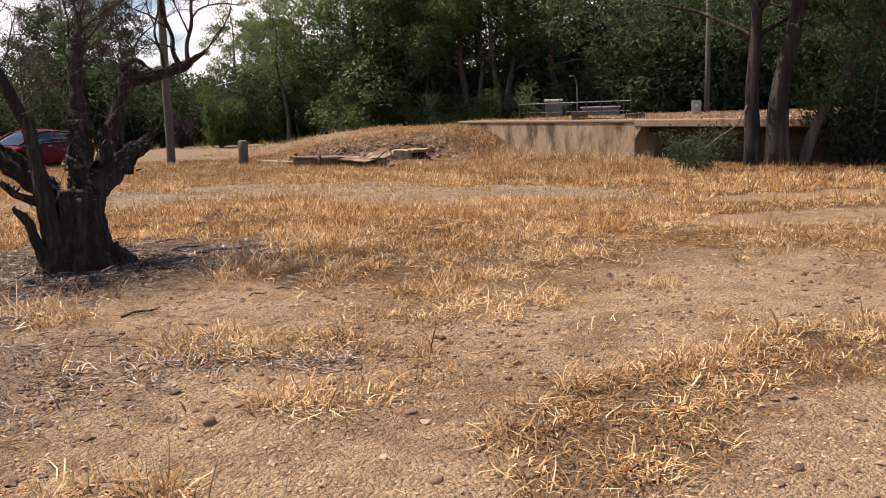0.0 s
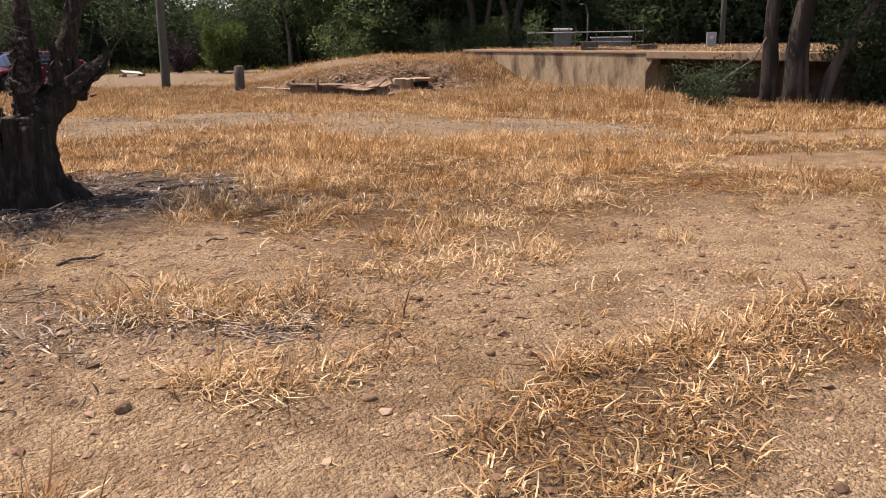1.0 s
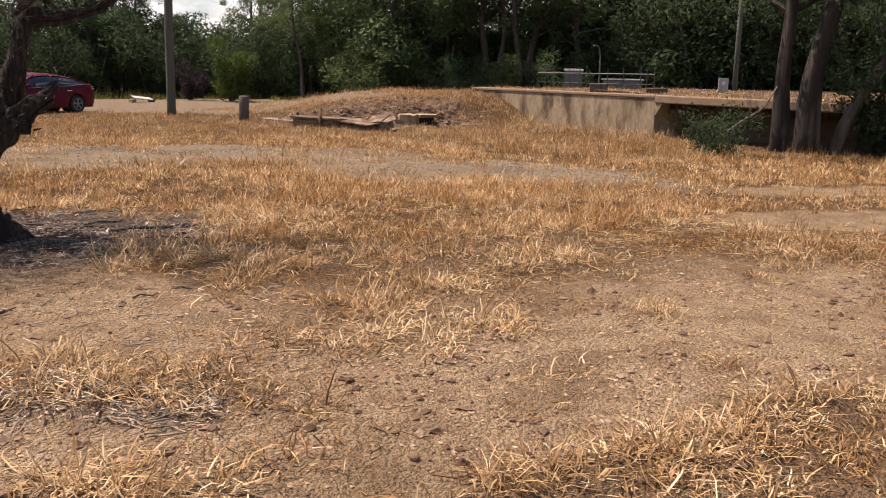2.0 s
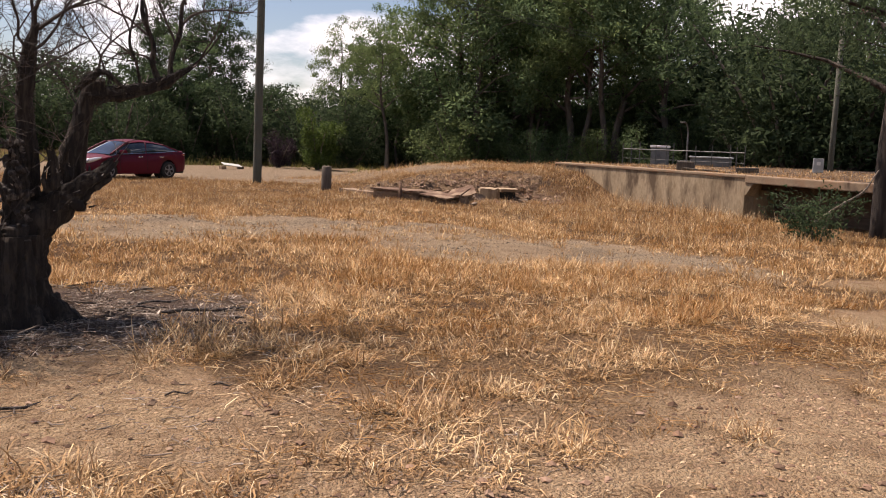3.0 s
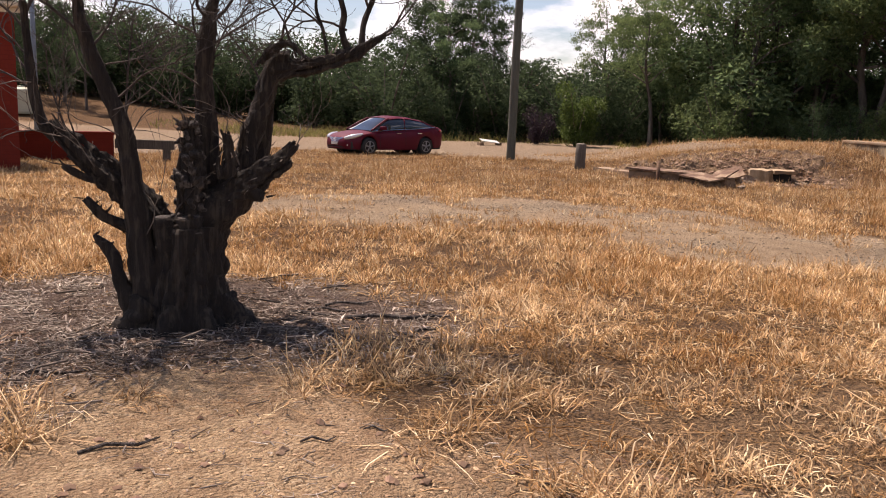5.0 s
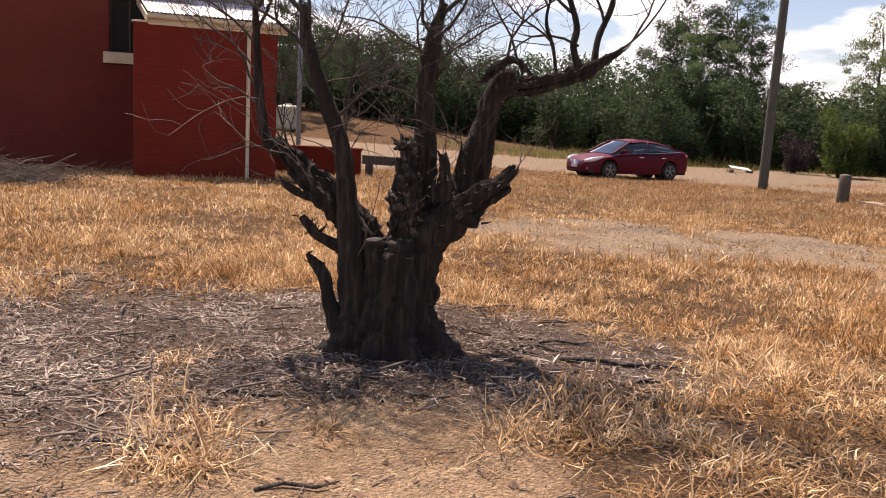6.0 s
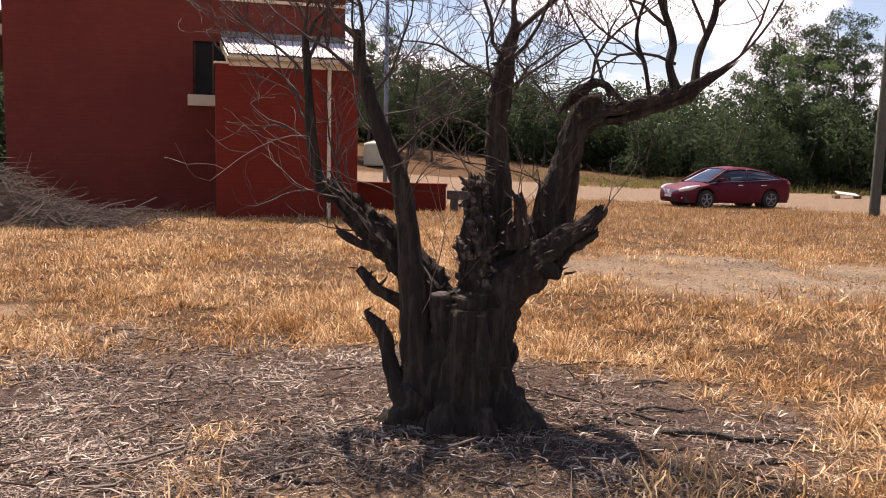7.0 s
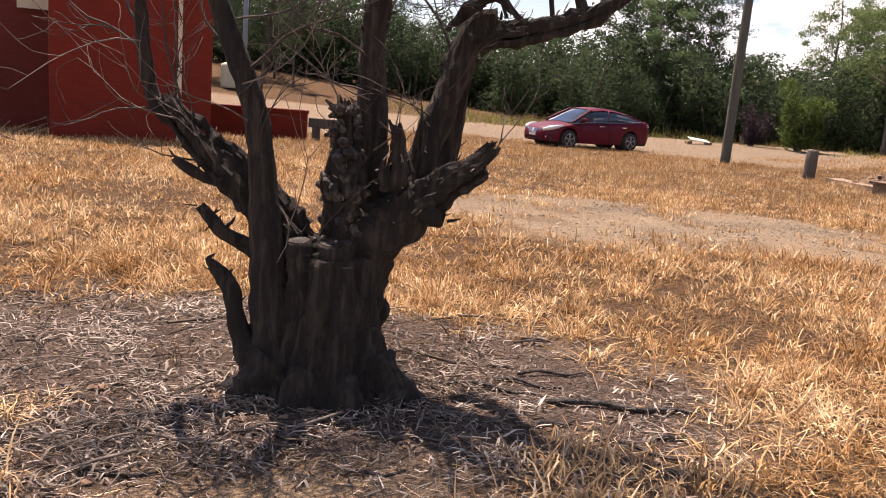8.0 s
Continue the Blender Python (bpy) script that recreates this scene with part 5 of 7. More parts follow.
    for s in (-1, 1):
        # pillars: front, middle, rear
        for pts in (((1.28, 0.80, 0.93), (0.75, 0.715, 1.215), (0.36, 0.635, 1.395)), ((-0.30, 0.842, 0.96), (-0.36, 0.735, 1.28), (-0.40, 0.632, 1.42)), ((-1.98, 0.76, 1.06), (-1.62, 0.70, 1.17), (-1.25, 0.625, 1.305))):
            part("pillar", smooth_bm(tube(bmesh.new(), spline([(x, s * y, zz, 0.032) for x, y, zz in pts], 0.12), 6)), "car_paint", car)
        part("belt_trim", tube(bmesh.new(), spline([(1.15, s * 0.845, 0.92, 0.012), (0.2, s * 0.865, 0.962, 0.012), (-1.0, s * 0.862, 1.005, 0.012), (-1.9, s * 0.80, 1.065, 0.012)], 0.3), 5), "chrome", car)
        m = part("mirror", boxed((0.74, s * 0.90 - 0.07, 0.96), (0.92, s * 0.90 + 0.11 * (s > 0) + 0.07, 1.09), 0.03), "car_paint", car)
        for x in (0.02, -1.02):
            part("door_handle", boxed((x - 0.11, s * 0.905 - 0.012, 0.815), (x + 0.11, s * 0.905 + 0.018, 0.845), 0.008), "chrome", car)
        for x in (0.92, -0.34, -1.28):
            part("door_seam", tube(bmesh.new(), spline([(x, s * 0.905, 0.30, 0.006), (x + 0.02, s * 0.922, 0.6, 0.006), (x, s * 0.872, 0.90, 0.006)], 0.1), 4), "tyre", car)
        hl = bmesh.new()
        tube(hl, spline([(2.33, s * 0.53, 0.62, 0.06), (2.16, s * 0.69, 0.68, 0.085), (1.94, s * 0.79, 0.74, 0.072), (1.70, s * 0.835, 0.80, 0.03)], 0.06), 10)
        part("headlight", smooth_bm(hl), "lamp_glass", car, "clear swept-back headlight")
        tl = bmesh.new()
        tube(tl, spline([(-2.37, s * 0.55, 0.90, 0.05), (-2.30, s * 0.70, 0.92, 0.065), (-2.10, s * 0.815, 0.93, 0.03)], 0.06), 10)
        part("tail_light", smooth_bm(tl), "tail_red", car, "red tail light")
        part("fog_lamp", lathe(bmesh.new(), [(0.01, 0), (0.06, 0), (0.05, 0.03), (0.01, 0.035)], 12, pose(2.27, s * 0.62, 0.38, 0, 80, 0)), "lamp_glass", car)
        for wx, wz in wheels:
            ty = part("tyre", smooth_bm(lathe(bmesh.new(), [(0.2, -0.1), (0.31, -0.11), (0.335, -0.08), (0.335, 0.08), (0.31, 0.11), (0.2, 0.1)], 28, pose(wx, s * 0.80, wz - 0.02, 90, 0, 0))), "tyre", car)
            rim = bmesh.new()
            face = s * 0.115
            lathe(rim, [(0.19, 0.06 * s), (0.225, face), (0.205, face * 1.02), (0.195, face * 0.7)], 24, pose(0, 0, 0, -90, 0, 0))
            for k in range(5):
                an = 2 * math.pi * k / 5 + 0.3
                for da in (-0.10, 0.10):
                    tube(rim, [(0.04 * math.cos(an), face * 1.0, 0.04 * math.sin(an), 0.022), (0.205 * math.cos(an + da), face * 0.96, 0.205 * math.sin(an + da), 0.016)], 5)
            lathe(rim, [(0.01, face * 0.9), (0.055, face * 0.9), (0.05, face * 1.08), (0.01, face * 1.1)], 14, pose(0, 0, 0, -90, 0, 0))
            ro = part("rim", rim, "alloy", ty, "silver five-spoke alloy rim")
            ro.matrix_basis = pose(wx, s * 0.80, wz - 0.02)
            part("wheel_well", lathe(bmesh.new(), [(0.02, 0), (0.375, 0), (0.375, 0.25), (0.02, 0.25)], 20, pose(wx, s * 0.66, wz - 0.02, 90 if s > 0 else -90, 0, 0)), "tyre", car)
    gl = bmesh.new()
    for i in range(5):
        tube(gl, spline([(2.33, -0.46, 0.50 + i * 0.034, 0.014), (2.41, -0.2, 0.50 + i * 0.034, 0.015), (2.435, 0, 0.50 + i * 0.034, 0.015), (2.41, 0.2, 0.50 + i * 0.034, 0.015), (2.33, 0.46, 0.50 + i * 0.034, 0.014)], 0.1), 5)
    part("grille", gl, "chrome", car, "chrome barred grille")
    part("lower_intake", boxed((2.24, -0.5, 0.29), (2.385, 0.5, 0.38), 0.02), "tyre", car)
    part("number_plate", boxed((2.40, -0.19, 0.385), (2.43, 0.19, 0.475), 0.004), "white_paint", car)
    part("bumper_lip", tube(bmesh.new(), spline([(2.05, -0.80, 0.25, 0.03), (2.28, -0.62, 0.26, 0.03), (2.40, 0, 0.27, 0.03), (2.28, 0.62, 0.26, 0.03), (2.05, 0.80, 0.25, 0.03)], 0.1), 7), "car_paint", car)
    return car


build_car()

# ---------------------------------------------------------------- the dead tree
dead = thing("dead_tree", Matrix.Translation((0, 0, 0)), "gnarled dark dead tree with sawn limbs and bare twigs", "tree")


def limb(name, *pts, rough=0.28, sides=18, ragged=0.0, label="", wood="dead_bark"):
    """A weathered limb: lumps, lengthwise furrows, and knobs where it is gnarled."""
    path = spline(pts, 0.022)
    bm = tube(bmesh.new(), path, sides, 0.0, 9, True, ragged)
    n = len(path)
    bm.verts.ensure_lookup_table()
    for i, (x, y, z, r) in enumerate(path):
        c = Vector((x, y, z))
        for k in range(sides):
            v = bm.verts[i * sides + k]
            d = v.co - c
            an = 2 * math.pi * k / sides
            lump = noise.noise(v.co * 8) + 0.6 * noise.noise(v.co * 19 + Vector((3, 1, 7)))
            furrow = noise.noise(Vector((math.cos(an) * 2.6, math.sin(an) * 2.6, i * 0.11))) + 0.7 * noise.noise(Vector((math.cos(an) * 6, math.sin(an) * 6, i * 0.2)))
            v.co += d * (rough * 1.15 * lump + 0.17 * furrow)
    if rough > 0.3:
        rnd = random.Random(n * 7 + sides)
        for _ in range(int(n * rough * 1.5)):
            x, y, z, r = path[rnd.randrange(2, n)]
            d = Vector((rnd.gauss(0, 1), rnd.gauss(0, 1), rnd.gauss(0, 0.7))).normalized()
            p = Vector((x, y, z)) + d * r * 0.88
            L, w = min(r, 0.09) * rnd.uniform(0.25, 1.0), min(r, 0.055) * rnd.uniform(0.18, 0.48)
            e = p + (d + Vector((0, 0, rnd.uniform(-0.2, 0.9)))).normalized() * L
            tube(bm, [(*p, w), (*(p.lerp(e, 0.55)), w * rnd.uniform(0.7, 1.2)), (*e, w * 0.6)], 6, 0.5, 30)
    if rough > 0.18:
        rnd = random.Random(n * 11 + sides)
        for _ in range(int(n * (0.5 + rough))):
            x, y, z, r = path[rnd.randrange(1, n)]
            d = Vector((rnd.gauss(0, 1), rnd.gauss(0, 1), rnd.gauss(0, 0.5))).normalized()
            p = Vector((x, y, z)) + d * r * 0.92
            L, w = rnd.uniform(0.015, 0.07), rnd.uniform(0.003, 0.010)
            e = p + (d * 0.7 + Vector((rnd.gauss(0, 0.4), rnd.gauss(0, 0.4), rnd.uniform(-0.1, 1.2)))).normalized() * L
            tube(bm, [(*p, w), (*(p.lerp(e, 0.5) + d * 0.006), w * 0.8), (*e, w * 0.2)], 4)
    return part(name, smooth_bm(bm), wood, dead, label)


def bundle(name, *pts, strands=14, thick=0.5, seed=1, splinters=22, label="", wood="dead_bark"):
    """Split, twisted wood: strands that wind about a path and break off ragged, with pale splinters on their upper side."""
    rnd = random.Random(seed)
    path = spline(pts, 0.03)
    n = len(path)
    axes, a = [], None
    for i in range(n):
        t = (Vector(path[min(i + 1, n - 1)][:3]) - Vector(path[max(i - 1, 0)][:3])).normalized()
        a = t.cross(Vector((0.31, 0.93, 0.2))) if a is None else a
        a = (a - t * a.dot(t)).normalized()
        axes.append((t, a, t.cross(a)))

    def at(i, an, f):
        x, y, z, r = path[i]
        return Vector((x, y, z)) + (axes[i][1] * math.cos(an) + axes[i][2] * math.sin(an)) * r * f

    bm = bmesh.new()
    for k in range(strands):
        an, twist = 2 * math.pi * k / strands + rnd.uniform(-0.3, 0.3), rnd.uniform(-0.05, 0.09)
        i0 = 0 if k < strands * 0.4 else rnd.randrange(0, max(1, n // 2))
        i1 = n - 1 if k < strands * 0.35 else rnd.randrange(min(n - 2, i0 + n // 4), n)
        w = thick * rnd.uniform(0.55, 1.25)
        reach = rnd.uniform(0.40, 0.85)
        line = []
        for i in range(i0, i1 + 1):
            e = (i - i0) / max(1, i1 - i0)
            p = at(i, an + twist * i, reach * (1 + 0.35 * noise.noise(Vector((k * 3.7, i * 0.23, seed)))))
            line.append((*p, path[i][3] * w * (1.0 - 0.35 * e ** 3) * (0.75 + 0.6 * abs(noise.noise(Vector((i * 0.31, k * 5.1, seed)))))))
        if i1 < n - 1 or rnd.random() < 0.7:   # a broken end that leans out
            p, d = Vector(line[-1][:3]), axes[i1][0] + (at(i1, an + twist * i1, 1.0) - at(i1, an, 0.0)) * rnd.uniform(2, 9)
            line.append((*(p + d.normalized() * rnd.uniform(0.008, 0.035)), line[-1][3] * rnd.uniform(0.45, 0.85)))
        if len(line) > 2:
            tube(bm, line, 8, 0.75, 24, True, 0.012)
    ob = part(name, bm, wood, dead, label)
    sp = bmesh.new()
    for k in range(splinters):
        i = rnd.randrange(1, n - 1)
        an = rnd.uniform(0, 2 * math.pi)
        p = at(i, an, 1.02)
        # pale wood stays on the upper side, where it also serves as highlights
        if p.z < path[i][2] - 0.3 * path[i][3]:
            continue
        out = (p - Vector(path[i][:3])).normalized()
        L, r = 0.012 + 0.05 * rnd.random() ** 2, rnd.uniform(0.0014, 0.0036)
        d = (axes[i][0] * rnd.choice((1, 1, -1)) + out * rnd.uniform(0.0, 0.7) + Vector((rnd.gauss(0, 0.3), rnd.gauss(0, 0.3), rnd.gauss(0, 0.3)))).normalized()
        tube(sp, [(*p, r), (*(p + d * L * 0.5 + out * 0.006), r * 1.2), (*(p + d * L + out * rnd.uniform(-0.01, 0.02)), r * 0.3)], 4)
    tagged(part("peeling_wood", sp, "splinter_wood", ob, "pale grey splinters of peeling wood"), kind="stuff")
    return ob


def build_dead_tree():
    # bole: a broad ribbed butt that splits into limbs
    bm = bmesh.new()
    rings = []
    for i in range(25):
        z = -0.08 + i * 0.034
        t = i / 24
        cx, cy = 1.50 + 0.02 * t, 8.15
        fl = math.exp(-max(z, 0) / 0.24)
        rx, ry = 0.170 + 0.235 * fl, 0.200 + 0.195 * fl
        ring = []
        for k in range(72):
            an = 2 * math.pi * k / 72
            rib = 0.06 * math.sin(an * 5 + 1.3 + 0.8 * t) + 0.03 * math.sin(an * 9 - 2 * t + 0.4)
            p = Vector((math.cos(an), math.sin(an), 0))
            q = Vector((cx + rx * p.x, cy + ry * p.y, z))
            w = rib * (1.25 - 0.4 * t) + 0.17 * noise.noise(Vector((q.x * 8, q.y * 8, q.z * 3))) + 0.09 * noise.noise(q * 21) + 0.05 * math.sin(an * 19 + 3 * noise.noise(q * 5))
            ring.append(bm.verts.new((cx + rx * p.x * (1 + w), cy + ry * p.y * (1 + w), z)))
        rings.append(ring)
    for a, b in zip(rings, rings[1:]):
        for k in range(72):
            bm.faces.new((a[k], a[(k + 1) % 72], b[(k + 1) % 72], b[k]))
    bm.faces.new(rings[-1])
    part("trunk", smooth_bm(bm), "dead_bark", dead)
    limb("limb", (1.31, 8.05, 0.00, 0.125), (1.29, 8.05, 0.20, 0.106), (1.27, 8.05, 0.43, 0.094), (1.25, 8.05, 0.67, 0.079), (1.21, 8.05, 1.00, 0.060), (1.17, 8.05, 1.32, 0.051), (1.10, 8.05, 1.52, 0.045), (1.00, 8.05, 1.76, 0.043), (0.94, 8.05, 1.96, 0.038), (0.92, 8.05, 2.14, 0.028), rough=0.16, ragged=0.02)
    bundle("limb", (1.50, 8.24, 0.50, 0.135), (1.33, 8.23, 0.74, 0.108), (1.17, 8.22, 0.91, 0.098), (1.01, 8.20, 1.06, 0.092), (0.87, 8.19, 1.20, 0.078), (0.77, 8.18, 1.30, 0.060), (0.72, 8.18, 1.37, 0.036), strands=20, thick=0.40, seed=3, splinters=34, label="ragged limb of split and twisted wood")
    limb("stub", (1.26, 8.14, 0.72, 0.050), (1.13, 8.12, 0.75, 0.036), (1.03, 8.10, 0.79, 0.032), (0.97, 8.10, 0.85, 0.030), (0.92, 8.10, 0.90, 0.024), rough=0.3, sides=12, ragged=0.012)
    limb("stub", (1.06, 8.16, 1.00, 0.034), (0.95, 8.14, 1.02, 0.026), (0.86, 8.12, 1.06, 0.022), (0.79, 8.12, 1.10, 0.016), rough=0.3, sides=10, ragged=0.01)
    limb("limb", (0.74, 8.20, 1.27, 0.044), (0.66, 8.20, 1.36, 0.035), (0.61, 8.20, 1.58, 0.029), (0.59, 8.20, 1.85, 0.025), (0.57, 8.20, 2.16, 0.018), rough=0.15)
    limb("stub", (1.22, 8.05, 0.14, 0.09), (1.19, 8.03, 0.27, 0.062), (1.13, 8.02, 0.42, 0.043), (1.09, 8.02, 0.56, 0.037), (1.02, 8.02, 0.65, 0.026), (0.98, 8.02, 0.69, 0.008), rough=0.3)
    limb("sawn_limb", (1.48, 8.08, 0.20, 0.09), (1.44, 8.04, 0.42, 0.070), (1.41, 8.02, 0.61, 0.060), (1.39, 8.01, 0.80, 0.055), rough=0.30)
    limb("sawn_limb", (1.57, 8.09, 0.34, 0.13), (1.57, 8.06, 0.50, 0.105), (1.555, 8.05, 0.66, 0.088), (1.545, 8.04, 0.80, 0.078), rough=0.34)
    limb("sawn_limb", (1.60, 7.98, 0.40, 0.075), (1.60, 7.98, 0.55, 0.056), (1.60, 7.98, 0.71, 0.042), rough=0.3)
    for x, y, z, r in ((1.39, 8.01, 0.803, 0.050), (1.545, 8.04, 0.803, 0.071), (1.60, 7.98, 0.713, 0.038)):
        part("saw_cut", lathe(bmesh.new(), [(r * 0.1, -0.01), (r, -0.012), (r * 0.97, 0.004), (r * 0.1, 0.007)], 16, pose(x, y, z, 6, -4, 0)), "bleached_wood", dead, "weathered grey sawn end grain")
    limb("limb", (1.55, 8.30, 0.33, 0.195), (1.58, 8.30, 0.65, 0.150), (1.61, 8.30, 0.93, 0.099), (1.63, 8.30, 1.20, 0.072), (1.62, 8.30, 1.51, 0.060), (1.63, 8.30, 1.80, 0.057), (1.66, 8.30, 2.05, 0.048), (1.70, 8.30, 2.20, 0.026), rough=0.2, ragged=0.03)
    bundle("burl", (1.56, 8.15, 0.60, 0.095), (1.555, 8.14, 0.80, 0.088), (1.55, 8.13, 0.96, 0.078), (1.55, 8.13, 1.11, 0.072), (1.56, 8.14, 1.23, 0.056), (1.55, 8.15, 1.33, 0.042), (1.53, 8.16, 1.40, 0.028), strands=16, thick=0.46, seed=14, splinters=24, label="knobbly weathered burl wood")
    kn = bmesh.new()   # the pillar of the burl is all knobs and short prongs
    rk = random.Random(61)
    for k in range(110):
        z = rk.uniform(0.72, 1.39)
        an = rk.uniform(0, 2 * math.pi)
        rad = 0.088 - 0.045 * (z - 0.72) / 0.67
        c = Vector((1.545 + rad * math.cos(an), 8.13 + rad * math.sin(an), z))
        out = Vector((math.cos(an), math.sin(an), rk.uniform(-0.5, 0.9))).normalized()
        r = rk.uniform(0.011, 0.030)
        tube(kn, [(*(c - out * r), r * 0.7), (*c, r), (*(c + out * r * 0.7), r * rk.uniform(0.6, 0.95)), (*(c + out * r * rk.uniform(1.1, 2.0)), r * 0.35)], 8, 0.5, 40)
    for k in range(7):
        an = 2 * math.pi * k / 7
        c = Vector((1.535 + 0.03 * math.cos(an), 8.15 + 0.03 * math.sin(an), 1.36))
        e = c + Vector((0.05 * math.cos(an) - 0.01, 0.05 * math.sin(an), rk.uniform(0.0, 0.06)))
        tube(kn, [(*c, 0.018), (*c.lerp(e, 0.6), 0.012), (*e, 0.005)], 6, 0.4, 40)
    part("burl", smooth_bm(kn), "bleached_wood", dead, "knobbly weathered burl wood")
    limb("limb", (1.60, 8.20, 0.10, 0.22), (1.58, 8.20, 0.45, 0.145), (1.65, 8.20, 0.75, 0.138), (1.80, 8.19, 0.92, 0.108), (1.95, 8.18, 1.04, 0.078), (2.05, 8.17, 1.11, 0.058), (2.14, 8.16, 1.17, 0.044), rough=0.22, sides=24, ragged=0.03)
    bundle("limb", (1.74, 8.16, 0.86, 0.085), (1.87, 8.15, 0.97, 0.080), (1.99, 8.14, 1.07, 0.072), (2.08, 8.13, 1.14, 0.066), (2.16, 8.12, 1.20, 0.062), (2.20, 8.12, 1.24, 0.058), strands=14, thick=0.44, seed=21, splinters=26, label="split limb with a broken end")
    limb("stub", (1.90, 8.14, 0.97, 0.055), (1.95, 8.11, 0.94, 0.046), (1.985, 8.09, 0.935, 0.036), rough=0.26, sides=12, ragged=0.015)
    limb("limb", (1.77, 8.30, 0.88, 0.091), (1.87, 8.33, 1.19, 0.073), (1.95, 8.35, 1.42, 0.067), (2.01, 8.35, 1.63, 0.067), (2.07, 8.35, 1.78, 0.068), (2.16, 8.35, 1.80, 0.058), rough=0.25)
    bundle("limb", (2.04, 8.34, 1.72, 0.066), (2.21, 8.32, 1.75, 0.060), (2.33, 8.30, 1.77, 0.056), (2.46, 8.29, 1.81, 0.050), (2.58, 8.28, 1.86, 0.044), (2.68, 8.26, 1.92, 0.032), (2.80, 8.25, 2.00, 0.016), strands=12, thick=0.50, seed=31, splinters=40, label="twisted horizontal limb with peeling wood")
    bundle("limb", (1.95, 8.26, 1.74, 0.016), (2.03, 8.26, 1.84, 0.026), (2.11, 8.26, 1.89, 0.028), (2.18, 8.26, 1.88, 0.024), (2.24, 8.26, 1.82, 0.020), (2.33, 8.26, 1.78, 0.014), strands=5, thick=0.7, seed=33, splinters=12, label="arched dead limb")
    limb("limb", (1.92, 8.48, 0.95, 0.062), (1.98, 8.50, 1.24, 0.050), (2.00, 8.48, 1.45, 0.047), (2.04, 8.42, 1.68, 0.041), rough=0.2)
    bundle("stub", (1.80, 8.08, 1.06, 0.046), (1.79, 8.06, 1.18, 0.036), (1.785, 8.05, 1.27, 0.030), (1.77, 8.05, 1.33, 0.028), strands=5, thick=0.7, seed=41, splinters=8)
    bundle("stub", (1.75, 8.05, 1.05, 0.036), (1.735, 8.04, 1.14, 0.028), (1.745, 8.04, 1.22, 0.018), strands=4, thick=0.7, seed=42, splinters=5)
    bundle("stub", (1.86, 8.20, 1.18, 0.032), (1.87, 8.12, 1.28, 0.022), (1.885, 8.08, 1.38, 0.014), (1.87, 8.06, 1.46, 0.008), strands=4, thick=0.6, seed=43, splinters=12)
    limb("branch", (2.54, 8.30, 1.84, 0.026), (2.49, 8.32, 1.99, 0.021), (2.50, 8.34, 2.12, 0.019), (2.43, 8.36, 2.34, 0.016), (2.42, 8.38, 2.52, 0.013), (2.34, 8.4, 2.8, 0.0078), rough=0.15)
    limb("branch", (2.62, 8.30, 1.87, 0.024), (2.63, 8.34, 2.04, 0.020), (2.70, 8.37, 2.25, 0.017), (2.72, 8.40, 2.44, 0.014), (2.80, 8.42, 2.62, 0.0101), (2.84, 8.45, 2.9, 0.0062), rough=0.15)
    limb("branch", (2.40, 8.30, 1.82, 0.0140), (2.37, 8.28, 1.98, 0.0117), (2.32, 8.25, 2.15, 0.0101), (2.38, 8.22, 2.40, 0.0062), rough=0.15, sides=8)
    limb("branch", (2.65, 8.27, 1.90, 0.009), (2.83, 8.26, 2.04, 0.007), (2.95, 8.25, 2.19, 0.0055), (3.05, 8.24, 2.38, 0.0035), rough=0.15, sides=8)
    # gnarled ribs down the bole
    for k in range(13):
        rt = random.Random(40 + k)
        an = math.radians(-175 + 27.7 * k + rt.uniform(-9, 9))
        c, s = math.cos(an), math.sin(an)
        tp = rt.uniform(0.42, 0.70)
        w = rt.uniform(0.028, 0.060)
        limb("rib", (1.50 + 0.44 * c, 8.16 + 0.40 * s, -0.07, w * 1.1), (1.50 + 0.33 * c, 8.16 + 0.30 * s, 0.10, w * 1.15), (1.51 + 0.195 * c + rt.gauss(0, 0.035), 8.16 + 0.195 * s, 0.30, w), (1.51 + 0.155 * c + rt.gauss(0, 0.055), 8.16 + 0.165 * s, tp, w * 0.8), (1.50 + 0.14 * c, 8.16 + 0.14 * s, tp + 0.12, w * 0.4), rough=0.22, sides=12)
    # roots and flaking bark at the foot
    for k in range(9):
        an = 2 * math.pi * k / 9 + 0.3
        c, s = math.cos(an), math.sin(an)
        rt = random.Random(k)
        L = rt.uniform(0.18, 0.34)
        x, y = 1.52, 8.18
        limb("root", (x + 0.30 * c, y + 0.24 * s, 0.14, 0.06), (x + 0.42 * c, y + 0.34 * s, 0.05, 0.05), (x + (0.44 + L * 0.6) * c, y + (0.36 + L * 0.6) * s, 0.045, 0.04), (x + (0.5 + L) * c, y + (0.42 + L) * s, 0.0, 0.015), rough=0.4, sides=9)
    for pts in (((1.30, 8.02, 0.26, 0.10), (1.18, 7.96, 0.10, 0.085), (1.06, 7.92, 0.03, 0.06), (0.98, 7.90, 0.0, 0.03)), ((1.72, 8.12, 0.24, 0.11), (1.86, 8.06, 0.11, 0.10), (1.97, 8.02, 0.04, 0.07), (2.08, 8.0, -0.01, 0.02)),
                ((1.46, 7.95, 0.22, 0.09), (1.42, 7.85, 0.08, 0.065), (1.40, 7.76, 0.02, 0.04), (1.38, 7.68, -0.01, 0.02)), ((1.62, 7.96, 0.22, 0.09), (1.68, 7.85, 0.07, 0.06), (1.75, 7.77, 0.01, 0.035), (1.80, 7.70, -0.01, 0.02))):
        limb("root", *pts, rough=0.5, sides=14)
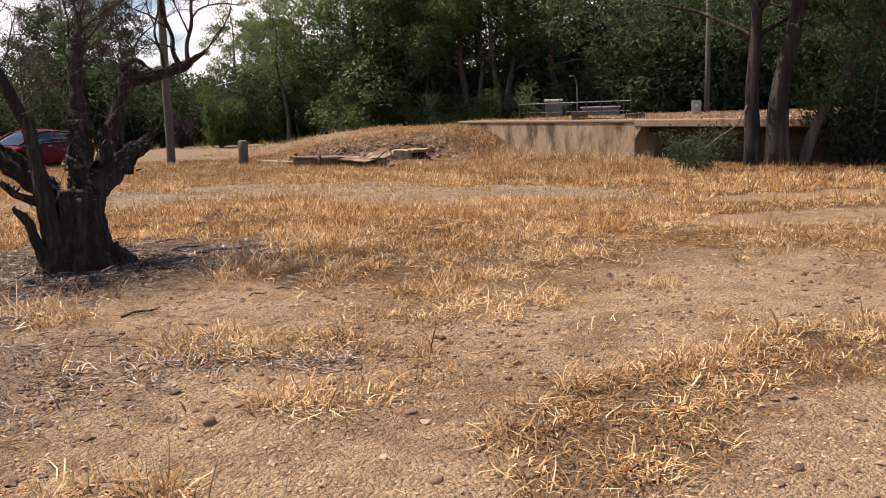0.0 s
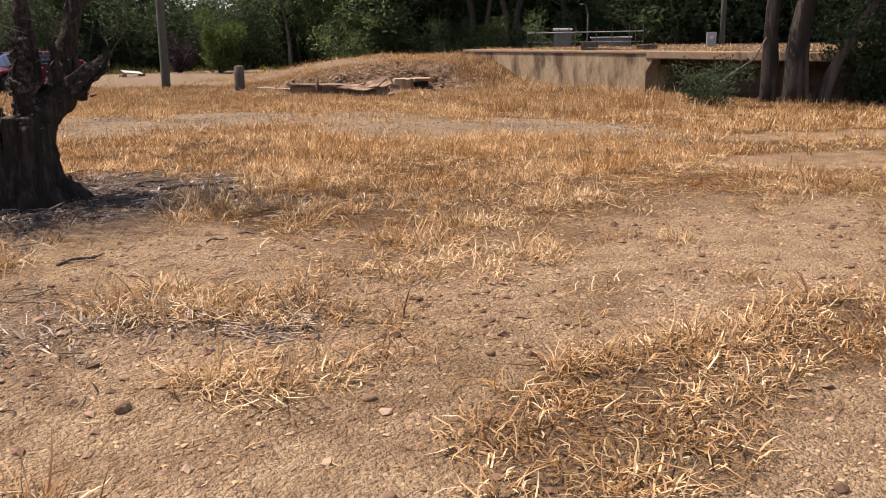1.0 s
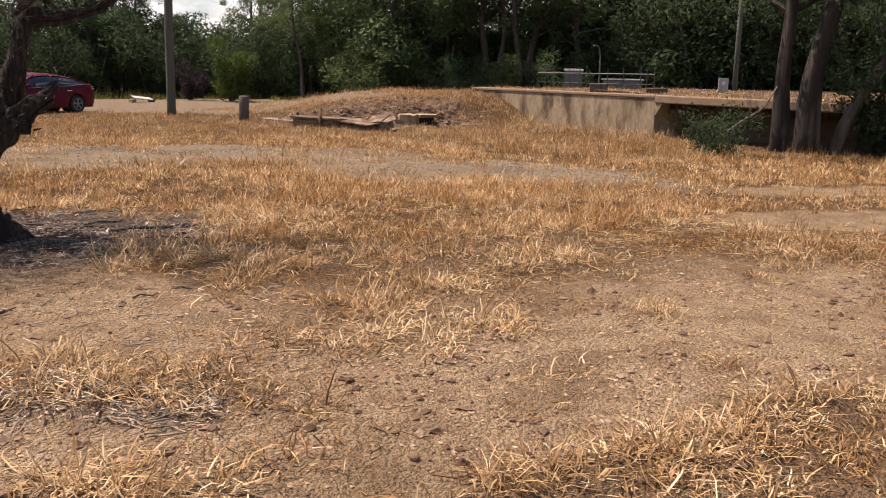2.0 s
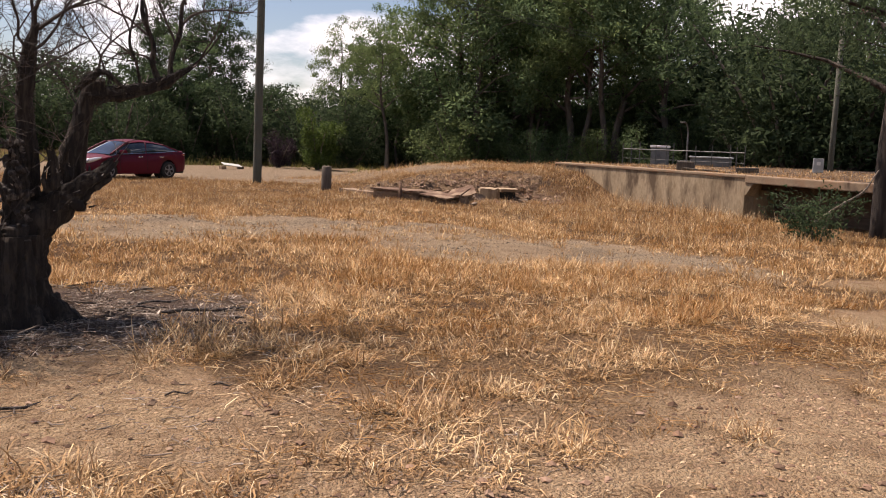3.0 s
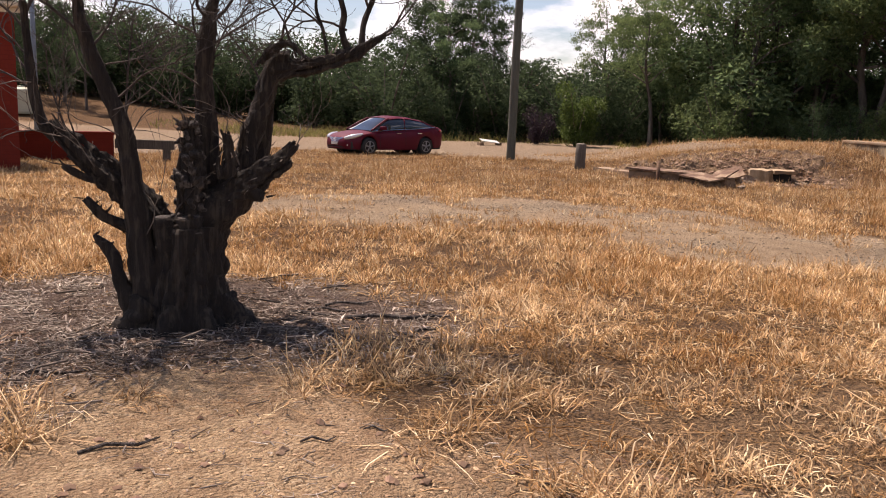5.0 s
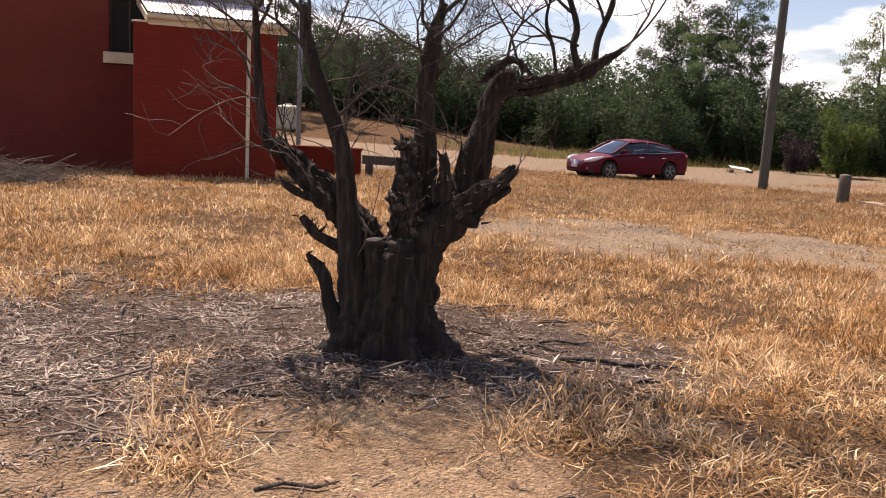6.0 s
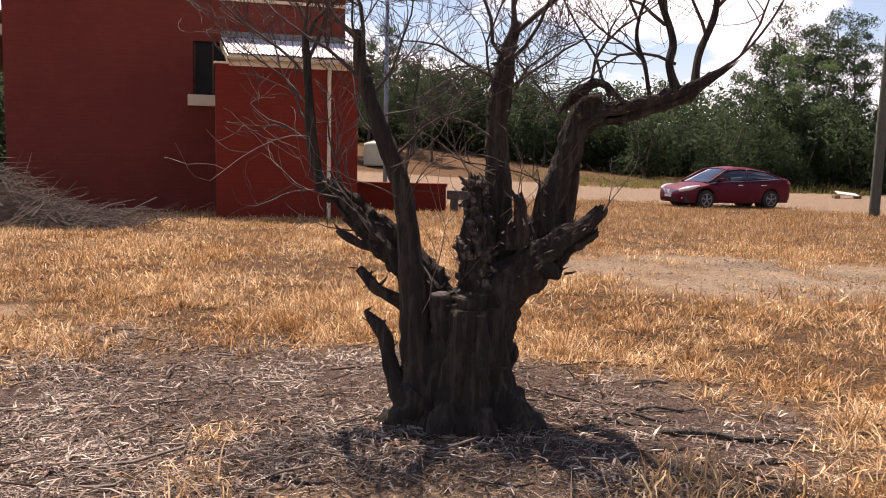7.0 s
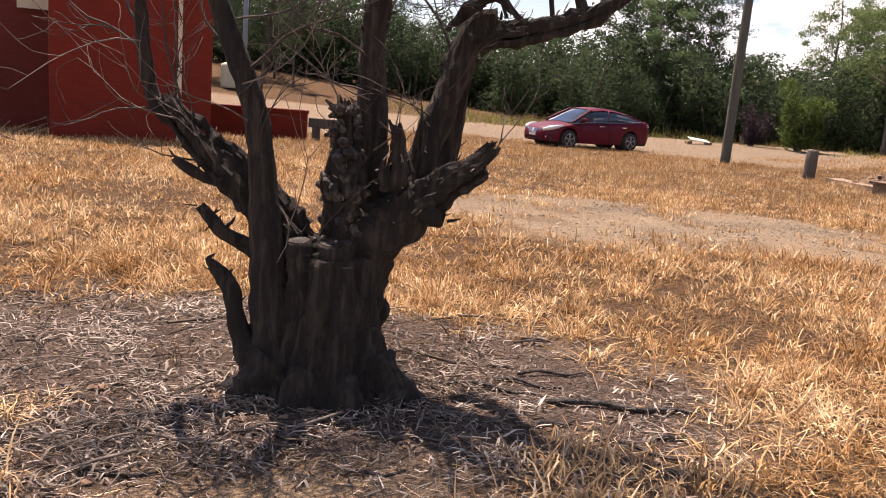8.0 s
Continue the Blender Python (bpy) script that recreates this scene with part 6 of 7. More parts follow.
    # fine twigs: branching shoots from limb ends
    tw = bmesh.new()
    rnd = random.Random(5)

    def shoot(p, d, length, r, depth):
        pts = [(*p, r)]
        q, dd = p.copy(), d.normalized()
        n = 6
        sweep = Vector((rnd.gauss(0, 0.13), rnd.gauss(0, 0.13), rnd.gauss(0.05, 0.10)))
        for i in range(n):
            dd = (dd + sweep + Vector((rnd.gauss(0, 0.20), rnd.gauss(0, 0.20), rnd.gauss(0.02, 0.15)))).normalized()
            q = q + dd * length / n
            pts.append((*q, max(r * (1 - 0.62 * (i + 1) / n), 0.0016)))
            if depth and i >= 1:
                for _ in range(rnd.choice((0, 1, 1, 1, 2))):
                    a = Vector((rnd.gauss(0, 1), rnd.gauss(0, 1), rnd.gauss(0.25, 0.6))).normalized()
                    shoot(q, (dd * 0.75 + a * 0.75), length * rnd.uniform(0.45, 0.75), max(pts[-1][3] * 0.65, 0.0018), depth - 1)
        tube(tw, pts, 5 if r > 0.006 else 3, 0.0, 1, False)

    for p, d, L, r, dep in (((0.92, 8.05, 2.10), (-0.25, 0.05, 1), 0.9, 0.016, 3), ((0.93, 8.05, 2.0), (0.35, -0.1, 1), 0.8, 0.013, 3), ((0.98, 8.05, 1.8), (0.6, 0.3, 0.8), 0.6, 0.010, 2),
                            ((0.57, 8.2, 2.1), (-0.1, 0.1, 1), 0.8, 0.012, 3), ((0.58, 8.2, 2.0), (0.5, 0.2, 1), 0.8, 0.012, 3), ((0.59, 8.2, 1.9), (-0.6, 0.2, 0.8), 0.7, 0.010, 3), ((1.2, 8.05, 1.3), (-0.3, 0.4, 1), 0.8, 0.010, 3), ((0.60, 8.2, 1.75), (-0.7, -0.2, 0.7), 0.5, 0.008, 2), ((0.62, 8.2, 1.55), (-0.8, 0.1, 0.35), 0.5, 0.008, 2),
                            ((1.70, 8.3, 2.15), (-0.4, 0.1, 1), 0.9, 0.016, 3), ((1.69, 8.3, 2.15), (0.4, 0.0, 1), 0.9, 0.016, 3), ((1.64, 8.3, 1.9), (-0.8, -0.2, 0.6), 0.6, 0.010, 3), ((1.64, 8.3, 1.85), (0.8, 0.2, 0.6), 0.6, 0.010, 3),
                            ((2.08, 8.3, 1.84), (0.0, -0.2, 1), 0.6, 0.010, 2), ((2.37, 8.38, 2.5), (-0.3, 0, 1), 0.7, 0.012, 3), ((2.46, 8.35, 2.2), (-0.8, 0.2, 0.7), 0.6, 0.011, 3), ((2.52, 8.32, 2.0), (-0.7, -0.2, 0.6), 0.6, 0.009, 3),
                            ((2.72, 8.4, 2.3), (0.6, 0.1, 0.9), 0.6, 0.012, 3), ((2.84, 8.44, 2.8), (0.2, 0, 1), 0.6, 0.009, 2), ((2.83, 8.26, 2.04), (0.3, 0, 1), 0.6, 0.008, 2), ((3.03, 8.24, 2.35), (0.6, 0, 0.8), 0.5, 0.006, 2), ((2.67, 8.35, 2.12), (-0.3, 0.3, 1), 0.6, 0.010, 3),
                            ((2.37, 8.28, 2.0), (-0.8, 0.0, 0.5), 0.5, 0.008, 2), ((2.33, 8.25, 2.2), (-0.5, 0.2, 0.9), 0.6, 0.008, 3), ((0.93, 8.05, 1.9), (-0.8, 0.3, 0.8), 0.7, 0.012, 3), ((1.68, 8.3, 2.1), (0.0, 0.5, 1), 1.0, 0.014, 3), ((1.66, 8.3, 2.0), (-0.7, 0.3, 0.9), 0.8, 0.012, 3), ((1.66, 8.3, 2.0), (0.7, -0.2, 0.9), 0.8, 0.012, 3), ((2.46, 8.35, 2.25), (0.3, 0.1, 1), 0.8, 0.011, 3), ((2.75, 8.4, 2.45), (-0.5, 0.1, 0.9), 0.7, 0.010, 3), ((0.60, 8.2, 1.65), (-0.8, 0.3, 0.6), 0.7, 0.009, 3), ((0.58, 8.2, 1.95), (0.1, -0.5, 0.9), 0.7, 0.010, 3), ((1.12, 8.05, 1.5), (0.7, 0.2, 0.8), 0.7, 0.009, 3), ((0.96, 8.05, 1.85), (-0.5, -0.4, 0.8), 0.7, 0.010, 3), ((1.63, 8.3, 1.7), (0.6, 0.4, 0.8), 0.7, 0.009, 3), ((1.64, 8.3, 1.75), (-0.7, 0.4, 0.6), 0.8, 0.009, 3), ((2.20, 8.33, 1.82), (-0.2, 0.1, 1), 0.7, 0.009, 3), ((2.0, 8.4, 1.6), (-0.3, 0.5, 0.9), 0.7, 0.008, 3), ((0.80, 8.2, 1.3), (-0.3, 0.3, 1), 0.6, 0.008, 3), ((2.78, 8.42, 2.6), (0.7, 0.0, 0.7), 0.6, 0.008, 3)):
        shoot(Vector(p), Vector(d), L, r, dep)
    for p, d, L, r, dep in (((1.16, 8.05, 1.35), (0.4, -0.2, 0.6), 0.45, 0.006, 1), ((1.19, 8.05, 1.1), (0.35, -0.1, 0.9), 0.5, 0.006, 1), ((0.70, 8.2, 1.3), (-0.9, -0.2, 0.1), 0.4, 0.006, 1), ((0.85, 8.2, 1.28), (-0.5, -0.5, 0.9), 0.4, 0.006, 1),
                            ((2.18, 8.15, 1.22), (0.7, -0.1, 0.5), 0.3, 0.005, 1), ((1.50, 8.1, 0.85), (-0.1, -0.1, 1), 0.45, 0.006, 1), ((1.45, 8.05, 0.8), (0.25, -0.1, 1), 0.35, 0.005, 1), ((1.63, 8.25, 1.45), (-0.9, -0.2, 0.3), 0.5, 0.006, 1),
                            ((1.62, 8.25, 1.6), (-0.7, -0.3, 0.6), 0.5, 0.007, 2), ((1.95, 8.3, 1.45), (0.2, -0.4, 0.7), 0.35, 0.006, 1), ((1.92, 8.3, 1.35), (-0.6, -0.3, 0.5), 0.4, 0.006, 1), ((1.02, 8.05, 1.7), (0.8, -0.1, 0.25), 0.5, 0.007, 2), ((1.05, 8.05, 1.6), (-0.8, -0.2, 0.4), 0.45, 0.007, 2),
                            ((0.75, 8.2, 1.32), (0.1, -0.2, 1), 0.35, 0.006, 1), ((0.95, 8.2, 1.1), (-0.8, -0.1, -0.1), 0.35, 0.006, 1)):
        shoot(Vector(p), Vector(d), L, r, dep)
    tagged(part("twig_spray", tw, "twig", dead), kind="stuff")
    # a few low twigs among the limbs, sunlight put into their paler colour
    tw = bmesh.new()
    for p, d, L, r, dep in (((1.63, 8.22, 1.42), (-0.9, -0.3, 0.15), 0.5, 0.0050, 1), ((1.66, 8.22, 1.20), (0.8, -0.4, 0.5), 0.42, 0.0048, 1), ((1.84, 8.22, 1.12), (-0.35, -0.3, 0.9), 0.36, 0.0070, 1), ((1.90, 8.28, 1.32), (-0.7, -0.3, 0.5), 0.34, 0.0046, 1),
                            ((1.15, 8.0, 1.30), (-0.6, -0.4, 0.5), 0.45, 0.0046, 1), ((1.12, 8.0, 1.45), (0.8, -0.3, 0.35), 0.5, 0.0046, 1), ((0.98, 8.1, 1.10), (-0.6, -0.5, 0.6), 0.40, 0.0046, 1), ((0.80, 8.1, 1.28), (-0.9, -0.3, 0.3), 0.5, 0.0046, 1), ((0.72, 8.15, 1.36), (-0.6, -0.4, -0.2), 0.45, 0.0044, 1),
                            ((0.62, 8.15, 1.60), (-0.9, -0.2, 0.3), 0.6, 0.0046, 1), ((1.30, 8.0, 0.70), (0.45, -0.3, 0.9), 0.6, 0.0046, 1), ((2.16, 8.08, 1.20), (0.6, -0.2, 0.7), 0.40, 0.0040, 1), ((1.52, 8.05, 1.38), (0.3, -0.3, 0.8), 0.30, 0.0050, 1)):
        shoot(Vector(p), Vector(d), L, r, dep)
    tagged(part("pale_spray", tw, "dry_brush", dead, "dead twigs coloured paler, as if sunlit"), kind="stuff")
    # fallen pieces beside the tree
    for x, y, L, r, rz in ((2.84, 8.25, 0.62, 0.016, 5), (2.45, 8.45, 0.35, 0.010, -12), (3.15, 8.30, 0.3, 0.012, 22), (2.9, 7.75, 0.4, 0.009, -20), (2.55, 7.95, 0.25, 0.012, 30), (0.95, 7.1, 0.4, 0.010, 15), (0.65, 6.3, 0.5, 0.012, 6),
                           (2.30, 8.32, 0.42, 0.012, -8), (2.58, 8.62, 0.36, 0.010, 16), (2.33, 6.10, 0.16, 0.006, 10), (2.60, 6.26, 0.14, 0.005, -4), (1.50, 6.12, 0.34, 0.009, 24), (1.45, 7.55, 0.34, 0.010, 4), (1.85, 7.30, 0.28, 0.008, 20), (0.50, 7.75, 0.30, 0.008, -35), (3.05, 7.95, 0.26, 0.010, 38)):
        b = bmesh.new()
        tube(b, spline([(-L / 2, 0, 0, r), (-L / 6, 0.02, 0.01, r), (L / 5, -0.02, 0, r * 0.8), (L / 2, 0.02, 0.0, r * 0.4)], 0.06), 7, 0.3)
        o = part("fallen_branch", smooth_bm(b), "bleached_wood")
        o.matrix_world = pose(x, y, float(height(x, y)) + r * 0.8, 0, 0, rz)
        tagged(o, "short dark fallen branch on grey litter", "branch")


build_dead_tree()

# ---------------------------------------------------------------- gum trees and bush


def leaf_cloud(centres, radii, per, size, rngl, droop=0.6, squash=0.9):
    """Small pointed leaves filling clumps; returns vertices and quads."""
    C, R = np.asarray(centres, float), np.asarray(radii, float)
    n = len(C) * per
    idx = np.repeat(np.arange(len(C)), per)
    u = rngl.normal(0, 1, (n, 3))
    u /= np.linalg.norm(u, axis=1)[:, None]
    rad = rngl.random(n) ** 0.45
    p = C[idx] + u * (rad * R[idx])[:, None] * np.array([1, 1, squash])
    d = rngl.normal(0, 1, (n, 3))
    d[:, 2] -= droop * 1.6
    d /= np.linalg.norm(d, axis=1)[:, None]
    s = np.cross(d, rngl.normal(0, 1, (n, 3)))
    s /= np.linalg.norm(s, axis=1)[:, None] + 1e-9
    L = size * rngl.uniform(0.6, 1.5, n)[:, None]
    w = L * rngl.uniform(0.13, 0.26, n)[:, None]
    V = np.stack([p - d * L * 0.5 + s * w, p - d * L * 0.5 - s * w, p + d * L * 0.5], 1).reshape(-1, 3)
    F = np.arange(n * 3).reshape(n, 3)
    return V, F


def gum_tree(name, seed, h, bare, spread, leaves, size, leaf_mat, label, lean=0.05, trunk_r=None, wander=0.012, tip=None):
    """A eucalypt: forked tapered trunk, rising limbs, and an uneven crown of leaf clumps."""
    rnd, rngl = random.Random(seed), np.random.default_rng(seed)
    t = thing(name, Matrix(), label, "tree", "gums of the bush edge" if name == "gum_tree" else "gums by the loading bank")
    r0 = trunk_r or 0.018 * h + 0.05
    top = Vector((rnd.uniform(-1, 1) * lean * h, rnd.uniform(-1, 1) * lean * h, h * 0.86))
    if tip:
        top.x, top.y = tip
    # gums by the bank get the bark darkened for shade
    bark = "gum_bark" if name == "gum_tree" else "shaded_bark"
    pts = []
    for i in range(7):
        f = i / 6
        pts.append((top.x * f ** 1.4 + rnd.gauss(0, wander * h) * (i > 0), top.y * f ** 1.4 + rnd.gauss(0, wander * h) * (i > 0), top.z * f - 0.2 * (i == 0), r0 * (1 - 0.86 * f) * (1.25 if i == 0 else 1)))
    trunk = spline(pts, h / 24)
    part("trunk", smooth_bm(tube(bmesh.new(), trunk, 9, 0.12, 2.5)), bark, t)
    cs, rs = [], []
    nl = 16
    for k in range(nl):
        f = bare + (0.97 - bare) * (k + rnd.random() * 0.6) / nl
        base = Vector(trunk[min(int(f * (len(trunk) - 1)), len(trunk) - 1)][:3])
        an = k * 2.4 + rnd.uniform(-0.6, 0.6)
        reach = spread * (1.0 - 0.62 * abs(f - 0.45) ** 1.3 - 0.25 * f) * rnd.uniform(0.65, 1.15)
        rise = rnd.uniform(0.12, 0.75) * reach
        mid = base + Vector((math.cos(an), math.sin(an), 0)) * reach * 0.5 + Vector((0, 0, rise * 0.7))
        end = base + Vector((math.cos(an + 0.25), math.sin(an + 0.25), 0)) * reach + Vector((0, 0, rise))
        rr0 = r0 * (1 - 0.8 * f) * 0.55
        part("limb", smooth_bm(tube(bmesh.new(), spline([(*base, rr0), (*mid, rr0 * 0.6), (*end, rr0 * 0.2)], h / 14), 5, 0.15, 3, False)), bark, t)
        for c, rad in ((end, 0.22), (mid.lerp(end, 0.55) + Vector((0, 0, 0.2)), 0.24), (end - Vector((0, 0, 0.28 * spread)), 0.18), (end + Vector((rnd.gauss(0, 0.25), rnd.gauss(0, 0.25), rnd.uniform(-0.25, 0.3))) * spread * 0.45, 0.24), (mid + Vector((rnd.gauss(0, 0.3), rnd.gauss(0, 0.3), rnd.uniform(-0.3, 0.3))) * spread * 0.4, 0.22)):
            cs.append(c)
            rs.append(spread * rad * rnd.uniform(0.55, 1.25))
    for _ in range(5):
        cs.append(Vector((top.x, top.y, h * rnd.uniform(0.84, 0.97))) + Vector((rnd.gauss(0, 0.22), rnd.gauss(0, 0.22), 0)) * spread)
        rs.append(spread * rnd.uniform(0.16, 0.28))
    V, F = leaf_cloud(cs, rs, max(8, leaves // len(cs)), size, rngl, 0.6, 0.8)
    fast_mesh("crown", V, F, leaf_mat, t)
    return t


def shrub(name, seed, h, w, leaves, size, leaf_mat, label, category="shrub"):
    """A bush of several stems with leaf clumps down to the ground."""
    rnd, rngl = random.Random(seed), np.random.default_rng(seed)
    t = thing(name, Matrix(), label, category, "shrubs of the bush edge" if name == "bush_shrub" else "")
    cs, rs = [], []
    for k in range(7):
        an, reach, top = k * 2.4 + rnd.random(), w * rnd.uniform(0.15, 0.5), h * rnd.uniform(0.45, 0.92)
        e = Vector((math.cos(an) * reach, math.sin(an) * reach, top))
        part("stem", smooth_bm(tube(bmesh.new(), spline([(0.05 * math.cos(an), 0.05 * math.sin(an), -0.1, 0.012 * h), (e.x * 0.5, e.y * 0.5, top * 0.55, 0.009 * h), (*e, 0.004 * h)], h / 5), 5, 0.1, 4, False)), "gum_bark", t)
        for f in (0.25, 0.5, 0.75, 1.0):
            cs.append(e * f + Vector((rnd.gauss(0, 0.07), rnd.gauss(0, 0.07), 0.0)) * w)
            rs.append(w * rnd.uniform(0.13, 0.23))
    V, F = leaf_cloud(cs, rs, leaves // len(cs), size, rngl, 0.3)
    V[:, 2] = np.maximum(V[:, 2], 0.02)
    fast_mesh("foliage", V, F, leaf_mat, t)
    return t


def bush():
    rnd = random.Random(77)
    lab = "tall dark green gum tree in the bush edge"
    kinds = [gum_tree("gum_tree", 101, 12.0, 0.30, 3.1, 12000, 0.142, "gum_leaf", lab, trunk_r=0.155), gum_tree("gum_tree", 102, 12.0, 0.38, 2.6, 12000, 0.142, "gum_leaf", lab, trunk_r=0.155),
             gum_tree("gum_tree", 103, 12.0, 0.22, 3.4, 12000, 0.142, "olive_leaf", "tall olive green gum tree in the bush edge", trunk_r=0.155), gum_tree("gum_tree", 104, 12.0, 0.44, 2.9, 12000, 0.142, "olive_leaf", "tall olive green gum tree in the bush edge", trunk_r=0.155)]
    under = [shrub("bush_shrub", 111, 3.0, 3.4, 5400, 0.115, "gum_leaf", "dark dense shrub under the gums"), shrub("bush_shrub", 112, 3.0, 3.0, 5200, 0.115, "olive_leaf", "olive green shrub under the gums")]
    deep = [gum_tree("gum_tree", 105, 12.0, 0.30, 3.1, 12000, 0.142, "shaded_leaf", lab, trunk_r=0.155), gum_tree("gum_tree", 106, 12.0, 0.26, 2.8, 12000, 0.142, "shaded_leaf", lab, trunk_r=0.155), kinds[1]]
    low = [shrub("bush_shrub", 113, 3.0, 3.4, 5400, 0.115, "shaded_leaf", "dark dense shrub under the gums"), shrub("bush_shrub", 114, 3.0, 3.0, 5200, 0.115, "shaded_leaf", "dark dense shrub under the gums"), under[0]]
    used = set()

    def put(src, x, y, s, sz=None):
        m = Matrix.LocRotScale((x, y, float(height(x, y)) - 0.05), Euler((0, 0, rnd.uniform(0, 6.28))), (s, s, sz or s))
        if src.name in used:
            o = copy_thing(src, m)
        else:
            src.matrix_basis = m
            used.add(src.name)
            o = src
        return o

    # bearing from, to, distance, tree height, how many
    rows = ((-20, -12, 62, 10, 6), (-14, 7, 84, 7.5, 15), (-14, 7, 105, 9.4, 8), (-7.5, -4.5, 70, 10.0, 1), (7.4, 12.2, 60, 14.2, 6), (13.6, 18.2, 70, 6.2, 6), (13, 18.4, 96, 8.2, 5), (19.0, 21.4, 60, 11.8, 3), (21.0, 24.4, 58, 10.8, 5), (25.9, 40, 54, 16.5, 12), (26.5, 40.5, 63, 17.5, 6),
            (41, 62, 50, 9.8, 7), (45.5, 66, 60, 12.3, 6), (22.5, 27, 78, 11.5, 3), (7, 12, 78, 11, 3), (-42, -20, 70, 11.5, 5), (27, 58, 92, 13, 7), (-50, -36, 46, 10, 5))
    for a0, a1, dist, hh, n in rows:
        for i in range(n):
            az = a0 + (a1 - a0) * (i + rnd.uniform(0.25, 0.75)) / n
            d = dist * rnd.uniform(0.94, 1.08)
            x, y, _ = ray_spot(az, d, 0)
            s = hh / 12 * rnd.uniform(0.86, 1.06)
            pick = rnd.randrange(4)
            # left and rearmost rows take the leaf that is coloured darker for shade
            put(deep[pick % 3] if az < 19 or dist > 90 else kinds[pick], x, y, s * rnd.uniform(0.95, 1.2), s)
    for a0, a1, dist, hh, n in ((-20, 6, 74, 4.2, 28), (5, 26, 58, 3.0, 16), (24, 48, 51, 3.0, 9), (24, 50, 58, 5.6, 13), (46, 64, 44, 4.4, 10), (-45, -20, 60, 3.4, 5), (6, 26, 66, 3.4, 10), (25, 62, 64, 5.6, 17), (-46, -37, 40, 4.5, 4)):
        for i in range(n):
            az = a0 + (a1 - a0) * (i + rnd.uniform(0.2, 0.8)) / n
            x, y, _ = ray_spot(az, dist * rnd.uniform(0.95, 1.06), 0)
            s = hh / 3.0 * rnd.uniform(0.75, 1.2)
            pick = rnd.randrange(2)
            # shrubs outside the middle bearings take that darkened leaf as well
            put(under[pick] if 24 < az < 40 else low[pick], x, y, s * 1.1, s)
    # the bright green shrub and the purple one by the track
    b = shrub("bright_shrub", 121, 3.6, 3.0, 7000, 0.16, "fresh_leaf", "fresh bright green shrub at the bush edge")
    x, y, _ = ray_spot(17.4, 50.5, 0)
    b.matrix_basis = pose(x, y, float(height(x, y)))
    b = shrub("purple_shrub", 122, 2.4, 2.0, 5000, 0.10, "purple_leaf", "dull purple leafed shrub beside the track")
    x, y, _ = ray_spot(14.9, 51.5, 0)
    b.matrix_basis = pose(x, y, float(height(x, y)))


bush()


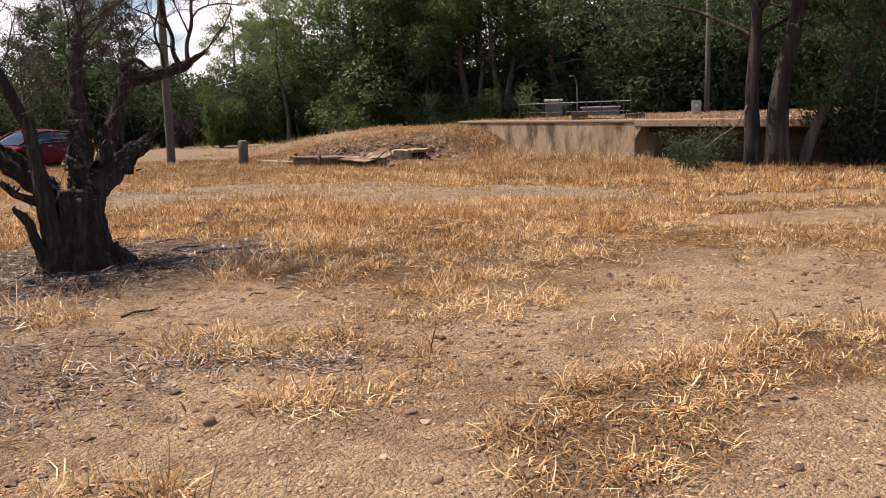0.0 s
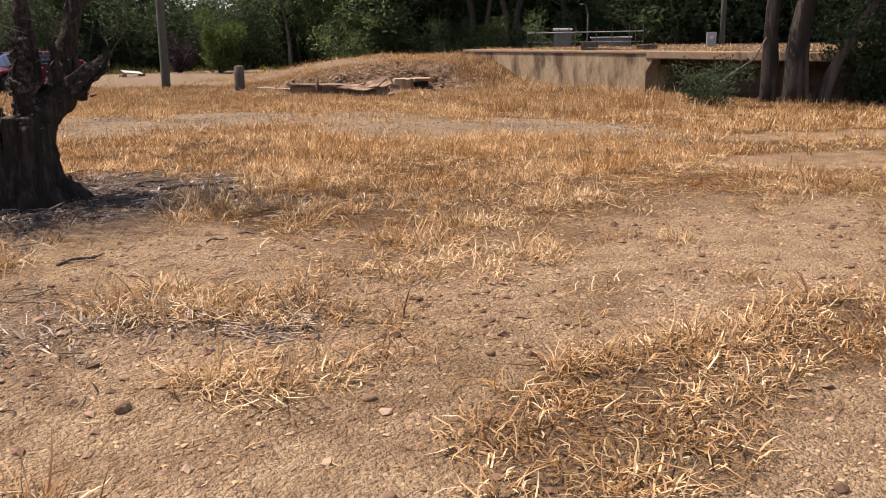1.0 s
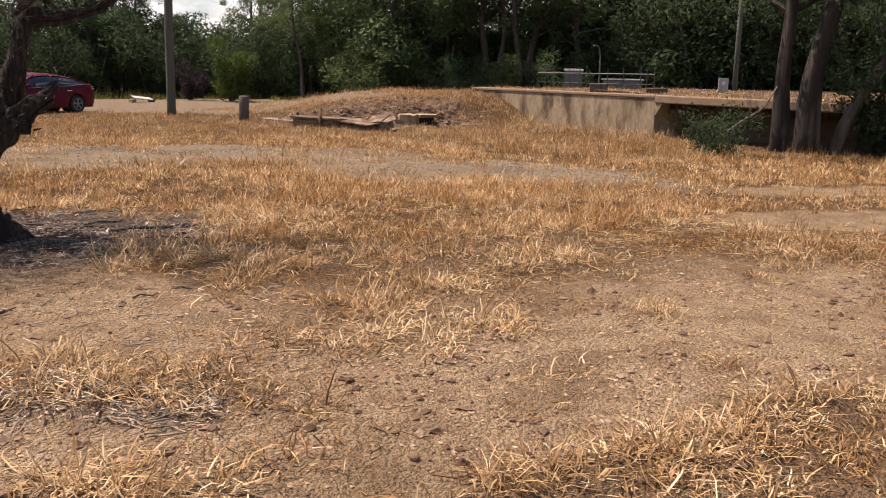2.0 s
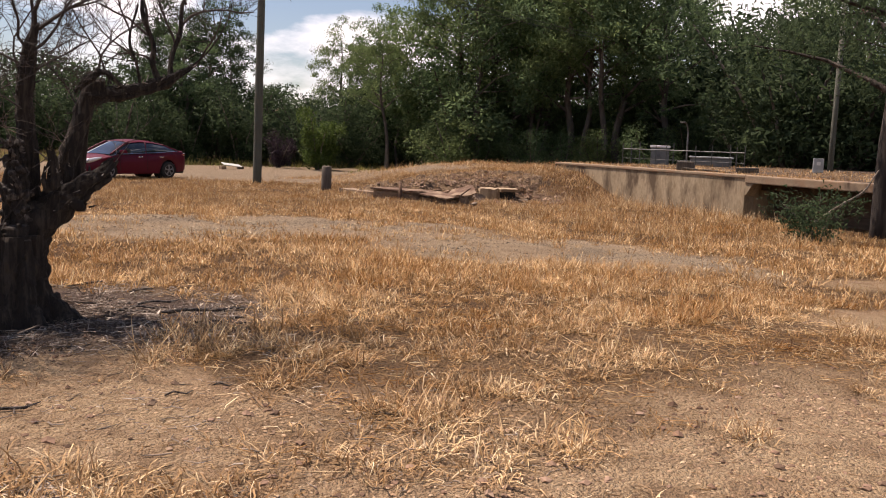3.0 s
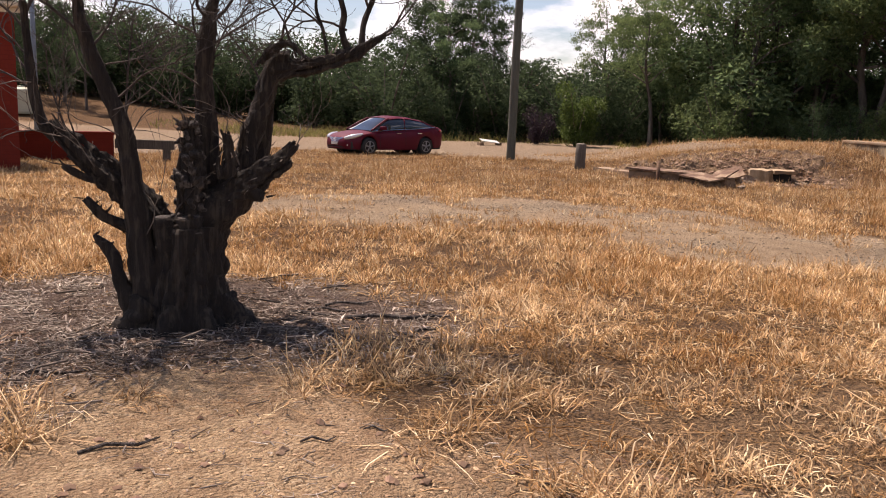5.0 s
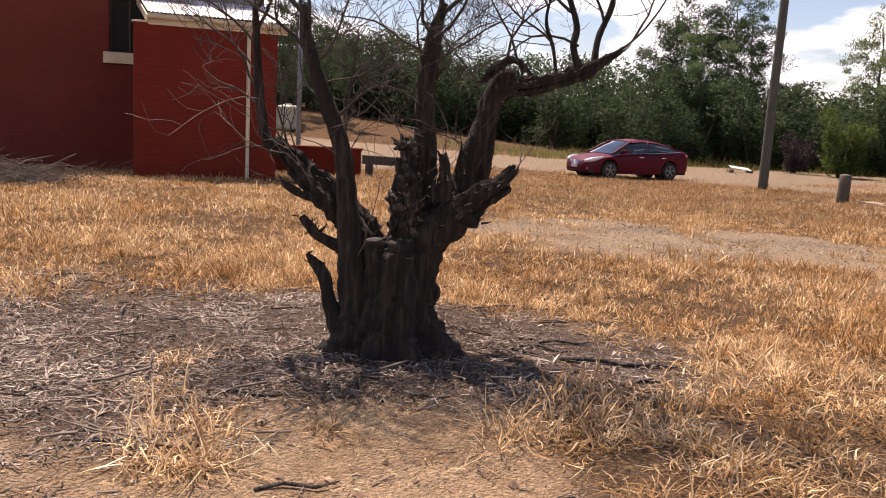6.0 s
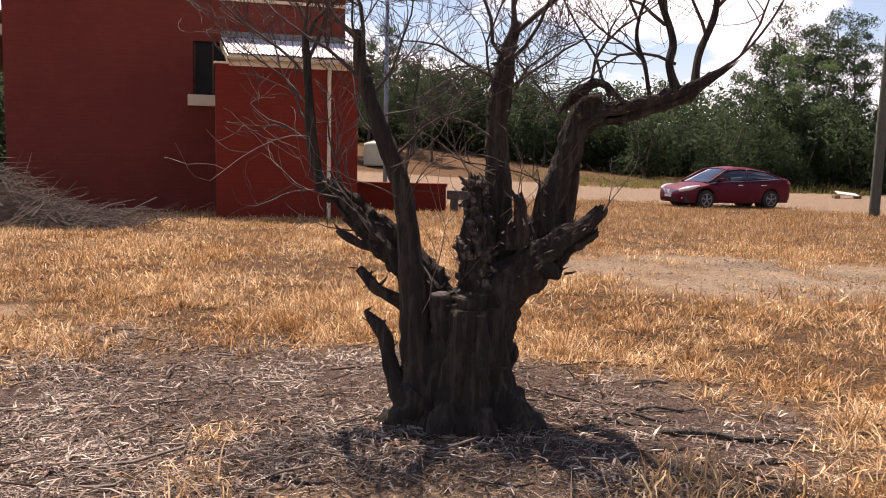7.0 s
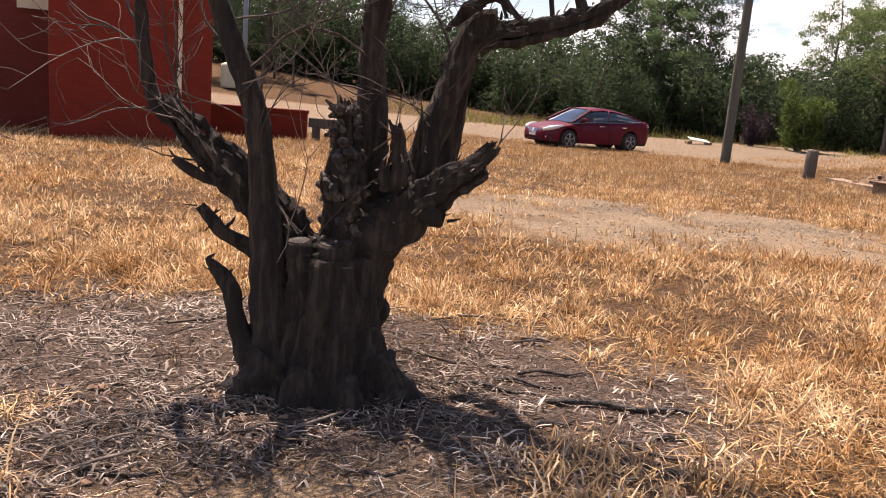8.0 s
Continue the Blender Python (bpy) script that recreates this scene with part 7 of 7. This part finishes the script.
def near_gums():
    """Two gums side by side by the loading bank, a leaning one, and a regrowth bush."""
    # the last two are added canopy, to shade the ground at the right
    for (x, y), seed, h, r, tip, lab in (((18.64, 14.48), 131, 11, 0.20, (0.1, -0.1), "grey barked gum tree beside the loading bank"), ((18.80, 13.92), 132, 12, 0.27, (0.75, -1.0), "gum tree with bark darkened for shade, beside the loading bank"), ((19.15, 13.55), 134, 7, 0.15, (2.6, -3.2), "leaning dark gum tree beside the loading bank"), ((22.5, 11.0), 136, 9, 0.2, (0.3, 0.2), "added dark gum tree behind the leaning one, for shade"), ((20.9, 11.7), 137, 8, 0.15, (0.4, -0.5), "added dark gum tree behind the leaning one, for shade")):
        t = gum_tree("near_gum_tree", seed, h, 0.34, 3.3, 11500, 0.105, "shaded_leaf", lab, 0.03, r, 0.004, tip)
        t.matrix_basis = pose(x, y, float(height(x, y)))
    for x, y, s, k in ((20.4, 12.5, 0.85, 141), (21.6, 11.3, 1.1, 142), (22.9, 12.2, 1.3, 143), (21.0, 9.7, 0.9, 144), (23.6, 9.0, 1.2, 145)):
        b = shrub("dark_shrub", k, 3.2 * s, 3.4, 7000, 0.125, "shaded_leaf", "tall dark shrub below the gums")
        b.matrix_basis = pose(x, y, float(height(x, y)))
    b = shrub("regrowth_bush", 151, 1.05, 1.9, 2000, 0.085, "shaded_leaf", "low grey green regrowth bush in dry grass")
    b.matrix_basis = pose(16.1, 14.0, float(height(16.1, 14.0)))
    s = bmesh.new()
    tube(s, spline([(0, 0, 0.3, 0.03), (0.45, -0.3, 0.75, 0.026), (0.8, -0.55, 1.05, 0.022), (1.0, -0.7, 1.5, 0.012)], 0.12), 7, 0.2)
    o = part("dead_branch", smooth_bm(s), "cut_wood")
    o.matrix_world = pose(16.1, 14.2, float(height(16.1, 14.2)))
    tagged(o, "pale bare dead branch leaning out of the bush", "branch")


near_gums()


def brush_pile():
    x, y = -7.2, 15.9
    z = float(height(x, y))
    p = thing("brush_pile", pose(x, y, z, 0, 0, 30), "heap of grey dead cut branches before the building", "brush pile")
    rnd = random.Random(9)
    bm = bmesh.new()
    for i in range(1300):
        u = rnd.gauss(0, 0.95)
        a = rnd.gauss(0.0, 0.5) if rnd.random() < 0.7 else rnd.uniform(0, 3)
        h = max(0.03, 0.95 * math.exp(-((u + 0.7) / 1.1) ** 2) * rnd.random())
        L = rnd.uniform(0.25, 1.5)
        c = Vector((u, rnd.gauss(0, 0.45), h))
        d = Vector((math.cos(a), math.sin(a), rnd.gauss(-0.05, 0.42))).normalized()
        w = Vector((rnd.gauss(0, 0.10), rnd.gauss(0, 0.10), rnd.gauss(0.10, 0.10)))
        r = rnd.choice((0.003, 0.004, 0.004, 0.005, 0.007, 0.010))
        q0, q1, q2 = c - d * L / 2, c + w, c + d * L / 2
        for q in (q0, q1, q2):
            q.z = max(q.z, 0.01)
        tube(bm, [(*q0, r), (*q1, r * 0.8), (*q2, r * 0.3)], 4, 0, 1, False)
    tagged(part("brushwood", bm, "dry_brush", p), kind="stuff")
    V, F = leaf_cloud([(-1.6 + rnd.gauss(0, 0.5), rnd.gauss(0, 0.4), abs(rnd.gauss(0.4, 0.3))) for _ in range(24)], [0.28] * 24, 90, 0.09, np.random.default_rng(10), 0.2)
    fast_mesh("leaves", V, F, "gum_leaf", p)
    b = shrub("dark_shrub", 161, 1.9, 1.8, 6000, 0.08, "shaded_leaf", "dark green shrub behind the brush pile")
    b.matrix_basis = pose(-8.35, 15.2, float(height(-8.35, 15.2)))


brush_pile()
